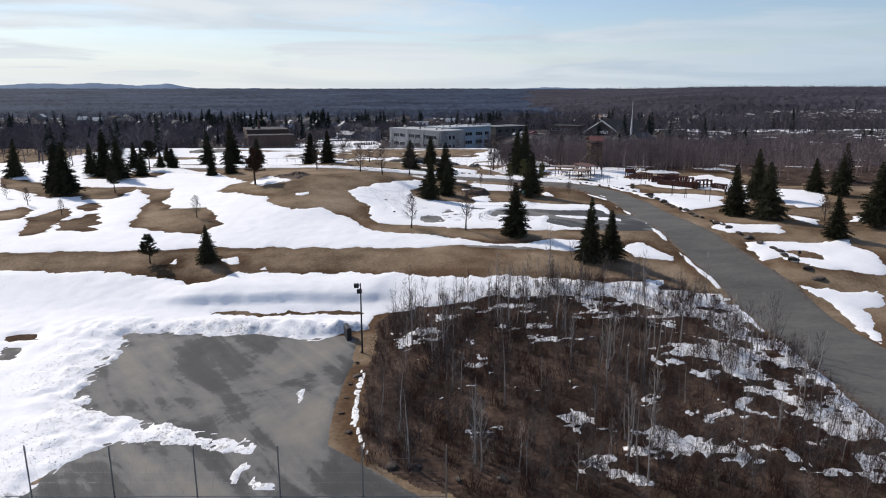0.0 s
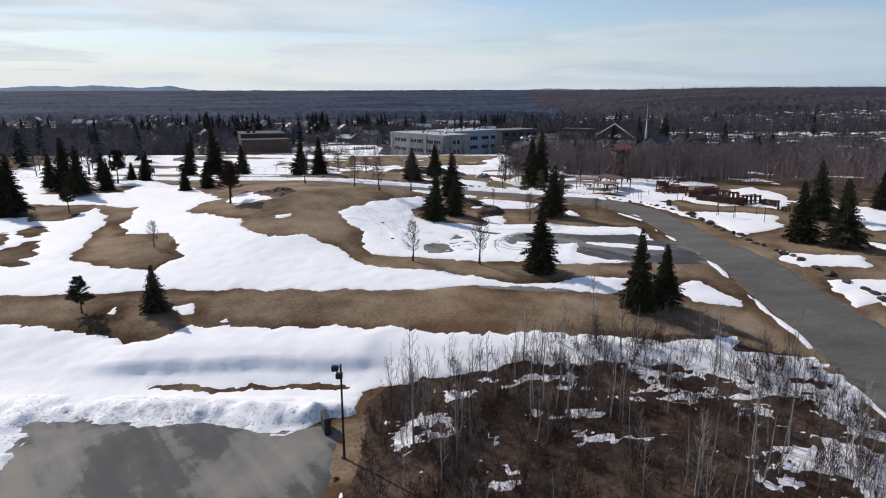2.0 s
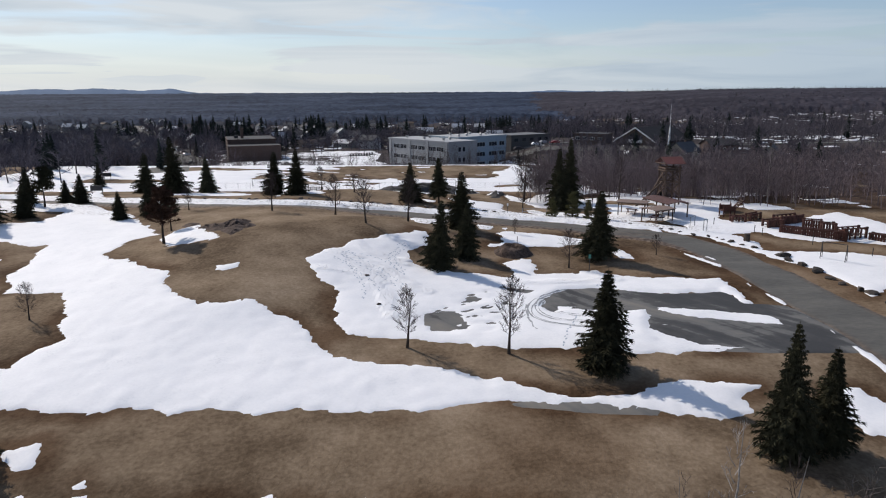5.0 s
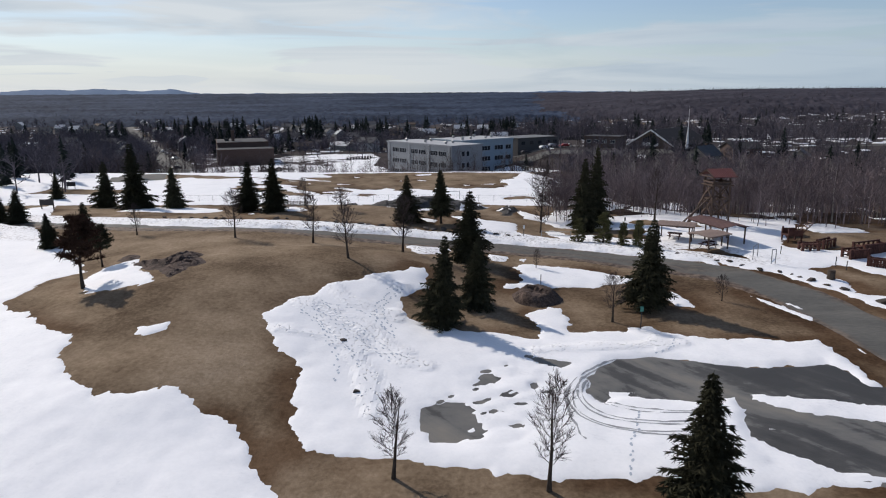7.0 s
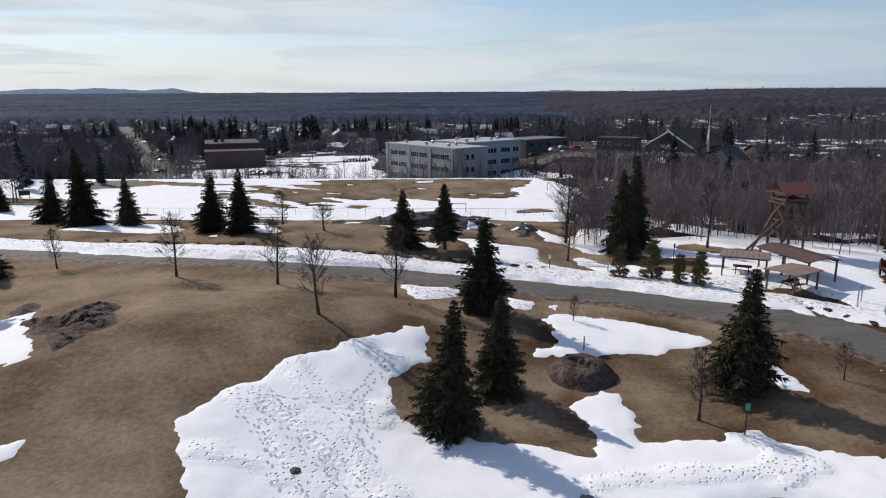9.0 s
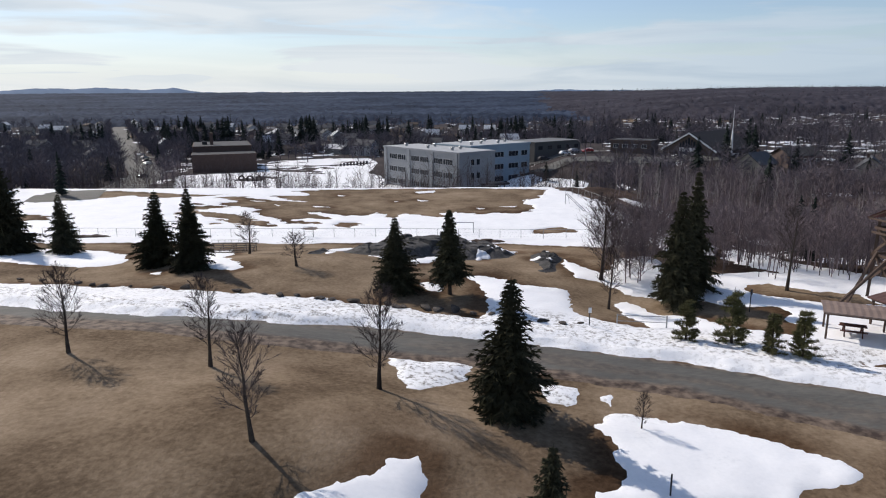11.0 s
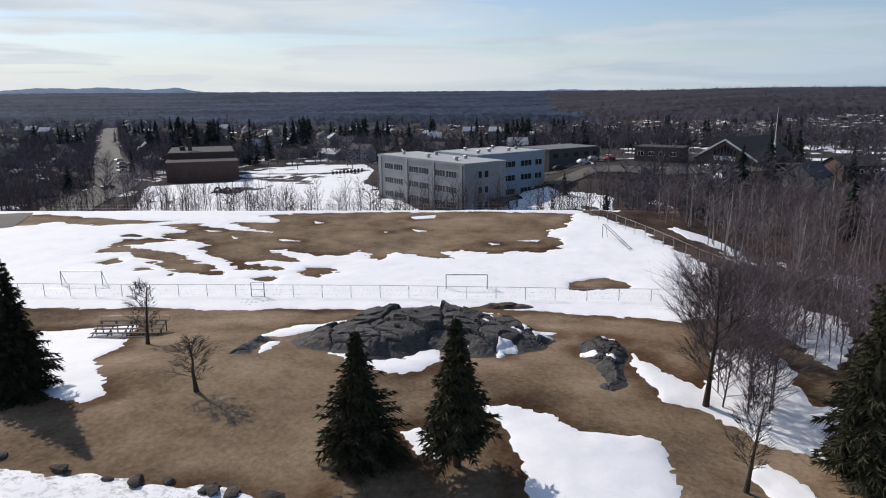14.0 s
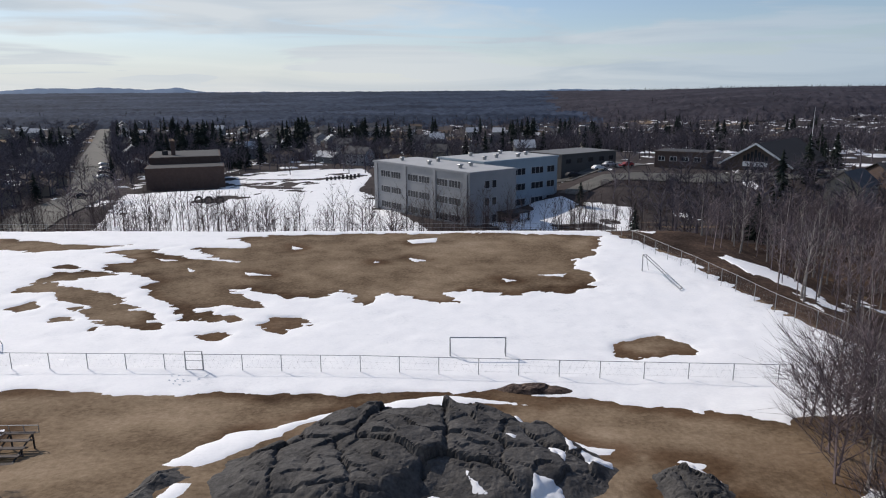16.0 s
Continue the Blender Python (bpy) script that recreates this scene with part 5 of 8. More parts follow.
for k, (x, y, h) in enumerate(BARES):
    crown, trunk = bare_kinds[k % 3]
    ob = tree_thing("bare_tree", (x, y, 0), trunk, crown, f"leafless {'young' if h < 4 else 'slim'} park tree with fine grey twigs", "tree", "leafless park trees", "fine grey-brown twigs")
    s = h / 6.0
    wide = s * (2.3 if h == 3.7 and x > -20 else 1.55 if h == 5.4 else 1.05 if h > 6.8 and h < 9 else 1.2)
    ob.matrix_basis = pose(x, y, height(x, y) - 0.05, rng.uniform(-2, 2), rng.uniform(-2, 2), rng.uniform(0, 360)) @ Matrix.Diagonal((wide, wide, s, 1))


# ---- school and its neighbours ----
CONCRETE = plain("pale painted concrete", (0.24, 0.25, 0.265), 0.8, vary=0.10, scale=0.5)
CONCRETE_BLUE = plain("pale blue panels", (0.24, 0.30, 0.35), 0.7, vary=0.08, scale=0.5)
ROOF_GRAVEL = plain("pale roof gravel", (0.40, 0.41, 0.42), 0.9, vary=0.12, scale=0.3)
GLASS = plain("dark window glass", (0.020, 0.024, 0.030), 0.12, vary=0.3, scale=0.5)
FRAME_WHITE = plain("white window frame", (0.72, 0.73, 0.74), 0.5)
FRAME_GREY = plain("grey window frame", (0.34, 0.35, 0.37), 0.5)
STEEL = plain("galvanised steel", (0.30, 0.31, 0.32), 0.45, 0.8)
DARK_STEEL = plain("dark painted steel", (0.035, 0.035, 0.038), 0.5, 0.3)
BRICK_DARK = plain("dark brown brick", (0.085, 0.058, 0.050), 0.9, vary=0.25, scale=1.2)
ROOF_DARK = plain("dark roofing felt", (0.06, 0.06, 0.064), 0.9, vary=0.2, scale=0.4)


def window(parent, w, h, at, turn, panes=1, mat=None, recess=0.0):
    """A framed window whose face looks along its own -y, with its panes as parts of it."""
    bm = bmesh.new()
    t = 0.09
    box(bm, -w / 2, w / 2, -0.05, 0.06, -h / 2, -h / 2 + t), box(bm, -w / 2, w / 2, -0.05, 0.06, h / 2 - t, h / 2)
    for k in range(panes + 1):
        x = -w / 2 + t / 2 + (w - t) * k / panes
        box(bm, x - t / 2, x + t / 2, -0.05, 0.06, -h / 2 + t, h / 2 - t)
    frame_ob = part("window", bm, mat or FRAME_GREY, parent)
    frame_ob.matrix_basis = pose(*at, 0, 0, turn)
    for k in range(panes):
        x0, x1 = -w / 2 + (w - t) * k / panes + t * 0.9, -w / 2 + (w - t) * (k + 1) / panes + t * 0.1
        bm = bmesh.new()
        box(bm, x0, x1, -0.01, 0.03, -h / 2 + t * 0.9, h / 2 - t * 0.9)
        part("pane", bm, GLASS, frame_ob)
    return frame_ob


school = thing("school_building", (-0.9, 300.2, -4.9), "three-storey pale concrete school with a flat gravel roof", "building", turn=40)
bm = bmesh.new()
box(bm, 0, 14.4, 0, 39, -3, 12.5), box(bm, -0.25, 14.65, -0.25, 39.25, 12.5, 13.0)
part("wall", bm, CONCRETE, school)
for v in (1.2, 12.6, 24.6, 37.6):
    bm = bmesh.new()
    box(bm, -0.32, 0.0, v - 0.5, v + 0.5, -3, 12.5)
    part("pilaster", bm, CONCRETE, school)
bm = bmesh.new()
box(bm, 14.4, 41.5, 11.3, 30, -3, 13.1), box(bm, 14.2, 41.75, 11.05, 30.2, 13.1, 13.6)
part("wing", bm, CONCRETE_BLUE, school, "pale blue-grey set-back wing")
bm = bmesh.new()
box(bm, 0.3, 14.1, 0.3, 38.7, 13.0, 13.04)
part("roof", bm, ROOF_GRAVEL, school, "pale gravel flat roof")
bm = bmesh.new()
box(bm, 14.7, 41.2, 11.6, 29.7, 13.6, 13.64)
part("roof", bm, ROOF_GRAVEL, school, "pale gravel flat roof")
for floor in range(3):
    z = 1.9 + 4.0 * floor
    for bay in (2.6, 14.2, 26.2):
        for side in (0, 1):
            window(school, 4.3, 1.75, (-0.04, bay + 2.6 + 4.7 * side, z), -90, 4)
    window(school, 1.5, 1.9, (5.2, -0.04, z), 0, 1)
    window(school, 1.5, 1.9, (7.4, -0.04, z), 0, 1)
    for u, w, n in ((17.6, 1.7, 1), (21.0, 1.7, 1), (26.8, 4.6, 3), (33.6, 4.6, 3), (38.8, 3.0, 2)):
        window(school, w, 1.8, (u, 11.26, z + 0.3), 0, n)
for u, v, z in ((4, 8, 13), (9, 10, 13), (4, 20, 13), (10, 24, 13), (5, 33, 13), (18, 15, 13.6), (24, 17, 13.6), (30, 15, 13.6), (36, 18, 13.6), (22, 25, 13.6), (33, 25, 13.6)):
    bm = bmesh.new()
    box(bm, u - 0.35, u + 0.35, v - 0.35, v + 0.35, z, z + 0.7, 0.05), box(bm, u - 0.55, u + 0.55, v - 0.55, v + 0.55, z + 0.7, z + 1.0, 0.08)
    part("roof_vent", bm, STEEL, school, "metal roof vent")
bm = bmesh.new()
box(bm, 8.5, 15.5, -4.0, 0.0, 2.9, 3.3, 0.05)
for u in (8.9, 12, 15.1):
    box(bm, u - 0.15, u + 0.15, -3.8, -3.5, -2, 2.9)
box(bm, 8.7, 15.2, -0.2, 0.0, -1, 2.9)
part("porch", bm, DARK_STEEL, school, "dark entrance porch")

annex = thing("school_annex", (27.5, 353.5, 2.2), "low flat-roofed grey annex beside the school", "building", turn=38)
bm = bmesh.new()
box(bm, 0, 25, 0, 15, -5, 4.7), box(bm, -0.2, 25.2, -0.2, 15.2, 4.7, 5.1)
part("wall", bm, plain("grey block wall", (0.085, 0.082, 0.08), 0.9), annex)
bm = bmesh.new()
box(bm, 0.2, 24.8, 0.2, 14.8, 5.1, 5.14)
part("roof", bm, plain("grey roofing felt", (0.16, 0.165, 0.17), 0.9, vary=0.2, scale=0.4), annex)
for u in (3, 8, 13, 18, 22.5):
    window(annex, 2.2, 1.4, (u, -0.04, 2.9), 0, 2, DARK_STEEL)

hall = thing("brick_hall", (-107, 370, -5.6), "windowless dark brick hall with a stepped flat roof", "building", turn=20)
bm = bmesh.new()
box(bm, 0, 25, 0, 14, -2, 7.0), box(bm, -0.15, 25.15, -0.15, 14.1, 7.0, 7.3)
part("wall", bm, BRICK_DARK, hall)
bm = bmesh.new()
box(bm, 0.5, 24, 14, 44, -2, 9.3), box(bm, 0.3, 24.2, 13.8, 44.2, 9.3, 9.7)
part("upper_hall", bm, BRICK_DARK, hall, "higher brick block behind")
bm = bmesh.new()
box(bm, 0.2, 24.8, 0.2, 13.6, 7.3, 7.36)
part("roof", bm, ROOF_DARK, hall)
bm = bmesh.new()
box(bm, 0.8, 23.7, 14.3, 43.7, 9.7, 9.76)
part("roof", bm, ROOF_DARK, hall)
bm = bmesh.new()
box(bm, 7.4, 8.8, 22, 23.4, 9.7, 14.5, 0.05), box(bm, 7.2, 9.0, 21.8, 23.6, 14.5, 14.9)
part("chimney", bm, BRICK_DARK, hall)
bm = bmesh.new()
box(bm, 4.2, 6.2, 24, 26, 9.7, 11.2, 0.1)
part("roof_vent", bm, DARK_STEEL, hall)

CHURCH_ROOF = plain("dark church shingles", (0.030, 0.028, 0.030), 0.95, vary=0.25, scale=0.7)
church = thing("church", (81, 344.5, 2.4), "brick church with a broad gable, stained window and white spire", "church", turn=-43)
bm = bmesh.new()
ring = ((-9.5, -2), (9.5, -2), (9.5, 2.6), (0, 8.1), (-9.5, 2.6))
a, b = [bm.verts.new((x, 0, z)) for x, z in ring], [bm.verts.new((x, 34, z)) for x, z in ring]
bm.faces.new(a), bm.faces.new(b[::-1])
for i in range(5):
    bm.faces.new((a[i], a[(i + 1) % 5], b[(i + 1) % 5], b[i]))
bmesh.ops.recalc_face_normals(bm, faces=bm.faces)
part("wall", bm, plain("brown church brick", (0.085, 0.065, 0.055), 0.9, vary=0.2), church)
for s in (-1, 1):
    bm = bmesh.new()
    beam(bm, (s * 10.4, -0.6, 2.2), (0, -0.6, 8.5), 0.25, 0.5)
    part("bargeboard", bm, FRAME_WHITE, church, "white gable edge")
    bm = bmesh.new()
    v = [bm.verts.new(p) for p in ((s * 10.6, -0.5, 2.15), (0, -0.5, 8.4), (0, 34.4, 8.4), (s * 10.6, 34.4, 2.15))]
    w = [bm.verts.new(p.co + Vector((0, 0, 0.25))) for p in v]
    bm.faces.new(v), bm.faces.new(w[::-1])
    for i in range(4):
        bm.faces.new((v[i], v[(i + 1) % 4], w[(i + 1) % 4], w[i]))
    bmesh.ops.recalc_face_normals(bm, faces=bm.faces)
    part("roof", bm, CHURCH_ROOF, church, "dark shingle roof slope")
bm = bmesh.new()
box(bm, -3.4, 3.4, -0.12, 0.02, 2.0, 3.4), box(bm, -3.4, 3.4, -0.12, 0.02, -2, -0.2)
part("band", bm, FRAME_WHITE, church)
for k in range(7):
    x = -3.0 + k
    top_z = 7.2 - abs(x) * 0.58
    bm = bmesh.new()
    box(bm, x - 0.36, x + 0.36, -0.09, 0.02, 3.5, top_z - 0.4, 0.02)
    part("pane", bm, GLASS, church, "stained glass strip")
bm = bmesh.new()
box(bm, -2.6, 2.6, -0.1, 0.02, -0.2, 1.9)
part("door", bm, GLASS, church, "glazed entrance")
bm = bmesh.new()
bar(bm, (11.5, 9, 0), (11.5, 9, 9.5), 0.8, 4, 0.2), bar(bm, (11.5, 9, 9.5), (11.5, 9, 18.5), 0.12, 5, 0.03)
part("spire", bm, FRAME_WHITE, church, "thin white metal spire")

parish = thing("brick_block", (56.5, 358, height(56.5, 358)), "low flat-roofed brown brick block beside the church", "building", turn=-32)
bm = bmesh.new()
box(bm, 0, 15, 0, 10, -2, 4.6), box(bm, -0.3, 15.3, -0.3, 10.3, 4.6, 5.0)
part("wall", bm, plain("dull brown brick", (0.10, 0.075, 0.066), 0.9, vary=0.2), parish)
bm = bmesh.new()
box(bm, 0.1, 14.9, 0.1, 9.9, 5.0, 5.05)
part("roof", bm, ROOF_DARK, parish)
for u in (2, 5.5, 9, 12.5):
    window(parish, 2.0, 1.4, (u, -0.04, 2.8), 0, 2, FRAME_WHITE)


# ---- rock and stones ----

RUBBLE = material("earthy rubble", ((0.34, (0.018, 0.012, 0.010)), (0.46, (0.058, 0.040, 0.033)), (0.58, (0.12, 0.085, 0.068)), (0.72, (0.21, 0.16, 0.13))), 1.1, 6.0, 0.95, 0.15, 4.0)


def crag(name, cx, cy, sx, sy, high, turn, seed, step, label, cells=40, mat=None, ring=None, pockets=(), calm=1.0, peak=None, blocks=False):
    """A jointed outcrop: a low dome broken into tilted blocks with cracks between them."""
    r = np.random.RandomState(seed)
    n, m = int(2.5 * sx / step), int(2.5 * sy / step)
    U, V = np.meshgrid(np.linspace(-1.25, 1.25, n), np.linspace(-1.25, 1.25, m))
    X, Y = U * sx, V * sy
    wx, wy = X + 0.3 * rough_noise(X * 0.8, Y * 0.8, seed), Y + 0.3 * rough_noise(X * 0.8, Y * 0.8, seed + 7)

    def jointed(count, lean, lift, stretch, skew):
        """Tilted facets between joints that run in two directions; gives the facet, its height and the way to the next joint."""
        at, tilt, off = r.uniform(-1.2, 1.2, (count, 2)) * (sx, sy), calm * r.uniform(-lean, lean, (count, 2)), calm * r.uniform(-lift, lift, count)
        dx, dy = wx[..., None] - at[:, 0], wy[..., None] - at[:, 1]
        d = np.sqrt((dx + skew * dy) ** 2 + stretch * (dy - skew * dx) ** 2)
        one = np.argmin(d, -1)
        near = np.take_along_axis(d, one[..., None], -1)[..., 0]
        np.put_along_axis(d, one[..., None], 1e9, -1)
        return one, off[one] + tilt[one, 0] * (X - at[one, 0]) + tilt[one, 1] * (Y - at[one, 1]), d.min(-1) - near

    which, big, gap = jointed(max(4, cells // 4), 0.09, 0.34, 0.55, 0.35)
    _, small, fine_gap = jointed(cells * 2, 0.26, 0.10, 2.0, -0.3)
    block = np.clip(big, -0.4, 0.4) + 0.8 * small
    edge = 1 - np.sqrt(U ** 2 + V ** 2) + 0.22 * rough_noise(X * 0.25, Y * 0.3, seed + 3)
    c, s = math.cos(turn), math.sin(turn)
    PX, PY = cx + X * c - Y * s, cy + X * s + Y * c
    if ring:
        edge = inside(PX + 0.5 * rough_noise(X * 0.5, Y * 0.5, seed + 4), PY + 0.5 * rough_noise(X * 0.5, Y * 0.5, seed + 6), ring) / min(5.0, 0.9 * min(sx, sy))
    dome = ramp(edge, -0.05, 0.55 - 0.25 * ramp(PY, 182, 188)) * (0.85 + 0.3 * ramp(PY, 180, 190)) if ring else ramp(edge, -0.05, 0.5)
    if peak is not None:
        dome = dome * (0.50 + 0.50 * np.exp(-((PX - peak) / 7.5) ** 2))
    lay = dome * high * (0.85 + 0.5 * block) - 0.30 * high ** 0.5 * dome * np.exp(-gap / 0.10) - 0.06 * dome * np.exp(-fine_gap / 0.05) + 0.08 * rough_noise(X * 1.6, Y * 1.6, seed + 5) * dome + np.minimum(edge, 0) * 1.5 - 0.06
    Z = ground_z(PX, PY) + lay
    idx = np.arange(n * m).reshape(m, n)
    q = np.stack([idx[:-1, :-1], idx[:-1, 1:], idx[1:, 1:], idx[1:, :-1]], -1).reshape(-1, 4)
    q = q[(edge.ravel()[q] > -0.15).any(1)]
    base = np.array((cx, cy, float(ground_z(cx, cy))))
    places = np.stack([PX, PY, Z], -1).reshape(-1, 3) - base
    if blocks:
        ob = thing(name, base, label, "rock")
        group_of = which.ravel()[q[:, 0]]
        for g in np.unique(group_of):
            f = q[group_of == g]
            if len(f) > 3:
                used = np.unique(f)
                renumber = np.zeros(n * m, np.int64)
                renumber[used] = np.arange(len(used))
                sheet("rock_block", places[used], renumber[f], mat or ROCK, parent=ob)
    else:
        ob = sheet(name, places, q, mat or ROCK, label, "rock")
        ob.location = base
    # snow caught in hollows of the rock
    for p in pockets:
        deep = inside(PX + 0.15 * rough_noise(X * 2.5, Y * 2.5, seed + 8), PY + 0.15 * rough_noise(X * 2.5, Y * 2.5, seed + 9), p, 1.0)
        f = q[(deep.ravel()[q] > -0.12).any(1)]
        if not len(f):
            continue
        keep = np.unique(f)
        back_map = np.zeros(n * m, np.int64)
        back_map[keep] = np.arange(len(keep))
        top = Z + np.clip(deep * 0.6, -0.08, 0.10)
        at = np.array((*np.mean(p, 0), 0))
        at[2] = float(ground_z(at[0], at[1]))
        tuft = sheet("snow_patch", np.stack([PX, PY, top], -1).reshape(-1, 3)[keep] - at, back_map[f], SNOW_MAT, "small melting snow patch caught in the rock", "snow", "", True)
        tuft.location = at
    return ob


ROCK_RING = ((-16.6, 181.2), (-14.9, 179.2), (-12.5, 178.2), (-11, 177.4), (-9.4, 176.9), (-6.7, 177.9), (-4.6, 180.6), (-3.1, 179.6), (-1.3, 179.3), (0.1, 179.6), (2.3, 180.4), (4.6, 182.6),
             (5.0, 184.4), (3.9, 187), (2.2, 189), (0.1, 190.6), (-1.8, 191.8), (-4.6, 191.2), (-6.1, 190.0), (-9.0, 190.5), (-12.8, 188.2), (-15.6, 184.4))
crag("rock_outcrop", -5.5, 184.6, 9.6, 7.2, 1.95, 0.0, 5, 0.13, "large dark jointed bedrock outcrop rising from the turf", 120, None, ROCK_RING,
     (((-0.1, 190.2), (0.4, 189.6), (0.5, 188.8), (0, 189)), ((1.4, 185.5), (2.4, 185.1), (2.1, 184.1), (1.5, 184.1)), ((2.4, 186.9), (3, 185.3), (2.5, 185.2)), ((3.2, 185.3), (5.1, 185.5), (4.9, 184.3), (3.5, 184.2)),
      ((-3.2, 182.9), (-2.7, 181.5), (-1.9, 180.5), (-2.8, 180.9)), ((0.2, 182.1), (1.7, 181.6), (1.6, 180.6), (0.6, 180.6), (0.5, 179.6), (-0.1, 179.5)), ((-0.9, 185.6), (-0.2, 185.8), (-0.3, 185.2))), 0.9, -6.5, True)
crag("rock_outcrop", 8.4, 179.6, 2.6, 5.6, 0.72, 0.0, 9, 0.12, "low dark cracked bedrock beside the snow wedge", 70, None,
     ((6.6, 184), (7.8, 185.1), (9.3, 184.7), (10.8, 182.8), (10.4, 181), (9.3, 178.4), (8.7, 175), (7.6, 173.5), (6.3, 174), (7.0, 175.4), (7.1, 177), (6.7, 179), (6.3, 181.2)),
     (((8.0, 184.8), (10.3, 183.9), (10.2, 183.3), (8.9, 183.9)), ((6.4, 181.4), (7.2, 181.2), (7.7, 180.2), (7.5, 179.7), (6.9, 180.3), (6.3, 180.4)), ((8.2, 180.4), (8.9, 179.6), (8.6, 178.9), (8.2, 179.8))), 2.0, None, True)
crag("rock_outcrop", -18.0, 179.5, 3.0, 4.0, 0.8, 0.0, 12, 0.12, "small dark cracked rock rib on the slope", 40, None,
     ((-19.2, 176.1), (-19.1, 179.1), (-19.1, 182.4), (-17.9, 183.2), (-16.7, 181.9), (-16.9, 180.6), (-17.6, 180.1), (-17.2, 178.1), (-17.3, 176.5), (-18.2, 176.1)), (), 1.6, None, True)
crag("earth_mound", -56.6, 200.7, 4.4, 1.1, 0.55, -0.05, 21, 0.2, "low dark earth mound poking from the snow", 20, RUBBLE)
crag("earth_mound", 2.0, 196.6, 2.9, 0.8, 0.5, -0.1, 23, 0.2, "low dark earth mound at the snow field edge", 14, RUBBLE)
crag("rock_outcrop", 6.6, 128.6, 2.4, 2.7, 1.0, -0.3, 14, 0.16, "brown weathered rock knob in the snowy hollow", 10, RUBBLE)
RUBBLE_RING = ((-37.5, 134.8), (-37.6, 137.9), (-35.7, 137.8), (-33.9, 133.4), (-31.4, 132.2), (-31.0, 135.3), (-29.3, 136.8), (-26.8, 133.5), (-25.2, 129.5), (-25.8, 126.4), (-26.3, 124.1), (-27.1, 123.3), (-28.3, 124.6), (-29.5, 127.6), (-33.0, 129.4))
crag("rock_outcrop", -30.6, 131.1, 6.5, 6.5, 0.85, 0.0, 17, 0.16, "rough brown rubbly rock showing through the hill turf", 260, RUBBLE, RUBBLE_RING, (), 3.2)


BOULDER = material("brown-grey fieldstone", ((0.3, (0.022, 0.018, 0.016)), (0.5, (0.060, 0.050, 0.043)), (0.7, (0.15, 0.128, 0.112))), 1.4, 7.0, 0.9, 0.06, 9.0, spread=0.35)


def boulder_mesh(seed):
    """A flat-sided fieldstone: a ball cut by a few planes."""
    bm = bmesh.new()
    bmesh.ops.create_icosphere(bm, subdivisions=2, radius=0.56)
    r = random.Random(seed)
    off = Vector((r.uniform(-50, 50), r.uniform(-50, 50), 0))
    cuts = [(Vector((r.gauss(0, 1), r.gauss(0, 1), r.gauss(0.3, 0.7))).normalized(), r.uniform(0.27, 0.42)) for _ in range(9)]
    for v in bm.verts:
        v.co *= 1 + 0.40 * noise.noise(v.co * 1.6 + off) + 0.10 * noise.noise(v.co * 6 + off)
        for n, d in cuts:
            v.co -= n * max(0.0, v.co.dot(n) - d)
        v.co.z *= 0.66
        if v.co.z < -0.2:
            v.co.z = -0.2
    return bm_mesh("boulder", bm, BOULDER)


boulders = [boulder_mesh(k) for k in range(5)]


def stones(line, gap, size, label, group, seed, jitter=0.5):
    r = random.Random(seed)
    for (ax, ay), (bx, by) in zip(line, line[1:]):
        length = math.hypot(bx - ax, by - ay)
        s = r.uniform(0, gap)
        while s < length:
            k = s / length
            x, y = ax + (bx - ax) * k + r.uniform(-jitter, jitter), ay + (by - ay) * k + r.uniform(-jitter, jitter)
            big = size * r.uniform(0.6, 1.35)
            ob = tagged(new("boulder", boulders[r.randrange(5)]), label, "boulder", group)
            ob.matrix_basis = pose(x, y, height(x, y) + 0.02 * big + 0.10, r.uniform(-8, 8), r.uniform(-8, 8), r.uniform(0, 360)) @ Matrix.Diagonal((big * r.uniform(0.9, 1.8), big, big * r.uniform(0.65, 1.0), 1))
            s += gap * r.uniform(0.6, 1.5)


stones(((-46, 167.5), (-35, 163.4), (-23.8, 161.7), (-14.8, 160.3), (-7, 159.5)), 1.9, 0.68, "dark grey boulder lining the snowy road verge", "boulders along the verge", 3)
stones(((-7, 159.4), (-1.2, 158.2), (4.4, 157.1), (8, 156.4)), 1.6, 0.75, "grey boulder half buried in verge snow", "boulders along the verge", 4)
stones(((39.2, 128.3), (41.0, 114.4), (42.4, 102.6), (44.6, 93.6), (46.0, 87.0), (46.6, 79.0)), 1.9, 1.05, "rounded grey boulder edging the park road", "boulders by the playground", 5)
stones(((24, 146.8), (29, 142.6), (34.5, 137.2), (38.0, 131)), 1.7, 0.7, "rounded grey boulder edging the park road", "boulders by the playground", 6)
stones(((-7.6, 62), (-8.2, 54), (-7.4, 45)), 2.6, 0.5, "small pale stone at the lot's edge", "stones by the lot", 7)
stones(((-4.5, 41.5), (2, 39.5), (8, 40)), 2.2, 0.7, "mossy stone at the foot of the scrub", "stones by the lot", 8)
stones(((-10.6, 118.5), (-9.0, 112), (-5.7, 99.9)), 7, 0.5, "small dark stone lying on the snow", "stones in the hollow", 9)

# ---- fences, goals, bleacher ----


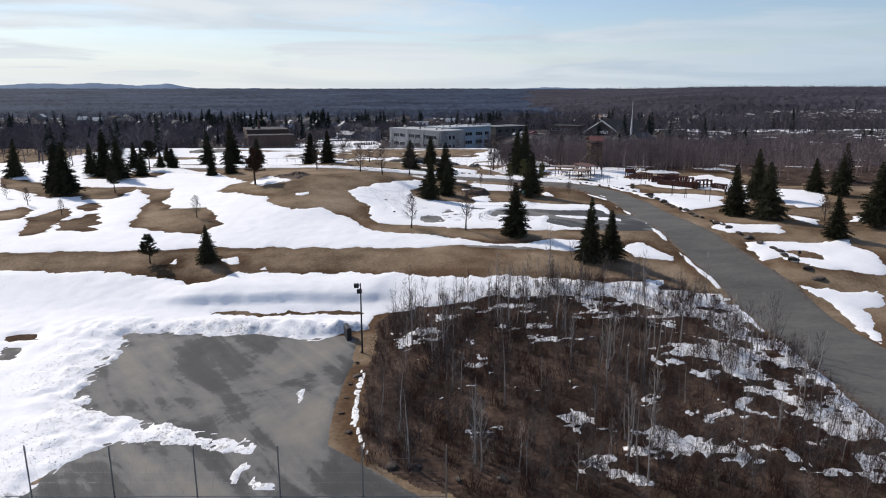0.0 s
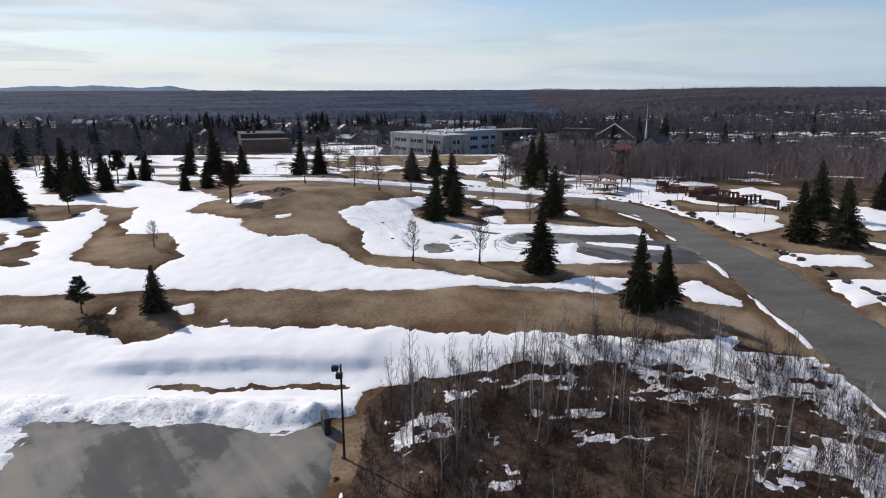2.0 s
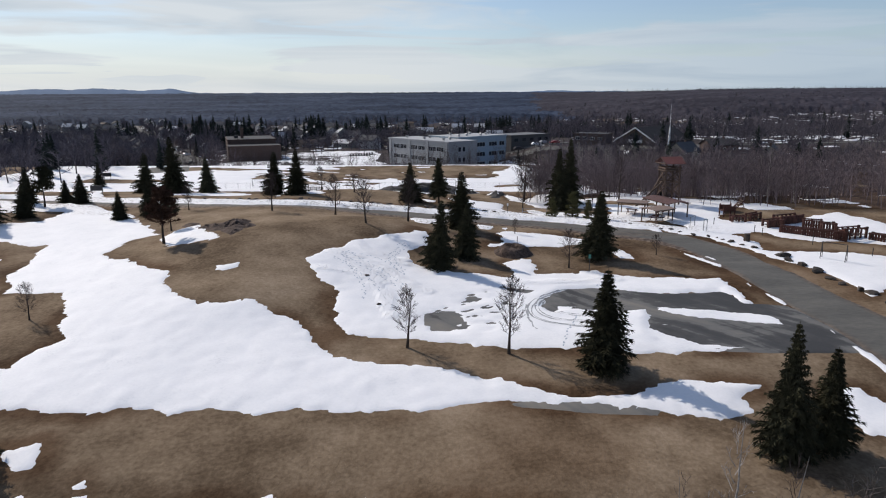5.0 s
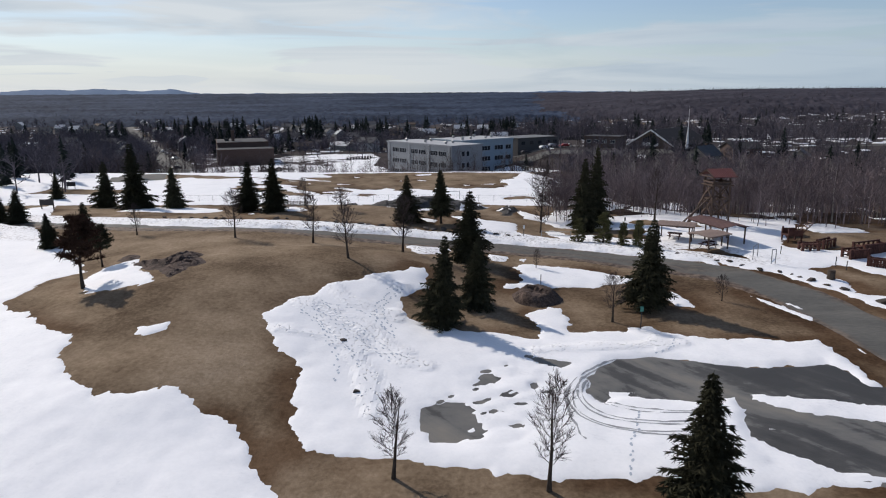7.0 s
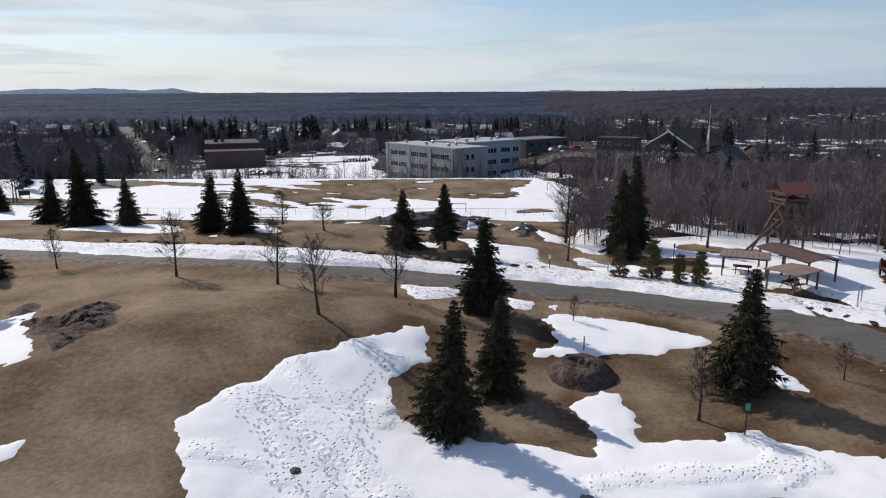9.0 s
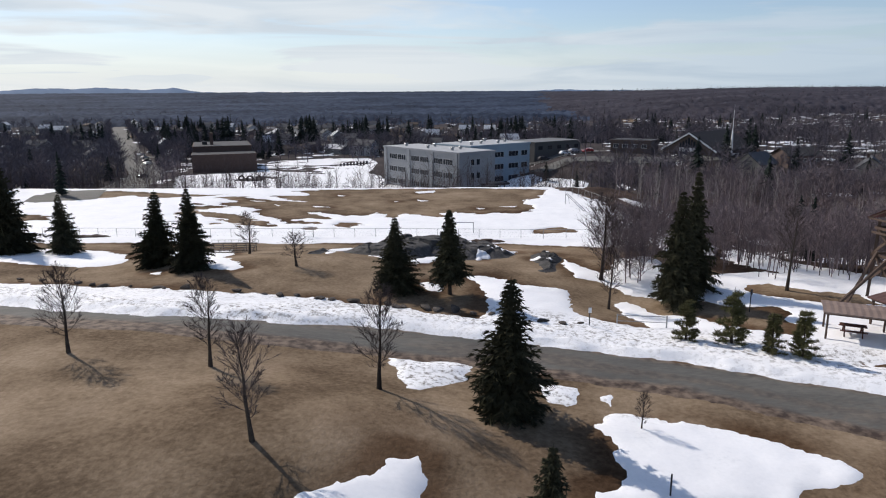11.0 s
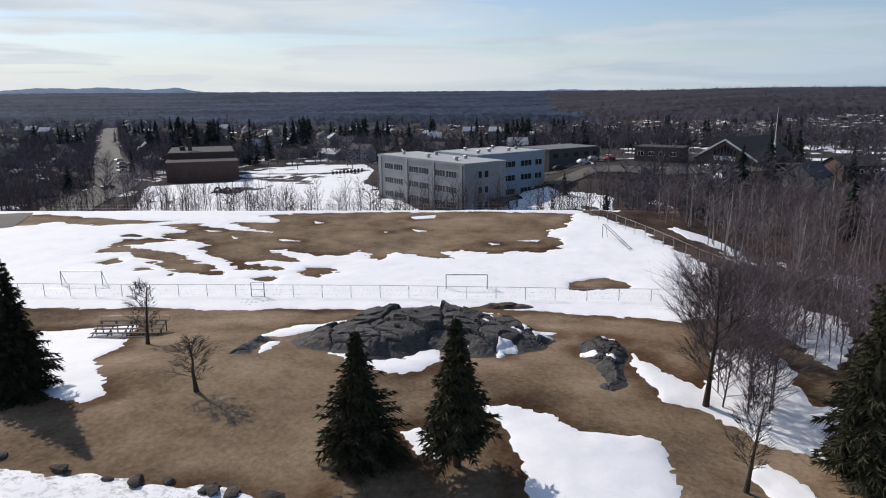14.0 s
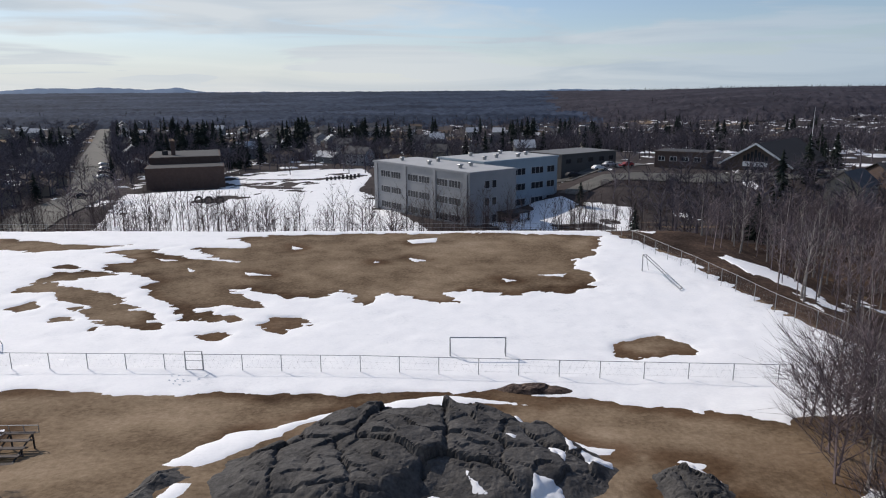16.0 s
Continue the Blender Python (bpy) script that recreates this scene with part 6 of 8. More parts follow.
def chain_fence(name, line, tall, gap, label, r=0.035, rails=(1.0,), wires=()):
    """Posts, rails and wires; each post and rail is a part."""
    ob = thing(name, (line[0][0], line[0][1], height(*line[0])), label, "fence")
    o = Vector(ob.location)
    places = []
    for (ax, ay), (bx, by) in zip(line, line[1:]):
        n = max(1, round(math.hypot(bx - ax, by - ay) / gap))
        places += [(ax + (bx - ax) * k / n, ay + (by - ay) * k / n) for k in range(n)]
    places.append(line[-1])
    feet = [Vector((x, y, height(x, y))) - o for x, y in places]
    bm = bmesh.new()
    bar(bm, (0, 0, -0.2), (0, 0, tall), r, 6)
    post = bm_mesh("post", bm, STEEL)
    for f in feet:
        p = new("post", post)
        p.parent, p.location = ob, f
    for level in rails:
        for a, b in zip(feet, feet[1:]):
            bm = bmesh.new()
            bar(bm, a + Vector((0, 0, tall * level)), b + Vector((0, 0, tall * level)), r * 0.7, 5)
            part("rail", bm, STEEL, ob)
    if wires:
        tw = Twigs()
        for a, b in zip(feet, feet[1:]):
            for level in wires:
                tw.limb(a + Vector((0, 0, tall * level)), b + Vector((0, 0, tall * level)), 0.004, 0.004)
            for k in range(6):
                p, q = a.lerp(b, k / 6), a.lerp(b, (k + 1) / 6)
                tw.limb(p + Vector((0, 0, 0.35)), q + Vector((0, 0, tall)), 0.003, 0.003)
                tw.limb(p + Vector((0, 0, tall)), q + Vector((0, 0, 0.35)), 0.003, 0.003)
        sheet("wire_mesh", *tw.arrays(), STEEL, parent=ob)
    return ob


chain_fence("chain_link_fence", ((-64, 200.9), (-38.5, 200.1), (-11, 199.7), (7.1, 198.7), (20, 198.1), (29.5, 198.0)), 1.5, 3.0, "galvanised chain-link fence standing in the field's snow", 0.035, (1.0,), (0.3, 0.65))
chain_fence("chain_link_fence", ((29.5, 198.0), (29.4, 207), (27.6, 215.2), (26.5, 222), (24.9, 230), (22.0, 242), (19.5, 251), (18.8, 256.8)), 2.0, 3.0, "chain-link fence between the field and the wood", 0.035, (1.0,), (0.3, 0.65))
chain_fence("wire_fence", ((-80, 257.4), (-40, 257.6), (0, 257.4), (18.8, 256.8)), 1.3, 3.2, "low wire fence at the field's far edge", 0.03, (1.0, 0.5))
chain_fence("court_fence", ((-31.2, 37.4), (0.2, 37.4)), 3.7, 5.15, "tall dark wire fence in front of the car park", 0.05, (0.04,), (0.3, 0.5, 0.75))
chain_fence("court_fence", ((-31.2, 37.4), (-44, 41)), 3.2, 5.0, "dark wire fence turning away over the snow", 0.04, (0.55,))
gate = thing("fence_gate", (-24.6, 199.85, height(-24.6, 199.85)), "steel gate frame in the chain-link fence", "gate")
for x in (0, 1.35):
    bm = bmesh.new()
    bar(bm, (x, 0, -0.2), (x, 0, 1.75), 0.05, 8)
    part("gate_post", bm, STEEL, gate)
bm = bmesh.new()
for z in (0.25, 1.0, 1.75):
    bar(bm, (0, 0, z), (1.35, 0, z), 0.025, 6)
part("gate_frame", bm, STEEL, gate)


def goal(x, y, turn, w, label):
    z = height(x, y) + 0.3
    ob = thing("football_goal", (x, y, z), label, "goal", "football goals", turn)
    h, deep = 1.5, 0.9
    for nm, a, b in (("crossbar", (-w / 2, 0, h), (w / 2, 0, h)), ("goalpost", (-w / 2, 0, -0.3), (-w / 2, 0, h)), ("goalpost", (w / 2, 0, -0.3), (w / 2, 0, h)),
                     ("stay", (-w / 2, 0, h), (-w / 2, deep, -0.25)), ("stay", (w / 2, 0, h), (w / 2, deep, -0.25)), ("ground_bar", (-w / 2, deep, -0.2), (w / 2, deep, -0.2)),
                     ("ground_bar", (-w / 2, 0, -0.2), (-w / 2, deep, -0.2)), ("ground_bar", (w / 2, 0, -0.2), (w / 2, deep, -0.2))):
        bm = bmesh.new()
        bar(bm, a, b, 0.055 if nm in ("crossbar", "goalpost") else 0.035, 8)
        part(nm, bm, STEEL, ob)
    return ob


goal(-1.9, 203.0, 0, 4.5, "steel football goal standing in the snow")
goal(-45.4, 204.8, 0, 4.7, "steel football goal standing in the snow near the fence")

# a full-size goal whose near end has sunk to the snow
sunk = thing("football_goal", (18.7, 230.4, height(18.7, 230.4) + 0.2), "large steel football goal collapsed at one end in the snow", "goal", "football goals")
for nm, a, b, rr in (("goalpost", (0, 0, -0.3), (0, 0, 2.0), 0.06), ("crossbar", (0, 0, 2.0), (1.9, -8.0, 0.1), 0.06), ("crossbar", (0.45, 0.2, 1.95), (2.4, -7.6, 0.05), 0.05), ("stay", (0.45, 0.2, 1.95), (0.9, 0.4, -0.2), 0.035),
                     ("stay", (0, 0, 2.0), (0.45, 0.2, 1.95), 0.035), ("goalpost", (1.9, -8.0, 0.1), (2.4, -7.6, 0.05), 0.05), ("stay", (1.0, -4.0, 1.0), (1.4, -3.8, 0.95), 0.03)):
    bm = bmesh.new()
    bar(bm, a, b, rr, 8)
    part(nm, bm, STEEL, sunk)

TIMBER = material("weathered timber", ((0.3, (0.055, 0.036, 0.028)), (0.6, (0.105, 0.072, 0.057)), (0.8, (0.17, 0.125, 0.10))), 1.5, 12.0, 0.85, 0.01, 20.0, spread=0.2)
RED_WOOD = material("red-brown timber", ((0.3, (0.045, 0.019, 0.015)), (0.6, (0.090, 0.038, 0.030)), (0.8, (0.16, 0.078, 0.06))), 1.5, 12.0, 0.85, 0.01, 20.0, spread=0.25)
RED_TIN = material("red corrugated roof", ((0.3, (0.090, 0.028, 0.027)), (0.7, (0.15, 0.050, 0.046))), 0.8, 8.0, 0.6)
BROWN_TIN = material("dull red-brown roof", ((0.3, (0.075, 0.040, 0.036)), (0.7, (0.15, 0.085, 0.075))), 0.8, 8.0, 0.7)
TAN_ROOF = material("tan roof sheeting", ((0.3, (0.16, 0.115, 0.095)), (0.7, (0.28, 0.21, 0.175))), 0.9, 8.0, 0.75)

GREY_PLANK = material("grey weathered planks", ((0.3, (0.075, 0.060, 0.052)), (0.7, (0.17, 0.145, 0.13))), 1.5, 12.0, 0.9, 0.01, 20.0, spread=0.25)
bleacher = thing("bleacher", (-30.2, 184.4, height(-30.2, 184.4)), "small open bleacher with weathered plank seats", "bleacher", turn=2)
bleacher.scale = (0.86, 0.86, 0.72)
for half, x0, x1 in ((0, -3.2, 0.06), (1, 0.12, 3.4)):
    for k in range(5):
        bm = bmesh.new()
        box(bm, x0, x1, 0.62 * k - 1.2, 0.62 * k - 0.86, 0.30 + 0.24 * k, 0.36 + 0.24 * k, 0.012)
        part("seat_plank", bm, GREY_PLANK, bleacher)
        bm = bmesh.new()
        box(bm, x0, x1, 0.62 * k - 0.80, 0.62 * k - 0.60, 0.12 + 0.24 * k, 0.16 + 0.24 * k, 0.01)
        part("foot_plank", bm, GREY_PLANK, bleacher)
    for x in (x0 + 0.2, (x0 + x1) / 2, x1 - 0.2):
        bm = bmesh.new()
        beam(bm, (x, -1.3, 0.1), (x, 1.7, 1.24), 0.08, 0.08), beam(bm, (x, 1.5, -0.2), (x, 1.5, 1.3), 0.08, 0.08), beam(bm, (x, -1.1, -0.2), (x, -1.1, 0.3), 0.08, 0.08)
        beam(bm, (x, 0.2, -0.2), (x, 0.2, 0.75), 0.08, 0.08)
        part("side_frame", bm, DARK_STEEL, bleacher)
bm = bmesh.new()
bar(bm, (-3.3, 1.75, 1.75), (3.5, 1.75, 1.75), 0.04, 6)
for k in range(8):
    bar(bm, (-3.3 + 0.97 * k, 1.75, 1.1), (-3.3 + 0.97 * k, 1.75, 1.75), 0.03, 5)
part("back_rail", bm, STEEL, bleacher)

# ---- lot: lamp post, bin, guard rail ----
lamp = thing("flood_lamp", (-7.9, 61.3, height(-7.9, 61.3)), "slim dark steel lamp post with two floodlights", "lamp")
bm = bmesh.new()
bar(bm, (0, 0, -0.3), (0, 0, 7.1), 0.10, 10, 0.06)
part("pole", bm, DARK_STEEL, lamp)
for x, z in ((-0.32, 6.9), (-0.05, 6.35)):
    bm = bmesh.new()
    box(bm, x - 0.26, x + 0.2, -0.45, -0.08, z - 0.18, z + 0.22, 0.04), bar(bm, (x, -0.1, z), (0, 0, z), 0.035, 6)
    part("floodlight", bm, DARK_STEEL, lamp)
guard = thing("snow_shovel_blade", (-9.9, 65.4, height(-9.9, 65.4) + 0.4), "dark scrap plate leaning in the ploughed snow heap", "plate", turn=20)
bm = bmesh.new()
box(bm, -0.25, 0.25, -0.9, 0.9, -0.5, 0.9, 0.08)
part("plate", bm, DARK_STEEL, guard)

railing = thing("loading_ramp", (-43.6, 56.2, height(-43.6, 56.2) + 0.25), "small white steel ramp with railings in the snow", "ramp", turn=35)
bm = bmesh.new()
box(bm, -1.6, 1.4, -0.7, 0.7, 0.5, 0.6, 0.01)
part("deck", bm, STEEL, railing)
for s in (-0.7, 0.7):
    bm = bmesh.new()
    bar(bm, (-1.6, s, 1.6), (1.4, s, 1.6), 0.03, 6), bar(bm, (-1.6, s, 1.1), (1.4, s, 1.1), 0.025, 6)
    for k in range(6):
        bar(bm, (-1.6 + 0.6 * k, s, -0.4), (-1.6 + 0.6 * k, s, 1.6), 0.025, 6)
    part("railing", bm, FRAME_WHITE, railing)

# ---- playground: tower, shelters, timber fort ----
tower = thing("lookout_tower", (36.6, 162.0, height(36.6, 162.0)), "timber lookout tower with crossed braces and a red roof", "tower", turn=8)
A = 1.35
for x in (-A, A):
    for y in (-A, A):
        bm = bmesh.new()
        beam(bm, (x, y, -0.3), (x * 0.9, y * 0.9, 7.0), 0.24, 0.24)
        part("leg", bm, TIMBER, tower)
for z0, z1 in ((1.6, 4.0), (4.0, 6.4)):
    for k, ((ax, ay), (bx, by)) in enumerate((((-A, -A), (A, -A)), ((A, -A), (A, A)), ((A, A), (-A, A)), ((-A, A), (-A, -A)))):
        for p, q in (((ax, ay, z0), (bx, by, z1)), ((bx, by, z0), (ax, ay, z1))):
            bm = bmesh.new()
            beam(bm, Vector(p) * 1.02, Vector(q) * 1.02, 0.07, 0.20)
            part("brace", bm, TIMBER, tower)
        bm = bmesh.new()
        beam(bm, (ax * 1.04, ay * 1.04, z1), (bx * 1.04, by * 1.04, z1), 0.10, 0.24)
        part("girt", bm, TIMBER, tower)
for x in (-0.8, 0.9):
    bm = bmesh.new()
    beam(bm, (x - 5.6, -0.6 + x * 0.4, -0.2), (-A, x, 4.3), 0.18, 0.22)
    part("raking_post", bm, TIMBER, tower)
bm = bmesh.new()
box(bm, -1.6, 1.6, -1.6, 1.6, 5.9, 6.05)
part("deck", bm, TIMBER, tower)
for s in (-1, 1):
    bm = bmesh.new()
    n = 26
    rows = [[bm.verts.new((-1.85 + 3.7 * k / n, s * 2.0 * j, 8.25 - 1.0 * j + 0.035 * (-1) ** k + dz)) for k in range(n + 1)] for j, dz in ((0, 0), (1, 0))]
    low = [[bm.verts.new(v.co - Vector((0, 0, 0.06))) for v in row] for row in rows]
    for k in range(n):
        bm.faces.new((rows[0][k], rows[0][k + 1], rows[1][k + 1], rows[1][k]))
        bm.faces.new((low[0][k], low[1][k], low[1][k + 1], low[0][k + 1]))
        bm.faces.new((rows[1][k], rows[1][k + 1], low[1][k + 1], low[1][k]))
    part("roof", bm, RED_TIN, tower, "red corrugated metal roof slope")
for x in (-1.75, 1.75):
    bm = bmesh.new()
    for p, q in (((x, -1.9, 7.25), (x, 0, 8.15)), ((x, 1.9, 7.25), (x, 0, 8.15)), ((x, -1.9, 7.2), (x, 1.9, 7.2))):
        beam(bm, p, q, 0.10, 0.14)
    part("roof_truss", bm, TIMBER, tower)


def shelter(x, y, turn, w, d, h, mat, label, posts=4, rise=0.12):
    ob = thing("picnic_shelter", (x, y, height(x, y)), label, "shelter", "picnic shelters", turn)
    for i in range(posts // 2):
        for s in (-1, 1):
            bm = bmesh.new()
            px = -w / 2 + 0.35 + (w - 0.7) * i / max(1, posts // 2 - 1)
            beam(bm, (px, s * (d / 2 - 0.3), -0.3), (px, s * (d / 2 - 0.3), h), 0.14, 0.14)
            part("post", bm, TIMBER, ob)
    bm = bmesh.new()
    n = max(6, int(w / 0.25))
    top_rows = [[bm.verts.new((-w / 2 + w * k / n, y0, z0 + 0.015 * (-1) ** k)) for k in range(n + 1)] for y0, z0 in ((-d / 2, h + 0.1), (0, h + 0.1 + rise), (d / 2, h + 0.1))]
    low = [[bm.verts.new(v.co - Vector((0, 0, 0.10))) for v in row] for row in top_rows]
    for r2 in (0, 1):
        for k in range(n):
            bm.faces.new((top_rows[r2][k], top_rows[r2][k + 1], top_rows[r2 + 1][k + 1], top_rows[r2 + 1][k]))
            bm.faces.new((low[r2][k], low[r2 + 1][k], low[r2 + 1][k + 1], low[r2][k + 1]))
    for r2 in (0, 2):
        for k in range(n):
            bm.faces.new((top_rows[r2][k], top_rows[r2][k + 1], low[r2][k + 1], low[r2][k]))
    for k in (0, n):
        for r2 in (0, 1):
            bm.faces.new((top_rows[r2][k], top_rows[r2 + 1][k], low[r2 + 1][k], low[r2][k]))
    bmesh.ops.recalc_face_normals(bm, faces=bm.faces)
    part("roof", bm, mat, ob)
    for s in (-1, 1):
        bm = bmesh.new()
        beam(bm, (-w / 2 + 0.2, s * (d / 2 - 0.3), h - 0.05), (w / 2 - 0.2, s * (d / 2 - 0.3), h - 0.05), 0.12, 0.2)
        part("roof_beam", bm, TIMBER, ob)
    return ob


shelter(28.2, 153.2, -25, 4.8, 3.4, 2.1, TAN_ROOF, "open timber picnic shelter with a tan flat roof")
shelter(30.4, 147.7, 30, 4.2, 3.4, 1.95, TAN_ROOF, "open timber picnic shelter with a tan roof near the road")
shelter(33.2, 152.6, -75, 7.5, 3.9, 2.3, BROWN_TIN, "long open shelter with a dull red roof", 6, 0.3)


def picnic_table(x, y, turn):
    ob = thing("picnic_table", (x, y, height(x, y) + 0.2), "timber picnic table with fixed benches in the snow", "table", "picnic tables", turn)
    for k in range(4):
        bm = bmesh.new()
        box(bm, -0.9, 0.9, -0.36 + 0.19 * k, -0.19 + 0.19 * k, 0.71, 0.76, 0.008)
        part("plank", bm, RED_WOOD, ob)
    for s in (-1, 1):
        bm = bmesh.new()
        box(bm, -0.9, 0.9, s * 0.72 - 0.13, s * 0.72 + 0.13, 0.42, 0.47, 0.008)
        part("bench", bm, RED_WOOD, ob)
        bm = bmesh.new()
        beam(bm, (s * 0.6, -0.75, -0.1), (s * 0.6, -0.3, 0.72), 0.09, 0.04), beam(bm, (s * 0.6, 0.75, -0.1), (s * 0.6, 0.3, 0.72), 0.09, 0.04), beam(bm, (s * 0.6, -0.8, 0.4), (s * 0.6, 0.8, 0.4), 0.04, 0.09)
        part("trestle", bm, RED_WOOD, ob)
    return ob


for x, y, a in ((28.0, 153.2, -25), (30.4, 147.8, 30), (33.0, 153.0, 20)):
    picnic_table(x, y, a)


def fort_wall(parent, x0, x1, y, h, n):
    """A run of upright planks with a top rail and gaps."""
    for k in range(n):
        x = x0 + (x1 - x0) * k / max(1, n - 1)
        bm = bmesh.new()
        box(bm, x - 0.13, x + 0.13, y - 0.06, y + 0.06, -0.2, h, 0.012)
        part("plank", bm, RED_WOOD, parent)
    bm = bmesh.new()
    box(bm, x0 - 0.2, x1 + 0.2, y - 0.11, y + 0.11, h, h + 0.16, 0.02)
    part("rail", bm, RED_WOOD, parent)


def play_fort(x, y, turn, w, d, h, label, closed=0):
    ob = thing("play_fort", (x, y, height(x, y) + 0.05), label, "playground", "timber play forts", turn)
    n = max(3, int(w / (0.27 if closed else 0.62)))
    fort_wall(ob, -w / 2, w / 2, -d / 2, h, n)
    fort_wall(ob, -w / 2, w / 2, d / 2, h, max(3, int(w / 0.62)))
    for s in (-1, 1):
        for t2 in (-1, 1):
            bm = bmesh.new()
            box(bm, s * w / 2 - 0.14, s * w / 2 + 0.14, t2 * d / 2 - 0.14, t2 * d / 2 + 0.14, -0.3, h + 0.22, 0.02)
            part("corner_post", bm, RED_WOOD, ob)
        bm = bmesh.new()
        beam(bm, (s * w / 2, -d / 2, h * 0.9), (s * w / 2, d / 2, h * 0.9), 0.12, 0.18)
        part("rail", bm, RED_WOOD, ob)
    bm = bmesh.new()
    box(bm, -w / 2 + 0.1, w / 2 - 0.1, -d / 2 + 0.1, d / 2 - 0.1, h * 0.4, h * 0.4 + 0.08)
    part("deck", bm, TIMBER, ob)
    return ob


play_fort(42.2, 146.6, 0, 1.9, 0.9, 0.85, "low curved red-brown timber play rail")
play_fort(45.4, 148.6, 34, 2.6, 0.8, 0.85, "low red-brown timber play rail")
play_fort(45.8, 143.0, 15, 2.6, 1.2, 1.05, "small dark timber play box", 1)
play_fort(48.6, 137.4, -38, 8.0, 0.8, 0.95, "long low red-brown timber play wall", 1)
play_fort(49.2, 145.6, 22, 4.2, 1.5, 1.15, "red-brown timber play deck with closed sides", 1)
play_fort(50.9, 142.0, -24, 2.2, 1.3, 1.2, "dark timber play box", 1)
play_fort(51.3, 138.6, -15, 1.5, 1.2, 1.5, "open square timber play frame")
play_fort(53.0, 136.0, 16, 3.6, 1.3, 1.45, "open timber play frame with square gaps")
play_fort(56.0, 134.3, -50, 2.4, 1.0, 0.9, "low dark timber play wall at the row's end", 1)
for x, y in ((55.8, 130.9), (56.2, 130.2), (56.6, 129.8), (57.4, 130.3), (38.5, 134.9)):
    bm = bmesh.new()
    bar(bm, (0, 0, -0.3), (0, 0, 0.62 if x > 40 else 0.95), 0.2 if x > 40 else 0.42, 9, 0.17 if x > 40 else 0.38)
    post_ob = part("stump", bm, BARK)
    tagged(post_ob, "short dark timber stump standing in the playground", "stump", "playground stumps")
    post_ob.location = (x, y, height(x, y) + 0.1)
hut = thing("play_hut", (42.6, 151.6, height(42.6, 151.6) + 0.1), "small dark timber play hut with a slatted ladder", "playground")
for x in (-0.85, 0.85):
    for y in (-0.8, 0.8):
        bm = bmesh.new()
        beam(bm, (x, y, -0.3), (x, y, 1.75), 0.16, 0.16)
        part("post", bm, RED_WOOD, hut)
bm = bmesh.new()
box(bm, -1.0, 1.0, -0.95, 0.95, 0.75, 0.88)
part("deck", bm, RED_WOOD, hut)
for s in (-1, 1):
    bm = bmesh.new()
    box(bm, -0.95, 0.95, s * 0.9 - 0.04, s * 0.9 + 0.04, 0.88, 1.55, 0.01)
    part("side_panel", bm, RED_WOOD, hut)
for k in range(6):
    bm = bmesh.new()
    beam(bm, (0.9 + 0.26 * k, -0.6, 1.0 + 0.27 * k), (0.9 + 0.26 * k, 0.6, 1.0 + 0.27 * k), 0.2, 0.06)
    part("ladder_slat", bm, TAN_ROOF, hut, "pale ladder slat")
for s in (-0.6, 0.6):
    bm = bmesh.new()
    beam(bm, (0.7, s, 0.75), (2.35, s, 2.5), 0.08, 0.1)
    part("ladder_side", bm, RED_WOOD, hut)
swing = thing("swing_frame", (44.6, 125.2, height(44.6, 125.2)), "thin dark steel swing frame without seats", "swing", "", -46)
for s in (-1, 1):
    for t2 in (-0.45, 0.45):
        bm = bmesh.new()
        bar(bm, (s * 1.35, t2, -0.3), (s * 1.35, 0, 2.2), 0.045, 7)
        part("leg", bm, DARK_STEEL, swing)
bm = bmesh.new()
bar(bm, (-1.4, 0, 2.2), (1.4, 0, 2.2), 0.045, 7)
part("crossbar", bm, DARK_STEEL, swing)


def hoop(x, y, turn, label, w=1.0, h=1.5):
    ob = thing("play_bar", (x, y, height(x, y)), label, "playground", "steel play bars", turn)
    for nm, a, b in (("upright", (-w / 2, 0, -0.3), (-w / 2, 0, h)), ("upright", (w / 2, 0, -0.3), (w / 2, 0, h)), ("crossbar", (-w / 2, 0, h), (w / 2, 0, h))):
        bm = bmesh.new()
        bar(bm, a, b, 0.05, 8)
        part(nm, bm, STEEL, ob)


for x, y, w, h, a in ((34.9, 140.2, 0.5, 1.9, 10), (34.1, 143.0, 1.8, 1.7, 50)):
    hoop(x, y, a, "plain steel bar frame standing in snow", w, h)


def signpost(x, y, h, mat, label, w=0.5, turn=0):
    ob = thing("sign_post", (x, y, height(x, y)), label, "sign", "", turn)
    bm = bmesh.new()
    bar(bm, (0, 0, -0.3), (0, 0, h), 0.045, 8)
    part("post", bm, DARK_STEEL, ob)
    bm = bmesh.new()
    box(bm, -w / 2, w / 2, -0.06, -0.03, h - 0.45, h, 0.01)
    part("board", bm, mat, ob)


signpost(14.6, 120.9, 2.1, plain("teal sign board", (0.05, 0.18, 0.15), 0.6), "thin post with a small teal sign in the hollow", 0.3)
signpost(23.2, 160.2, 2.1, DARK_STEEL, "thin dark post standing in the snow", 0.2)
signpost(8.4, 156.0, 1.7, FRAME_WHITE, "thin white marker post by the road verge", 0.25)
for x, y, h in ((42.2, 138.5, 1.0), (46.5, 133.4, 1.3), (50.3, 126.9, 1.2), (48.7, 120.7, 2.6), (37.8, 144.5, 1.2), (41.6, 139.6, 1.2)):
    signpost(x, y, h, DARK_STEEL, "thin dark marker post in the playground", 0.1)
signpost(46.2, 84.0, 1.9, DARK_STEEL, "thin dark post beside the boulders", 0.4)
signpost(7.6, 132.6, 1.2, DARK_STEEL, "short leaning stake in the snow", 0.05)
bench = thing("notice_board", (-75, 186, height(-75, 186)), "dark notice board on two posts by the road", "sign")
bm = bmesh.new()
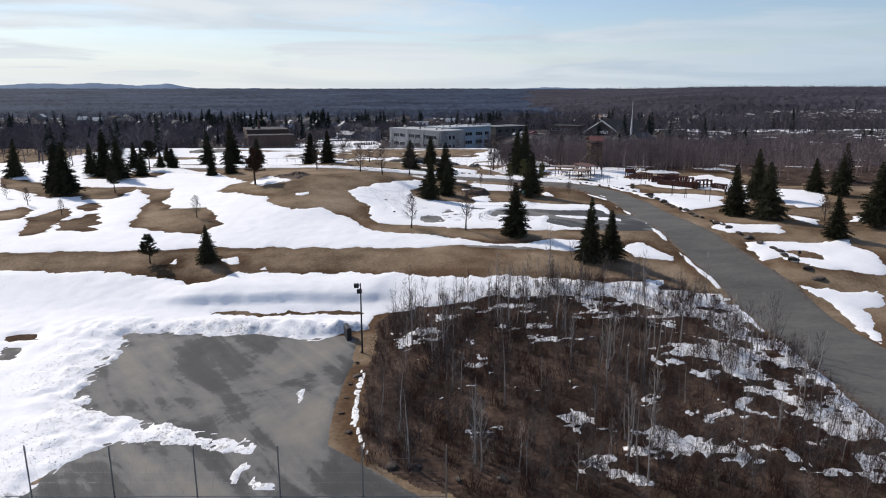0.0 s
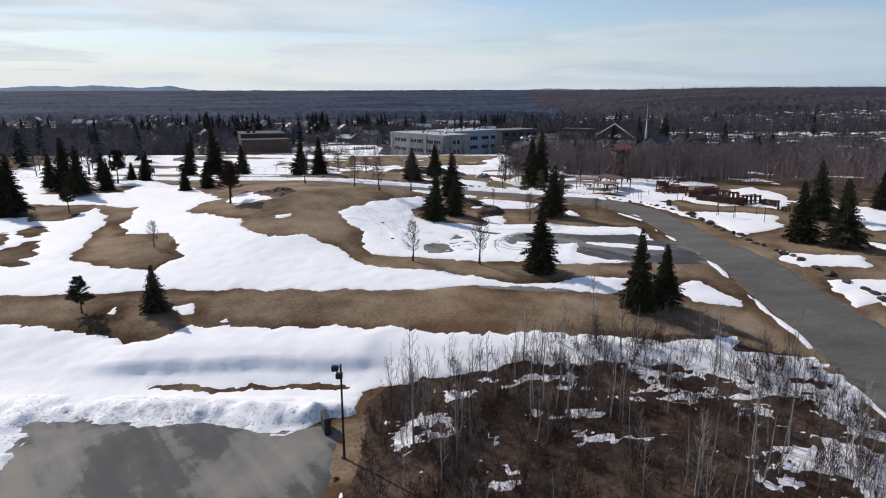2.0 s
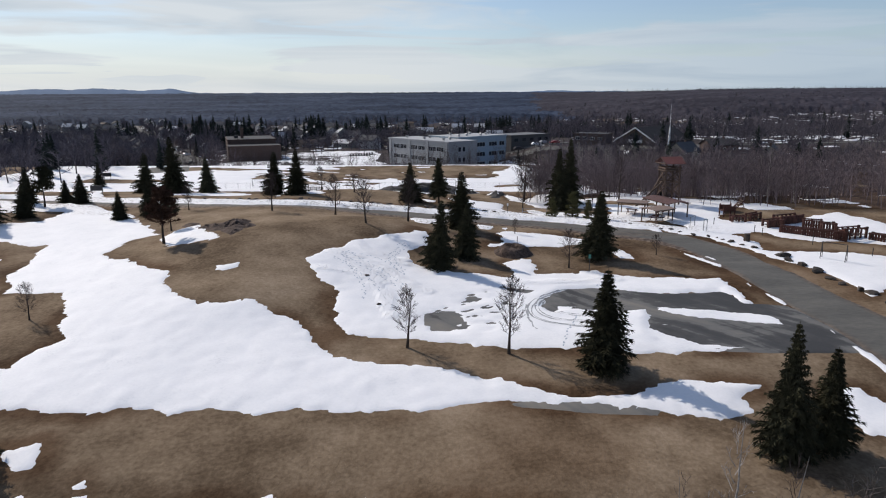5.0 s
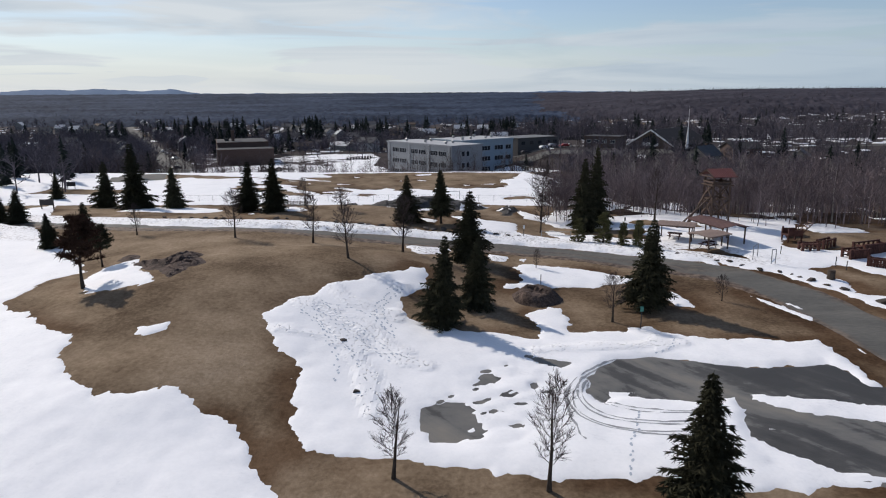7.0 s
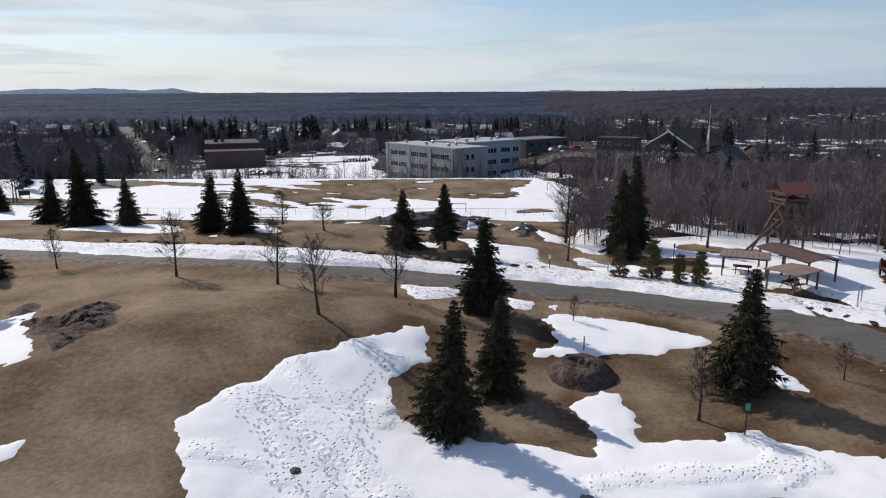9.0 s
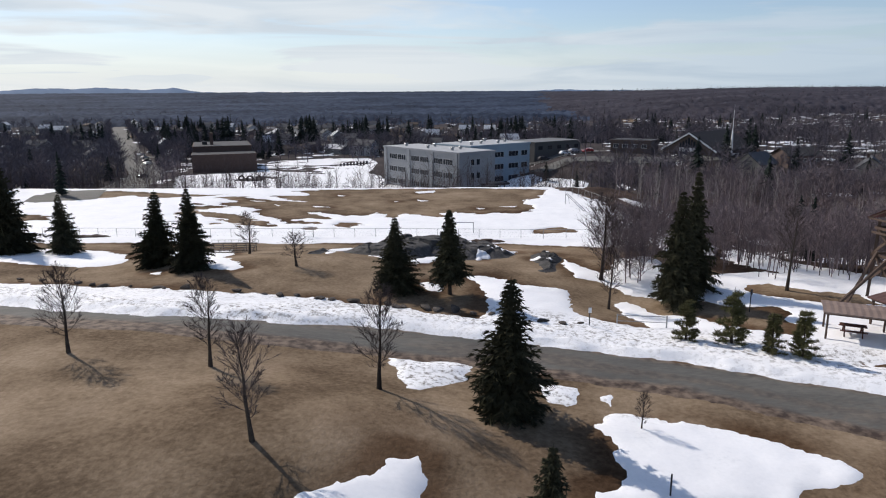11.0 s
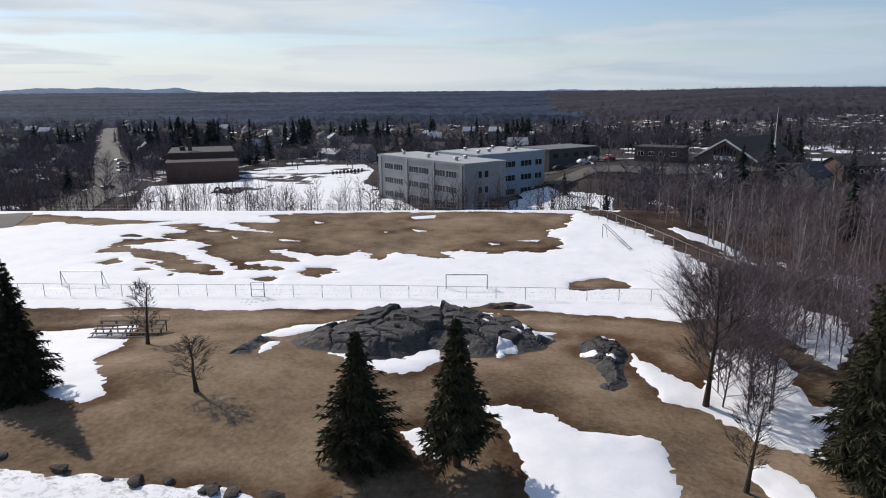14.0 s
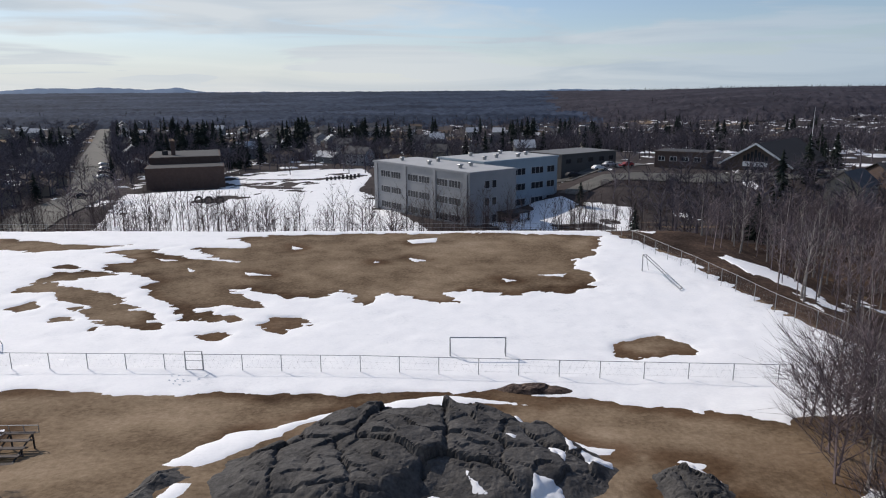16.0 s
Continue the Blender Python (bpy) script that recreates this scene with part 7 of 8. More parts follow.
box(bm, -1.3, 1.3, -0.06, 0.06, 0.8, 1.9, 0.02)
part("board", bm, DARK_STEEL, bench)
for s in (-1, 1):
    bm = bmesh.new()
    box(bm, s * 1.1 - 0.07, s * 1.1 + 0.07, 0.065, 0.2, -0.3, 1.9)
    part("post", bm, DARK_STEEL, bench)
rail = thing("low_gate", (13.0, 157.2, height(13.0, 157.2)), "low steel barrier gate at the path's end", "gate", turn=-8)
for x in (-2.0, 2.0):
    bm = bmesh.new()
    bar(bm, (x, 0, -0.3), (x, 0, 1.1), 0.06, 8)
    part("gate_post", bm, STEEL, rail)
bm = bmesh.new()
bar(bm, (-2, 0, 1.0), (2, 0, 1.0), 0.035, 6), bar(bm, (-2, 0, 0.5), (2, 0, 0.5), 0.03, 6)
part("gate_frame", bm, STEEL, rail)


# tyre marks curling on the snow of the hollow
SLUSH = plain("grey slush", (0.33, 0.34, 0.35), 0.8, vary=0.3, scale=3.0)


def top_z(x, y):
    """Top of the snow on its lattice."""
    x, y = np.asarray(x, float), np.asarray(y, float)
    i, j = np.clip(np.searchsorted(gx, x) - 1, 0, NX - 2), np.clip(np.searchsorted(gy, y) - 1, 0, NY - 2)
    u, v, top = (x - gx[i]) / (gx[i + 1] - gx[i]), (y - gy[j]) / (gy[j + 1] - gy[j]), GZ + cover
    return (top[j, i] * (1 - u) + top[j, i + 1] * u) * (1 - v) + (top[j + 1, i] * (1 - u) + top[j + 1, i + 1] * u) * v


def smooth_line(points, n):
    """A rounded line of n places through a few control points."""
    p = np.array(points, float)
    for _ in range(3):
        p = np.concatenate([p[:1], np.stack([0.75 * p[:-1] + 0.25 * p[1:], 0.25 * p[:-1] + 0.75 * p[1:]], 1).reshape(-1, 2), p[-1:]])
    run = np.concatenate([[0], np.cumsum(np.linalg.norm(np.diff(p, axis=0), axis=1))])
    at = np.linspace(0, run[-1], n)
    return np.stack([np.interp(at, run, p[:, 0]), np.interp(at, run, p[:, 1])], 1)


def tyre_mark(points, seed, shift=0.0):
    """A worn rut in the snow: two rims of slush of uneven width."""
    n = 90
    p = smooth_line(points, n)
    d = np.gradient(p, axis=0)
    d /= np.linalg.norm(d, axis=1)[:, None] + 1e-9
    side = np.stack([-d[:, 1], d[:, 0]], 1)
    k = np.arange(n) * 0.12
    worn = 0.075 * np.clip(0.7 + 1.4 * rough_noise(k * 1.7, k * 0 + seed, 7, 3), 0.02, 1.5)
    p = p + side * (shift + 0.12 * rough_noise(k * 0.5, k * 0 + seed * 3, 9))[:, None]
    rows = [p + side * (s * worn)[:, None] for s in (-1, 1)]
    v = np.concatenate([np.column_stack([r, top_z(r[:, 0], r[:, 1]) + 0.012] ) for r in rows])
    f = [(i, i + 1, n + i + 1, n + i) for i in range(n - 1)]
    return sheet("tyre_mark", v, np.array(f)[:, ::-1], SLUSH, "grey tyre mark curling over the snow", "track", "structure")


RUTS = (((11.2, 114.7), (8.9, 113.0), (7.1, 110.6), (6.1, 108.3), (6.1, 106.1), (6.9, 104.5), (8.6, 103.5), (11.3, 102.9), (13.8, 103.0)),
        ((10.6, 113.8), (8.3, 112.0), (7.1, 109.9), (6.7, 107.7), (7.4, 105.9), (8.9, 104.7), (11.6, 104.2), (14.6, 104.4)),
        ((9.8, 112.6), (8.3, 111.0), (7.6, 109.2), (8.0, 107.7), (9.3, 106.4), (11.7, 105.7), (14.2, 105.6)),
        ((6.1, 109.0), (5.8, 106.5), (5.9, 103.6), (6.3, 102.4)))
for k, points in enumerate(RUTS):
    tyre_mark(points, k + 1.3)
    if k < 3:
        tyre_mark(points, k + 5.7, 0.32)


def footprints(line, seed, stride=0.42, wander=0.25):
    """A line of small footprints, to be laid flat on the snow."""
    r = random.Random(seed)
    p = smooth_line(line, 200)
    run = np.concatenate([[0], np.cumsum(np.linalg.norm(np.diff(p, axis=0), axis=1))])
    out, s, foot = [], 0.0, 1
    while s < run[-1]:
        x, y = np.interp(s, run, p[:, 0]), np.interp(s, run, p[:, 1])
        k = min(int(np.searchsorted(run, s)), 198)
        d = p[k + 1] - p[k]
        a = math.atan2(d[1], d[0]) + r.uniform(-0.3, 0.3)
        x, y = x - math.sin(a) * 0.11 * foot + r.gauss(0, wander * 0.4), y + math.cos(a) * 0.11 * foot + r.gauss(0, wander * 0.4)
        out.append((x, y, a, r.uniform(0.8, 1.25)))
        s, foot = s + stride * r.uniform(0.8, 1.25), -foot
    return out


PRINT_LINES = (((10.3, 106.0), (9.8, 104.3), (9.0, 102.3), (8.4, 100.5), (7.9, 98.6)), ((14.6, 115.6), (16.2, 117.0), (16.8, 118.8)), ((-13.5, 120.4), (-10.8, 118.0), (-8.1, 114.7), (-6.1, 112.3)), ((-12.8, 121.4), (-9.8, 118.6), (-7.0, 114.7), (-5.4, 112.9)),
               ((-14.0, 119.2), (-11.6, 116.4), (-9.0, 113.4), (-8.2, 110.6)), ((-6.0, 116.3), (-8.2, 120.1), (-10.3, 121.4), (-13.5, 121.2)), ((-6.2, 126.8), (-7.4, 124.3), (-7.6, 121.0), (-6.1, 117.3)), ((-6.9, 127.3), (-8.0, 124.0), (-8.2, 120.6), (-6.9, 117.3)),
               ((-13.0, 120.0), (-11.1, 114.9), (-9.7, 111.6), (-9.6, 108.4)), ((-24.8, 198.6), (-23.6, 197.4), (-22.4, 199.0)), ((-25.2, 198.4), (-24.0, 196.8)), ((21.5, 195.0), (24.5, 197.2), (27.5, 198.0)))
steps_v, steps_f = [], []
for k, line in enumerate(PRINT_LINES):
    for x, y, a, g in footprints(line, 60 + k):
        n0, z = len(steps_v), float(top_z(x, y)) + 0.008
        for m in range(8):
            b = 6.283 * m / 8
            u, w = 0.15 * g * math.cos(b), 0.07 * g * math.sin(b)
            px, py = x + u * math.cos(a) - w * math.sin(a), y + u * math.sin(a) + w * math.cos(a)
            steps_v.append((px, py, float(top_z(px, py)) + 0.008))
        steps_v.append((x, y, z))
        steps_f += [(n0 + m, n0 + (m + 1) % 8, n0 + 8) for m in range(8)]
# flat discs, their blue-grey colour paints the shade of trodden hollows
PRINT_SHADE = plain("wet snow with print shade", (0.44, 0.49, 0.56), 0.7, vary=0.15, scale=3.0)
sheet("footprints", np.array(steps_v), np.array(steps_f), PRINT_SHADE, "lines of flat footprints on the snow, hollow shade in their colour", "tracks", "stuff")

# a board on posts by the west lawn
board = thing("notice_board", (-91.6, 223.5, height(-91.6, 223.5)), "dark notice board on two posts in the snow", "sign", turn=12)
for x in (-0.8, 0.8):
    bm = bmesh.new()
    beam(bm, (x, 0, -0.3), (x, 0, 1.7), 0.1, 0.1)
    part("post", bm, DARK_STEEL, board)
bm = bmesh.new()
box(bm, -1.0, 1.0, -0.1, -0.05, 0.7, 1.7, 0.01)
part("panel", bm, DARK_STEEL, board)
# old tyres standing half buried in the school yard, and a low dark fence behind them
for k, (x, y) in enumerate(((-78.0, 340.0), (-74.8, 339.4), (-71.4, 338.8))):
    ob = thing("playground_ring", (x, y, height(x, y) + 0.35), "large dark tyre half buried upright in the yard", "play ring", "yard rings", 20 * k)
    bm = bmesh.new()
    rings = []
    for i in range(16):
        a = 2 * math.pi * i / 16
        rings.append([bm.verts.new((math.cos(a) * (1.0 + 0.3 * math.cos(b)), 0.35 * math.sin(b), 0.5 + math.sin(a) * (1.0 + 0.3 * math.cos(b)))) for b in (k2 * math.pi / 3 for k2 in range(6))])
    for i in range(16):
        for j in range(6):
            bm.faces.new((rings[i][j], rings[i][(j + 1) % 6], rings[(i + 1) % 16][(j + 1) % 6], rings[(i + 1) % 16][j]))
    part("tread", bm, plain("old tyre rubber", (0.025, 0.025, 0.026), 0.9), ob)
yard_fence = thing("yard_fence", (-52, 397, height(-52, 397)), "low dark timber fence across the school yard", "fence")
for k in range(9):
    bm = bmesh.new()
    x, y = k * 1.25, k * 1.45
    box(bm, x - 0.45, x + 0.45, y - 0.06, y + 0.06, -0.2, 1.5, 0.02)
    part("panel", bm, DARK_STEEL, yard_fence)


# ---- scrub, woods and town ----


def strewn(name, kinds, spots, mat, label, category):
    """Many small plants joined into one mesh: kinds are arrays of places and triangles, spots are x, y, z, scale, turn."""
    vs, fs, n = [], [], 0
    for k, (x, y, z, s, a) in enumerate(spots):
        v, f = kinds[k % len(kinds)]
        c, t = math.cos(a) * s, math.sin(a) * s
        w = np.empty_like(v)
        w[:, 0], w[:, 1], w[:, 2] = x + v[:, 0] * c - v[:, 1] * t, y + v[:, 0] * t + v[:, 1] * c, z + v[:, 2] * s
        vs.append(w), fs.append(f + n)
        n += len(v)
    return sheet(name, np.concatenate(vs), np.concatenate(fs), mat, label, category, "stuff")


def shrub(seed, stems, tall, spread_out, twigs):
    r, tw = random.Random(seed), Twigs()
    for _ in range(stems):
        a, lean = r.uniform(0, 6.28), r.uniform(0.05, spread_out)
        h = tall * r.uniform(0.5, 1.1)
        p0 = np.array((r.uniform(-0.35, 0.35), r.uniform(-0.35, 0.35), -0.1))
        p1 = p0 + np.array((math.cos(a) * lean * h, math.sin(a) * lean * h, h))
        tw.limb(p0, p1, 0.018, 0)
        for _ in range(2 * twigs):
            u = r.uniform(0.3, 0.95)
            q = p0 + (p1 - p0) * u
            d = np.array((r.gauss(0, 0.5), r.gauss(0, 0.5), r.uniform(0.4, 1.0)))
            tw.blade(q, q + d * 0.35 * h * (1.1 - u) + 0.15 * d, 0.02, (r.gauss(0, 1), r.gauss(0, 1), 0.2))
    return tw.arrays()


def spread_spots(seed, count, fits, x0, x1, y0, y1, s0, s1, lift=0.0):
    r = np.random.RandomState(seed)
    out = []
    tries = 0
    while len(out) < count and tries < 60:
        tries += 1
        x, y = r.uniform(x0, x1, count * 2), r.uniform(y0, y1, count * 2)
        ok = fits(x, y, r.uniform(0, 1, count * 2))
        z = ground_z(x, y) + lift
        s, a = r.uniform(s0, s1, count * 2), r.uniform(0, 6.28, count * 2)
        out += [t for t, o in zip(zip(x, y, z, s, a), ok) if o]
    return out[:count]


SCRUB = ((-6.2, 41), (4, 36), (34, 30), (33.6, 62), (32.4, 76), (24, 79), (8, 77.5), (-4, 74), (-7.2, 70), (-7.0, 56))
scrub_d = inside(GX, GY, SCRUB)
LITTER = material("dark leaf litter", ((0.34, (0.017, 0.012, 0.0095)), (0.47, (0.048, 0.033, 0.026)), (0.58, (0.100, 0.068, 0.051)), (0.72, (0.19, 0.135, 0.092))), 0.16, 2.2, 0.95, 0.08, 4.0, spec=0.05)
wood_d = np.where((GY > 172) & (GY < 300), (GX - np.interp(GY, (172, 197, 204, 214, 223, 236, 246, 256, 262), (31, 31.8, 31.5, 28.8, 27.4, 26.2, 23, 19.5, 19.5)) + 0.5 * rough_noise(GX * 0.3, GY * 0.3, 91)), -3)
wood_d = np.maximum(wood_d, np.where((GY > 172) & (GY < 200), GX - 22.5 - 0.25 * np.abs(GY - 186) + 1.2 * rough_noise(GX * 0.3, GY * 0.3, 92), -3))
wood_d = np.maximum(wood_d, np.minimum(np.where(GX > 70, GY - 138 + 0.0 * GX, GY - 163), GX - 45) * (GY < 262) - 3.0 * (GY >= 262))
far_d = np.clip(GY - 259, -3, 3)
litter_d = np.maximum(scrub_d + 0.8 * rough_noise(GX * 0.4, GY * 0.4, 93), np.clip(wood_d, -3, 3))
laid("leaf_litter", GZ + np.clip(litter_d * 0.2, -0.1, 0.02) - 0.6 * ramp(np.maximum(tar, way_d), -0.6, 0.2), (litter_d > -0.5) & (GY < 262), LITTER, "dark wet leaf litter under scrub and woods", "ground")
FOREST = material("grey forest floor", ((0.3, (0.030, 0.026, 0.026)), (0.5, (0.062, 0.053, 0.052)), (0.7, (0.11, 0.095, 0.09))), 0.03, 0.5, 0.95, spec=0.05)
laid("forest_floor", GZ + np.clip(far_d * 0.2, -0.1, 0.04), far_d > -0.5, FOREST, "grey-brown ground of the town and the forest beyond", "ground")

in_scrub = lambda x, y, q: (inside(x, y, SCRUB) > 0.4) & (along(x, y, ROAD_LINE, ROAD_HALF) < -0.6) & (q < 0.25 + 0.75 * wild(x * 0.3, y * 0.3, 7))
THICKET = material("grey thicket bark", ((0.3, (0.060, 0.050, 0.046)), (0.7, (0.165, 0.140, 0.130))), 0.3, 3.0, 0.95, spec=0.05, island=0.5)
strewn("brush", [shrub(k, 9, 1.5, 0.55, 6) for k in range(5)], spread_spots(1, 1250, in_scrub, -8, 34, 32, 79, 0.45, 1.3), BRUSH, "dense red-brown leafless brush", "shrub")
strewn("thicket", [shrub(20 + k, 4, 3.9, 0.26, 14) for k in range(4)], spread_spots(2, 430, in_scrub, -8, 34, 34, 79, 0.55, 1.2), THICKET, "tall grey leafless thicket stems", "shrub")

birch_kinds = []
for k in range(4):
    r = random.Random(70 + k)
    crown = bare_crown(70 + k, 6.0, 1.45, 11, 0.25, 0.045, 5, 2)
    birch_kinds.append((mesh_with("crown", crown, TWIG if k % 2 else BIRCH), bm_mesh("trunk", tapered_trunk(r, 5.8, 0.075, 0.05 * (k - 1.5), 6, 6, 0.03), BIRCH)))


def birches(spots, label, group):
    for k, (x, y, z, s, a) in enumerate(spots):
        crown, trunk = birch_kinds[k % 4]
        ob = tree_thing("birch_tree", (x, y, z), trunk, crown, label, "tree", group, "fine pale twigs")
        ob.matrix_basis = pose(x, y, z - 0.05, 0, 0, math.degrees(a)) @ Matrix.Diagonal((s, s, s, 1))


birches(spread_spots(3, 130, in_scrub, -6, 34, 38, 78, 0.5, 1.05), "slim pale birch sapling in the scrub", "birches in the scrub")
birches([(12.6, 77.0, height(12.6, 77), 1.25, 1), (15.2, 76.2, height(15.2, 76.2), 1.05, 2.4), (29.6, 50.5, height(29.6, 50.5), 1.0, 3)], "taller leafless birch at the edge of the scrub", "birches in the scrub")


def in_wood(x, y, q):
    """The wood east of the field and behind the playground."""
    east = (x > np.interp(y, (174, 186, 197, 204, 214, 223, 236, 246, 256, 262), (37, 34, 32.2, 31.9, 29.6, 28.2, 27.0, 24, 21, 24))) & (y > 174)
    back_wood = (x > 45) & (y > 163)
    side = ((x > 70) & (y > 138)) | ((x > 88) & (y > 112))
    return (east | back_wood | side) & (q < (0.35 + 0.65 * wild(x * 0.1, y * 0.1, 9)) * np.where((y > 200) & (x < 60), 0.5, 1.0)) & (x < 62 + 0.72 * (y - 60)) & ((y < 265) | (x > 40 + 0.25 * (y - 262)))


strewn("wood_edge", [soft_tree(110 + k, 6.6, 1.7, 0.25, 18, 110, 0.07, 0.035, 1.2) for k in range(6)], spread_spots(12, 125, lambda x, y, q: (x > 19.5 + 0.25 * np.abs(y - 186)) & (q < 0.8), 19, 36, 174, 198, 0.5, 0.95) + spread_spots(10, 230, lambda x, y, q: (x > 23.5 + 0.4 * np.abs(y - 175)) & (y > 169 + 3 * q) & (q < 0.95), 23, 62, 168, 196, 0.5, 1.15) + spread_spots(13, 150, lambda x, y, q: (y > np.interp(x, (30, 36, 40, 43, 50, 60), (170, 168.5, 165, 159.5, 158.5, 157))) & (q < 0.9), 32, 66, 156, 178, 0.55, 1.1) + spread_spots(9, 360, lambda x, y, q: in_wood(x, y, q) & (x < 74), 30, 74, 118, 290, 0.75, 1.3), NEAR_WOOD, "leafless wood edge of fine grey-brown twigs", "woods")
strewn("bare_wood", [soft_tree(100 + k, 6.6, 1.9, 0.2, 13, 85, 0.08, 0.06, 1.1) for k in range(7)], spread_spots(5, 800, lambda x, y, q: in_wood(x, y, q) & (x > 44), 44, 150, 118, 300, 0.8, 1.4), NEAR_WOOD, "dense leafless wood of grey-brown stems", "woods")
birches(spread_spots(6, 90, lambda x, y, q: in_wood(x, y, q * 0) & (x < 66), 31, 66, 164, 262, 1.1, 1.75), "pale slender birch at the wood's edge", "birches of the wood")
birches([(15.5 + 0.9 * k, 176 + 1.9 * k + (k % 3) * 1.5, height(15.5 + 0.9 * k, 176 + 1.9 * k), 0.9 + 0.13 * (k % 4), k) for k in range(12)], "leafless birch in the clump by the field corner", "birches by the field")
clump = []
r_c = random.Random(77)
while len(clump) < 34:
    u, w = r_c.random(), r_c.random()
    x, y = 13.6 + 4.6 * u + 9.0 * w * (0.25 + 0.75 * u), 173.5 + 21.0 * u - 3.0 * w + r_c.uniform(-1, 1)
    clump.append((x, y, height(x, y), r_c.uniform(0.75, 1.25), r_c.uniform(0, 6.28)))
strewn("shrub_clump", [soft_tree(40 + k, 5.2, 2.5, 0.10, 26, 430, 0.07, 0.022, 0.95) for k in range(4)], clump, NEAR_WOOD, "broad grey leafless shrubs along the field corner", "shrub")

# row of thin trees on the bank beyond the field
def on_bank(x, y, q):
    return (q < 0.3 + 0.7 * wild(x * 0.2, y * 0.3, 11))


strewn("bank_trees", [soft_tree(120 + k, 7.8, 1.25, 0.22, 14, 80, 0.075, 0.045, 1.9) for k in range(6)], spread_spots(7, 330, on_bank, -112, 30, 261, 290, 0.6, 1.4), TWIG, "thin leafless trees on the bank below the field", "woods")
strewn("bank_brush", [shrub(60 + k, 8, 2.0, 0.4, 6) for k in range(3)], spread_spots(8, 620, on_bank, -115, 32, 259.5, 296, 0.4, 1.2), BRUSH, "low leafless brush along the field's far edge", "shrub")

# ---- streets and houses ----


def ribbon(name, line, half, mat, label, lift=0.35):
    """A street draped on the ground."""
    pts = []
    for (ax, ay), (bx, by) in zip(line, line[1:]):
        n = max(2, int(math.hypot(bx - ax, by - ay) / 6))
        pts += [(ax + (bx - ax) * k / n, ay + (by - ay) * k / n) for k in range(n)]
    pts = np.array(pts + [line[-1]], float)
    d = np.gradient(pts, axis=0)
    d /= np.linalg.norm(d, axis=1)[:, None]
    nrm = np.stack([-d[:, 1], d[:, 0]], 1)
    rows = [pts + nrm * half * k for k in (-1, -0.5, 0, 0.5, 1)]
    v = np.concatenate([np.column_stack([r, ground_z(r[:, 0], r[:, 1]) + 0.13 + (lift - 0.13) * ramp(r[:, 1], 262, 285)]) for r in rows])
    n = len(pts)
    f = [(r * n + i, r * n + i + 1, (r + 1) * n + i + 1, (r + 1) * n + i) for r in range(4) for i in range(n - 1)]
    return sheet(name, v, np.array(f)[:, ::-1], mat, label, "road", "structure", True)


STREETS = (((-82, 236), (-90, 258), (-108, 310), (-120, 360), (-194.5, 498.5), (-301, 708), (-419, 940)), ((-190, 780), (-146, 696), (-107, 603), (-82, 520), (-50, 489), (0, 466), (60, 470), (170, 500), (320, 560)),
           ((26, 330), (38, 338), (60, 334), (95, 338), (160, 352), (260, 380)), ((-400, 500), (-250, 470), (-150, 455), (-82, 520)), ((-420, 760), (-190, 780), (100, 720), (420, 760)))
for line in STREETS:
    ribbon("street", line, 6.8 if line is STREETS[0] else 4.0, ROAD_MAT, "grey town street with dusty asphalt")
ribbon("school_car_park", ((24, 352), (52, 372)), 9.0, TARMAC, "asphalt car park beside the school", 0.3)

ROOFS = [plain(n, c, 0.9, vary=0.2, scale=0.6) for n, c in (("grey shingles", (0.085, 0.085, 0.09)), ("brown shingles", (0.095, 0.07, 0.055)), ("dark shingles", (0.045, 0.045, 0.048)), ("snowy roof", (0.5, 0.51, 0.53)))]
WALLS = [plain(n, c, 0.85, vary=0.1, scale=0.8) for n, c in (("white siding", (0.38, 0.38, 0.39)), ("beige siding", (0.22, 0.19, 0.16)), ("brown brick", (0.11, 0.08, 0.07)), ("grey siding", (0.19, 0.195, 0.20)), ("cream siding", (0.30, 0.28, 0.24)))]


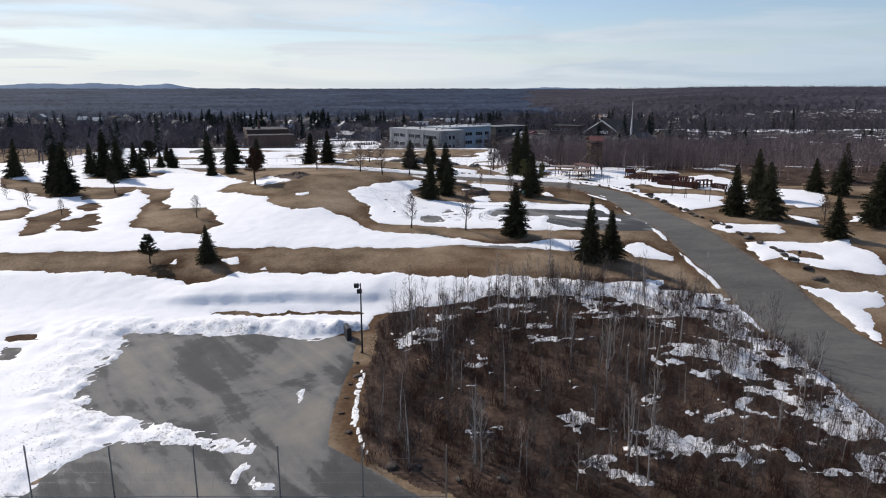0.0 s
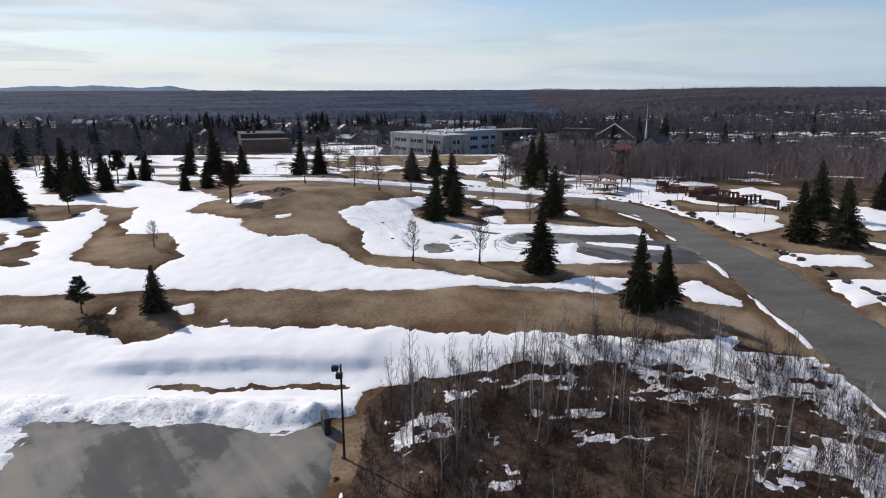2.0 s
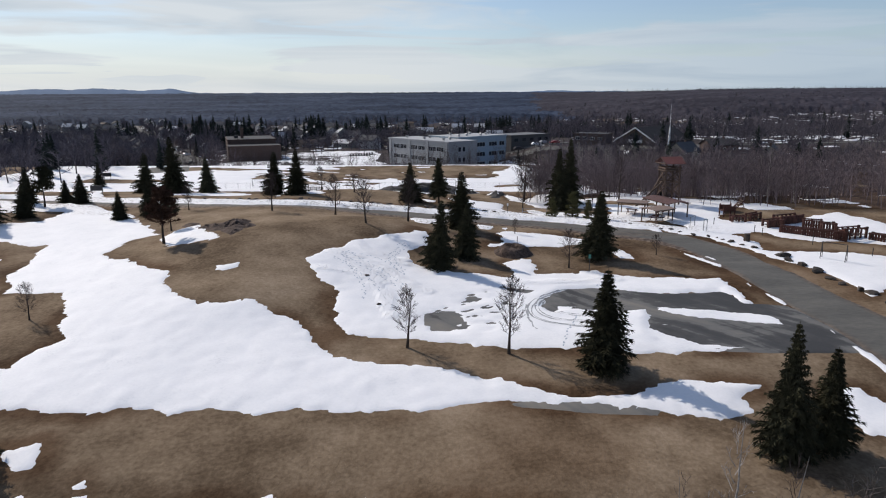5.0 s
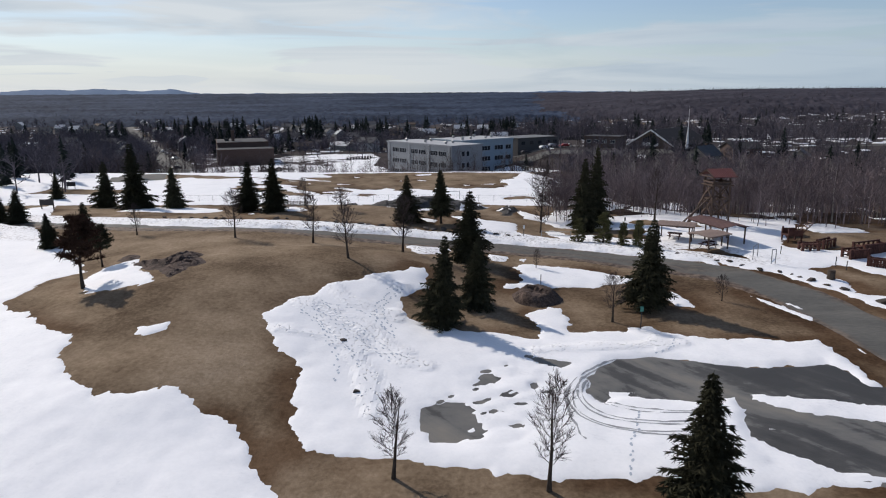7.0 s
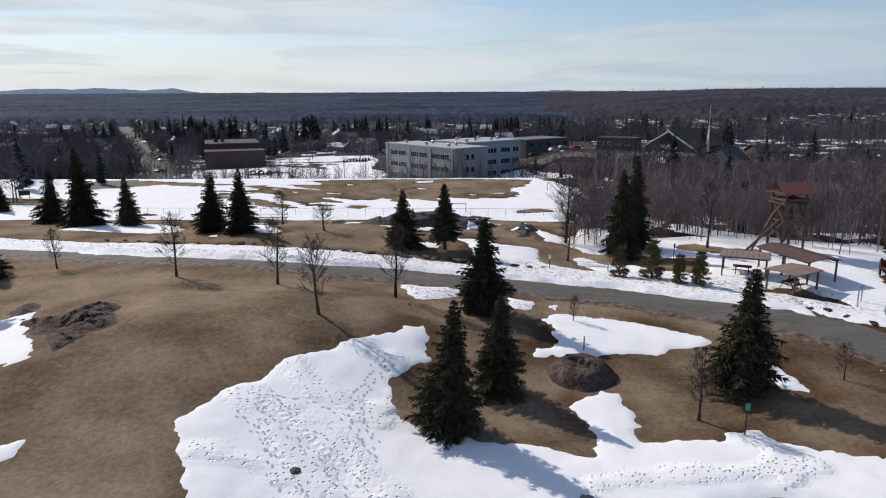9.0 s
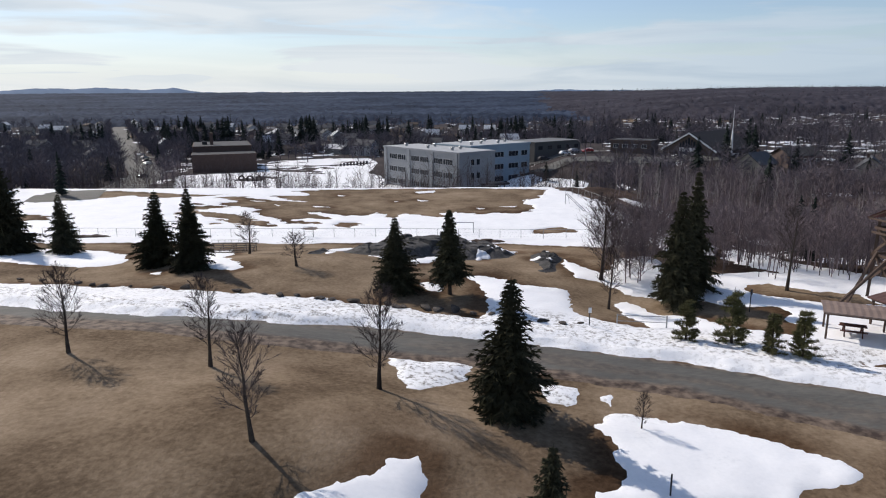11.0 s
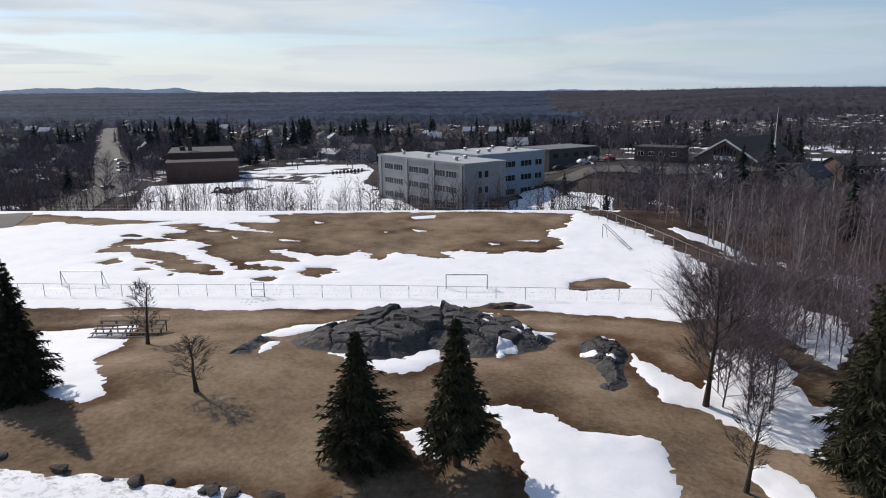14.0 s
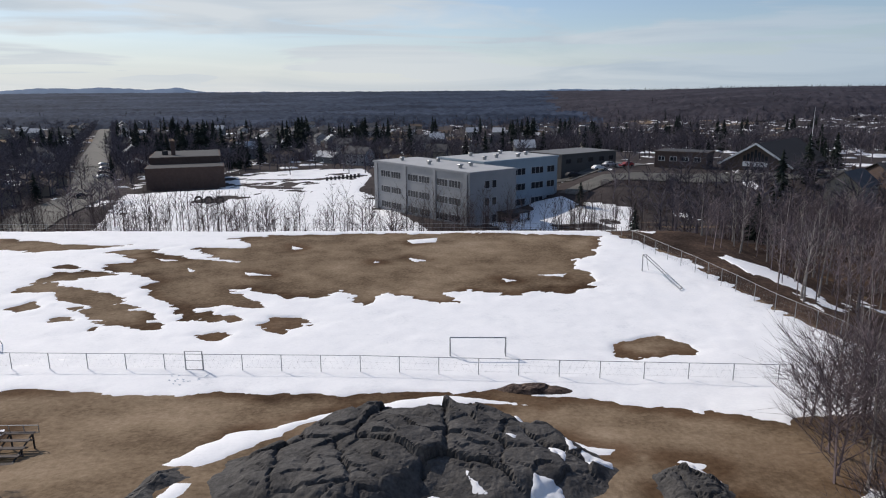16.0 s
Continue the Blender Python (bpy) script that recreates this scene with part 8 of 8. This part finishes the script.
def house(w, d, h, rise, wall, roof, label, dormer=False):
    """A gabled house; its front looks along -y. Built once, then copied."""
    ob = thing("house", (0, 0, 0), label, "house", "town houses")
    bm = bmesh.new()
    ring = ((-d / 2, -1.5), (d / 2, -1.5), (d / 2, h), (0, h + rise), (-d / 2, h))
    a, b = [bm.verts.new((-w / 2, y, z)) for y, z in ring], [bm.verts.new((w / 2, y, z)) for y, z in ring]
    bm.faces.new(a), bm.faces.new(b)
    for i in range(5):
        bm.faces.new((a[i], a[(i + 1) % 5], b[(i + 1) % 5], b[i]))
    bmesh.ops.recalc_face_normals(bm, faces=bm.faces)
    part("wall", bm, wall, ob)
    for s in (-1, 1):
        bm = bmesh.new()
        k = rise / (d / 2)
        v = [bm.verts.new(p) for p in ((-w / 2 - 0.5, s * (d / 2 + 0.5), h - 0.5 * k + 0.05), (w / 2 + 0.5, s * (d / 2 + 0.5), h - 0.5 * k + 0.05), (w / 2 + 0.5, 0, h + rise + 0.05), (-w / 2 - 0.5, 0, h + rise + 0.05))]
        u = [bm.verts.new(p.co + Vector((0, 0, 0.22))) for p in v]
        bm.faces.new(v), bm.faces.new(u)
        for i in range(4):
            bm.faces.new((v[i], v[(i + 1) % 4], u[(i + 1) % 4], u[i]))
        bmesh.ops.recalc_face_normals(bm, faces=bm.faces)
        part("roof", bm, roof, ob)
    levels = (1.4,) if h < 4 else (1.4, 4.1)
    for z in levels:
        for x in np.linspace(-w / 2 + 1.5, w / 2 - 1.5, 3):
            bm = bmesh.new()
            box(bm, x - 0.6, x + 0.6, -d / 2 - 0.06, -d / 2 + 0.06, z - 0.55, z + 0.65)
            win = part("window", bm, FRAME_WHITE, ob)
            bm = bmesh.new()
            box(bm, x - 0.48, x + 0.48, -d / 2 - 0.09, -d / 2 + 0.09, z - 0.43, z + 0.53)
            part("pane", bm, GLASS, win)
    bm = bmesh.new()
    box(bm, w * 0.2, w * 0.2 + 0.7, 0.6, 1.3, h + rise * 0.5, h + rise + 0.9)
    part("chimney", bm, BRICK_DARK, ob)
    return ob


kinds_h = [house(11, 8.5, 5.6, 2.6, WALLS[0], ROOFS[0], "two-storey white house with a grey gable roof"), house(13, 8.5, 2.9, 2.0, WALLS[1], ROOFS[1], "low beige bungalow with a brown roof"),
           house(12, 9, 3.0, 2.2, WALLS[2], ROOFS[2], "low brick bungalow with a dark roof"), house(9.5, 8, 5.5, 3.2, WALLS[3], ROOFS[3], "two-storey grey house with snow on its roof"),
           house(11, 8, 4.6, 3.2, WALLS[4], ROOFS[0], "cream gabled house with a grey roof"), house(14, 9, 3.0, 1.9, WALLS[3], ROOFS[3], "low grey bungalow with a snowy roof")]
# those that can be told apart, then rows along the streets
HOUSES = [(-150, 384, 1, -25), (-165, 372, 5, -25), (-144, 404, 2, -25), (-160, 430, 1, -28), (-112, 548, 0, 15), (-125, 562, 4, 20), (-72, 552, 0, -8), (-60, 556, 4, 82), (-32, 600, 0, 5), (-18, 606, 3, 5), (8, 720, 3, 5),
          (93, 317, 4, 40), (72, 312, 1, 55), (66, 302, 2, 40), (97, 300, 2, 20), (110, 306, 2, 15), (126, 312, 4, 60), (150, 268, 1, 20), (112, 330, 2, 10), (-153, 340, 2, -30), (-136, 336, 1, -20), (-165, 330, 5, -25), (-178, 352, 1, -25), (-204, 410, 2, -25), (-118, 549, 0, 15), (-73, 567, 4, 10)]
rnd = random.Random(12)
for line in STREETS:
    for (ax, ay), (bx, by) in zip(line, line[1:]):
        length, turn = math.hypot(bx - ax, by - ay), math.degrees(math.atan2(by - ay, bx - ax))
        s = 9.0
        while s < length - 6:
            for side in (-1, 1):
                off = side * rnd.uniform(15, 20)
                x, y = ax + (bx - ax) * s / length - (by - ay) / length * off, ay + (by - ay) * s / length + (bx - ax) / length * off
                if y > 455 or x < -135:
                    HOUSES.append((x, y, rnd.randrange(6), turn + (180 if side > 0 else 0) + rnd.uniform(-6, 6)))
            s += rnd.uniform(20, 30)
for k in range(40):
    y = rnd.uniform(480, 950)
    HOUSES.append((rnd.uniform(-0.62, 0.7) * y, y, rnd.randrange(6), rnd.uniform(0, 180)))
taken = []
for x, y, kind, turn in HOUSES:
    if any(math.hypot(x - p, y - q) < 14 for p, q in taken) or (-45 < x < 60 and 262 < y < 400 and kind != 4 and x < 50) or (70 < x < 100 and 345 < y < 390) or (-112 < x < -78 and 360 < y < 420):
        continue
    if x / y > 0.16 and y > 395:
        continue
    if any((along(np.array([x]), np.array([y]), line, (9.0,) * len(line)) > 0)[0] for line in STREETS):
        continue
    taken.append((x, y))
    copy_thing(kinds_h[kind], pose(x, y, height(x, y) + 0.1, 0, 0, turn))
for ob in kinds_h:
    for o in (*ob.children_recursive, ob):
        bpy.data.objects.remove(o)

CAR_PAINT = [plain(n, c, 0.3, 0.2, 0.05) for n, c in (("white car paint", (0.62, 0.63, 0.64)), ("dark car paint", (0.03, 0.03, 0.035)), ("silver car paint", (0.33, 0.34, 0.36)), ("red car paint", (0.25, 0.03, 0.03)))]
RUBBER = plain("tyre rubber", (0.02, 0.02, 0.02), 0.9)


def car(x, y, turn, paint, label, long=4.5):
    ob = thing("car", (x, y, height(x, y) + 0.45), label, "car", "parked cars", turn)
    bm = bmesh.new()
    side = ((-0.5, 0.25), (0.5, 0.25), (0.5, 0.72), (0.27, 0.86), (0.13, 1.38), (-0.32, 1.42), (-0.44, 0.95), (-0.5, 0.85))
    a, b = [bm.verts.new((u * long, -0.88 + (0.14 if z > 1 else 0), z)) for u, z in side], [bm.verts.new((u * long, 0.88 - (0.14 if z > 1 else 0), z)) for u, z in side]
    bm.faces.new(a), bm.faces.new(b)
    for i in range(8):
        bm.faces.new((a[i], a[(i + 1) % 8], b[(i + 1) % 8], b[i]))
    bmesh.ops.recalc_face_normals(bm, faces=bm.faces)
    bmesh.ops.bevel(bm, geom=bm.edges[:], offset=0.06, segments=1, affect="EDGES")
    part("body", bm, paint, ob)
    bm = bmesh.new()
    box(bm, -0.30 * long, 0.14 * long, -0.83, 0.83, 0.95, 1.30, 0.03)
    part("windows", bm, GLASS, ob)
    for u in (-0.31, 0.31):
        for v in (-0.8, 0.8):
            bm = bmesh.new()
            bar(bm, (u * long, v - 0.12, 0.32), (u * long, v + 0.12, 0.32), 0.33, 12)
            part("wheel", bm, RUBBER, ob)


for x, y, a, p, l in ((30.5, 350, 20, 1, "dark car parked beside the school"), (38.5, 352, 25, 0, "white van parked by the annex"), (43, 358, 25, 2, "silver car parked by the annex"), (47.5, 356, 200, 3, "red car in the school car park"),
                      (36, 362, 25, 2, "silver car in the school car park"), (-76, 528, 40, 1, "dark car on the town street"), (-62, 500, -20, 1, "dark car on the town street"), (-46, 492, -20, 0, "white car on the town street"),
                      (-142, 408, 62, 0, "white car parked along the street"), (-150, 424, 62, 1, "dark car parked along the street"), (-160, 444, 62, 2, "silver car parked along the street"), (-172, 466, 62, 0, "white car parked along the street"),
                      (-118, 350, 66, 1, "dark car parked along the street"), (95, 336, 4, 1, "dark car on the church street"), (118, 342, 8, 0, "white car on the church street")):
    car(x, y, a, CAR_PAINT[p], l)

# ---- trees of the town and the far forest ----


def clear(x, y, q):
    """Not on a street, a house plot, the school grounds or the church."""
    ok = q < 0.25 + 0.75 * wild(x * 0.02, y * 0.02, 13)
    for line in STREETS:
        ok &= along(x, y, line, (6.5,) * len(line)) < 0
    ok &= ~((x > -92) & (x < 34) & (y < 445)) & ~((x > 24) & (x < 64) & (y > 332) & (y < 385)) & ~((x > -115) & (x < -72) & (y < 425)) & ~((x > 66) & (x < 104) & (y > 322) & (y < 380))
    return ok & (np.abs(x) < 0.78 * (y + 20))


round_kinds = [soft_tree(140 + k, 9.6, 3.3, 0.25, 13, 95, 0.22, 0.16, 0.85) for k in range(6)]
town_a = spread_spots(21, 1350, clear, -330, 330, 268, 540, 0.7, 1.35)
# rows of trees along the long street
rnd_t = random.Random(31)
for (ax, ay), (bx, by) in zip(STREETS[0][2:], STREETS[0][3:]):
    length, s = math.hypot(bx - ax, by - ay), 4.0
    while s < length:
        for side in (-1, 1):
            off = side * rnd_t.uniform(8.5, 12.5)
            x, y = ax + (bx - ax) * s / length - (by - ay) / length * off, ay + (by - ay) * s / length + (bx - ax) / length * off
            if rnd_t.random() < 0.8:
                town_a.append((x, y, height(x, y), rnd_t.uniform(0.7, 1.2), rnd_t.uniform(0, 6.28)))
        s += rnd_t.uniform(6, 12)
strewn("town_trees", round_kinds, town_a, MIDDLE_WOOD, "leafless street and garden trees of the town", "woods")


def fir(seed, tall, wide, tiers, n):
    r, tw = random.Random(seed), Twigs()
    tw.limb((0, 0, -0.3), (0, 0, tall), 0.2, 0)
    lean, lobes = r.uniform(0, 6.28), r.uniform(0, 6.28)
    for k in range(tiers * n):
        q = (k + r.random()) / (tiers * n)
        a = r.uniform(0, 6.28)
        full = (1 - q) ** 0.8 * min(1.0, 0.62 + 2.2 * q) * (1 + 0.16 * math.sin(a + lean) + 0.12 * math.sin(3 * a + 8 * q + lobes))
        l = wide * full * r.uniform(0.65, 1.12) + 0.15
        z = tall * (0.05 + 0.93 * q)
        tw.limb((0, 0, z + 0.1 * l), (math.cos(a) * l, math.sin(a) * l, z - 0.22 * l), 0.05 * tall * (1 - 0.7 * q), 0)
    return tw.arrays()


fir_kinds = [fir(160 + k, 12.0, w, 14, 10) for k, w in enumerate((3.0, 3.7, 2.6, 3.4, 4.1))]
town_f = spread_spots(22, 190, clear, -420, 420, 275, 800, 0.4, 1.35)
grove = random.Random(5)
for k in range(38):
    y0 = grove.uniform(430, 820)
    x0 = grove.uniform(-0.62, 0.3) * y0
    for _ in range(grove.randrange(3, 9)):
        x, y = x0 + grove.gauss(0, 7), y0 + grove.gauss(0, 7)
        if all((along(np.array([x]), np.array([y]), line, (8.0,) * len(line)) < 0)[0] for line in STREETS):
            town_f.append((x, y, height(x, y), grove.uniform(0.7, 1.6), 0))
town_f += [(x, y, height(x, y), s, 0) for x, y, s in ((88, 329, 1.15), (106, 349, 0.9), (58, 282, 0.9), (-128, 480, 1.8), (-134, 488, 1.7), (-124, 492, 1.6), (-95, 540, 1.8), (-99, 548, 1.6), (-142, 470, 1.1), (-108, 470, 1.0), (-60, 545, 1.6), (-30, 520, 1.5), (108, 322, 0.9), (118, 300, 0.9), (130, 300, 1.0), (64, 246, 1.0), (50, 205, 0.8), (44, 190, 0.75), (120, 268, 1.0), (27, 318, 0.55), (28, 270, 0.6), (46, 262, 0.7), (-150, 300, 1.0), (-140, 320, 1.1), (-162, 310, 1.2),
                                                          (-128, 260, 1.0), (-118, 245, 0.9), (-140, 250, 1.1), (-110, 228, 0.9), (-125, 215, 0.9), (-100, 236, 1.0), (-135, 230, 0.9), (-86, 244, 0.8), (-139, 452, 1.3), (-131, 462, 1.5), (-98, 470, 1.3), (-104, 452, 1.2), (-116, 500, 1.4), (-92, 500, 1.7), (-86, 508, 1.6), (-100, 512, 1.4), (-48, 520, 1.6))]
strewn("town_conifers", fir_kinds, town_f, FAR_FIR, "dark conifers among the town gardens", "woods")

# west edge of the park
west_wood = lambda x, y, q: (x < np.minimum(-70 - 0.36 * (y - 170), -80)) & (x > -0.72 * y - 20) & (q < 0.2 + 0.8 * wild(x * 0.05, y * 0.05, 15))
strewn("west_wood", round_kinds, spread_spots(23, 380, west_wood, -300, -62, 176, 420, 0.6, 1.15), MIDDLE_WOOD, "leafless trees on the park's west side", "woods")

# gardens and hedges between the field's corner, the school and the church
def church_slope(x, y, q):
    """Gardens below the church, clear of the street and of the court."""
    ok = (x > 33 + 0.12 * (y - 270)) & (q < 0.3 + 0.7 * wild(x * 0.06, y * 0.06, 25)) & (x < 0.72 * (y - 100))
    for line in STREETS:
        ok &= along(x, y, line, (6.0,) * len(line)) < 0
    return ok & ~((x > 62) & (x < 76) & (y > 300) & (y < 320))


strewn("garden_trees", round_kinds, spread_spots(26, 230, church_slope, 33, 150, 264, 331, 0.5, 0.9), MIDDLE_WOOD, "leafless garden trees below the church", "woods")
strewn("garden_brush", [shrub(84 + k, 8, 2.2, 0.45, 6) for k in range(3)], spread_spots(27, 260, church_slope, 33, 130, 262, 331, 0.6, 1.3), BRUSH, "leafless garden hedges and brush below the church", "shrub")
hedge_line = [(35 + 2.0 * k * 0.5, 331.5 - 0.36 * k, height(35 + k, 331.5 - 0.36 * k), 0.9 + 0.2 * math.sin(k * 2.1), k) for k in range(31)]
strewn("hedge", [shrub(88 + k, 18, 2.3, 0.35, 9) for k in range(3)], hedge_line, NEAR_WOOD, "dark clipped hedge along the church street", "hedge")
tall_bank = [(x, y, height(x, y) - 0.2, s, a) for x, y, s, a in ((-88, 292, 1.15, 0), (-97, 290, 0.9, 1), (-104, 284, 1.2, 2), (-112, 282, 1.2, 3), (-118, 288, 1.1, 4), (-54, 283, 0.95, 5), (-50, 286, 0.8, 6), (-41, 280, 0.9, 0.5), (-64, 278, 0.75, 1.5), (-68, 280, 0.7, 2.5), (-22, 278, 0.95, 3.5), (-16, 276, 0.8, 4.5),
                                                                 (-30, 282, 0.7, 5.5), (-75, 282, 0.7, 0.2), (-82, 300, 1.0, 1.2), (-90, 306, 1.1, 2.2), (-4, 274, 0.7, 3.2), (6, 272, 0.6, 4.2), (-126, 300, 1.2, 0), (-132, 310, 1.2, 1), (-124, 318, 1.0, 2), (-96, 326, 0.9, 3), (-104, 345, 1.0, 4), (-130, 372, 1.0, 5), (-140, 392, 1.1, 0), (-122, 395, 1.0, 2), (-132, 415, 1.1, 3))]
strewn("bank_big_trees", [soft_tree(170 + k, 9.5, 3.4, 0.2, 22, 260, 0.2, 0.07, 0.9) for k in range(4)], tall_bank, NEAR_WOOD, "broad leafless trees along the street and the bank", "woods")

west_spots = spread_spots(28, 80, lambda x, y, q: x < -112 - 0.3 * (y - 285), -210, -112, 284, 352, 0.7, 1.15)
strewn("street_wood", round_kinds, west_spots, MIDDLE_WOOD, "dense leafless trees west of the street", "woods")

# garden snow left between houses and trees


def drift(seed):
    r = random.Random(seed)
    n = 12
    ring = [(math.cos(6.283 * k / n) * r.uniform(0.55, 1.1), math.sin(6.283 * k / n) * r.uniform(0.3, 0.75)) for k in range(n)]
    v = [(0, 0, 0.05)] + [(x * 0.7, y * 0.7, 0.045) for x, y in ring] + [(x, y, -0.06) for x, y in ring]
    f = [(0, 1 + k, 1 + (k + 1) % n) for k in range(n)]
    for k in range(n):
        j = (k + 1) % n
        f += [(1 + k, 1 + n + k, 1 + n + j), (1 + k, 1 + n + j, 1 + j)]
    return np.array(v), np.array(f)


rs = np.random.RandomState(44)
gy2 = 290 * (1150 / 290) ** rs.uniform(0, 1, 1500)
gx2 = rs.uniform(-0.75, 0.8, 1500) * gy2
gs = rs.uniform(1.0, 4.6, 1500) * (0.6 + gy2 / 900)
fits = ~((gx2 > -96) & (gx2 < 100) & (gy2 < 450)) & ~((gx2 > -115) & (gx2 < -75) & (gy2 < 425))
for line in STREETS:
    fits &= along(gx2, gy2, line, (7.0,) * len(line)) < 0
hill_y = rs.uniform(390, 980, 900)
hill_x = rs.uniform(0.2, 0.78, 900) * hill_y
gx2, gy2, gs, fits = np.append(gx2, hill_x), np.append(gy2, hill_y), np.append(gs, rs.uniform(1.2, 5.0, 900)), np.append(fits, hill_x > 100)
garden = [(x, y, z + 0.25, s, 0.3 * a) for x, y, z, s, a, o in zip(gx2, gy2, ground_z(gx2, gy2), gs, rs.uniform(-1, 1, 2400), fits) if o]
strewn("garden_snow", [drift(k) for k in range(6)], garden, SNOW_MAT, "snow patches left in gardens and clearings", "snow")

# the middle distance and the forest to the horizon: crowns shrink in detail with distance


def far_spots(seed, count, y0, y1, s0, s1, fits):
    r = np.random.RandomState(seed)
    y = y0 * (y1 / y0) ** r.uniform(0, 1, count)
    x = r.uniform(-0.80, 0.80, count) * (y + 30)
    ok = fits(x, y, r.uniform(0, 1, count))
    z = ground_z(x, y) - 0.5
    s = r.uniform(s0, s1, count) * (0.75 + 0.25 * np.minimum(y / 900, 2))
    return [t for t, o in zip(zip(x, y, z, s, r.uniform(0, 6.28, count)), ok) if o]


def open_town(x, y, q):
    ok = q < (0.35 + 0.65 * wild(x * 0.008, y * 0.008, 17)) * np.where(x / y > 0.16, 0.75, 1.0)
    for line in STREETS:
        ok &= along(x, y, line, (8.0,) * len(line)) < 0
    return ok


strewn("middle_trees", [soft_tree(180 + k, 9.5, 3.5, 0.2, 7, 46, 0.28, 0.34, 0.8) for k in range(6)], far_spots(31, 4300, 420, 1000, 0.75, 1.2, open_town), MIDDLE_WOOD, "leafless trees over the middle of the town", "woods")
# the closed canopy of the far forest, with crowns standing out of it
cy_ = grow(880, 4600, 9, 1.025)
cu = np.linspace(-0.86, 0.86, 620)
CU, CY = np.meshgrid(cu, cy_)
CX = CU * (CY + 40)
canopy = 8.5 * ramp(CY + 120 * rough_noise(CU * 9, CY * 0.004, 101), 900, 1080) + 3.8 * rough_noise(CU * 170, CY * 0.05, 103, 4) + 2.0 * rough_noise(CU * 26, CY * 0.01, 105)
ci = np.arange(CU.size).reshape(CU.shape)
cq = np.stack([ci[:-1, :-1], ci[:-1, 1:], ci[1:, 1:], ci[1:, :-1]], -1).reshape(-1, 4)
canopy_top = np.stack([CX, CY, ground_z(CX, CY) + canopy - 1.0], -1).reshape(-1, 3)
east_side = (CU + 0.05 * rough_noise(CU * 6, CY * 0.003, 111)).ravel()[cq[:, 0]] > 0.13
# the western canopy carries its haze tint in the material colour
sheet("forest", canopy_top, cq[~east_side], HAZED_WOODS, "leafless forest canopy reaching to the horizon", "woods", "stuff", True)
sheet("hill_forest", canopy_top, cq[east_side], HILL_WOODS, "mauve leafless forest on the long hill", "woods", "stuff", True)
strewn("hill_trees", [soft_tree(195 + k, 9.5, 3.8, 0.2, 5, 26, 0.3, 0.5, 0.8) for k in range(5)], far_spots(35, 3600, 600, 1700, 0.7, 1.15, lambda x, y, q: (x / y > 0.10 + 0.06 * wild(y * 0.01, x * 0.01, 28)) & (q < 0.4 + 0.6 * wild(x * 0.012, y * 0.008, 29))), MIDDLE_WOOD, "mauve-grey leafless wood on the hillside", "woods")
# conifers along the crest of the hillside
crest_r = random.Random(6)
ridge = []
span_y = np.linspace(900, 3600, 60)
for k in range(1500):
    u = crest_r.uniform(0.19, 0.76)
    y = float(span_y[np.argmax((ground_z(u * span_y, span_y) - 24.0) / (span_y - 75))]) + crest_r.uniform(-90, 40)
    ridge.append((u * y, y, height(u * y, y) + 5.0, crest_r.uniform(0.35, 0.95) * (1.2 if crest_r.random() < 0.15 else 0.9) * y / 2600, 0))
strewn("ridge_conifers", [fir(210 + k, 12, 3.2, 4, 4) for k in range(4)], ridge, FAR_FIR, "dark conifers along the crest of the wooded hill", "woods")
strewn("forest_conifers", [fir(200 + k, 12, 2.9, 6, 6) for k in range(4)], far_spots(33, 800, 600, 1700, 0.6, 1.15, lambda x, y, q: q < 0.05 + 0.8 * wild(x * 0.004, y * 0.004, 19) ** 2), FAR_FIR, "dark conifers scattered through the forest", "woods")

# backdrop hills on the horizon, the blue of distance haze put into their colour
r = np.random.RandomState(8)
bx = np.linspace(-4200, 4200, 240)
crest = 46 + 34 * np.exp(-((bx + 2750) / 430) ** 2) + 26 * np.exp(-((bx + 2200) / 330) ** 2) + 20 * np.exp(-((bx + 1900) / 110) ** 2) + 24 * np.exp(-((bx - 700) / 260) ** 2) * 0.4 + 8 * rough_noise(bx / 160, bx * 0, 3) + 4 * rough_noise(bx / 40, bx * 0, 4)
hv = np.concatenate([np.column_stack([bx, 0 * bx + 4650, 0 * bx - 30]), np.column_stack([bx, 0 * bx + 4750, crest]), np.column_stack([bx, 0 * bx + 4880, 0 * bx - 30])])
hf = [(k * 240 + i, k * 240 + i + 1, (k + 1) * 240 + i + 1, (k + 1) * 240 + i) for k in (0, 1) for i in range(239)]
HILL = plain("far woods in haze blue", (0.13, 0.195, 0.30), 0.95, vary=0.12, scale=0.004)
sheet("backdrop_hills", hv, np.array(hf), HILL, "low wooded hills along the horizon, blue haze in their colour", "hills", "structure", True)
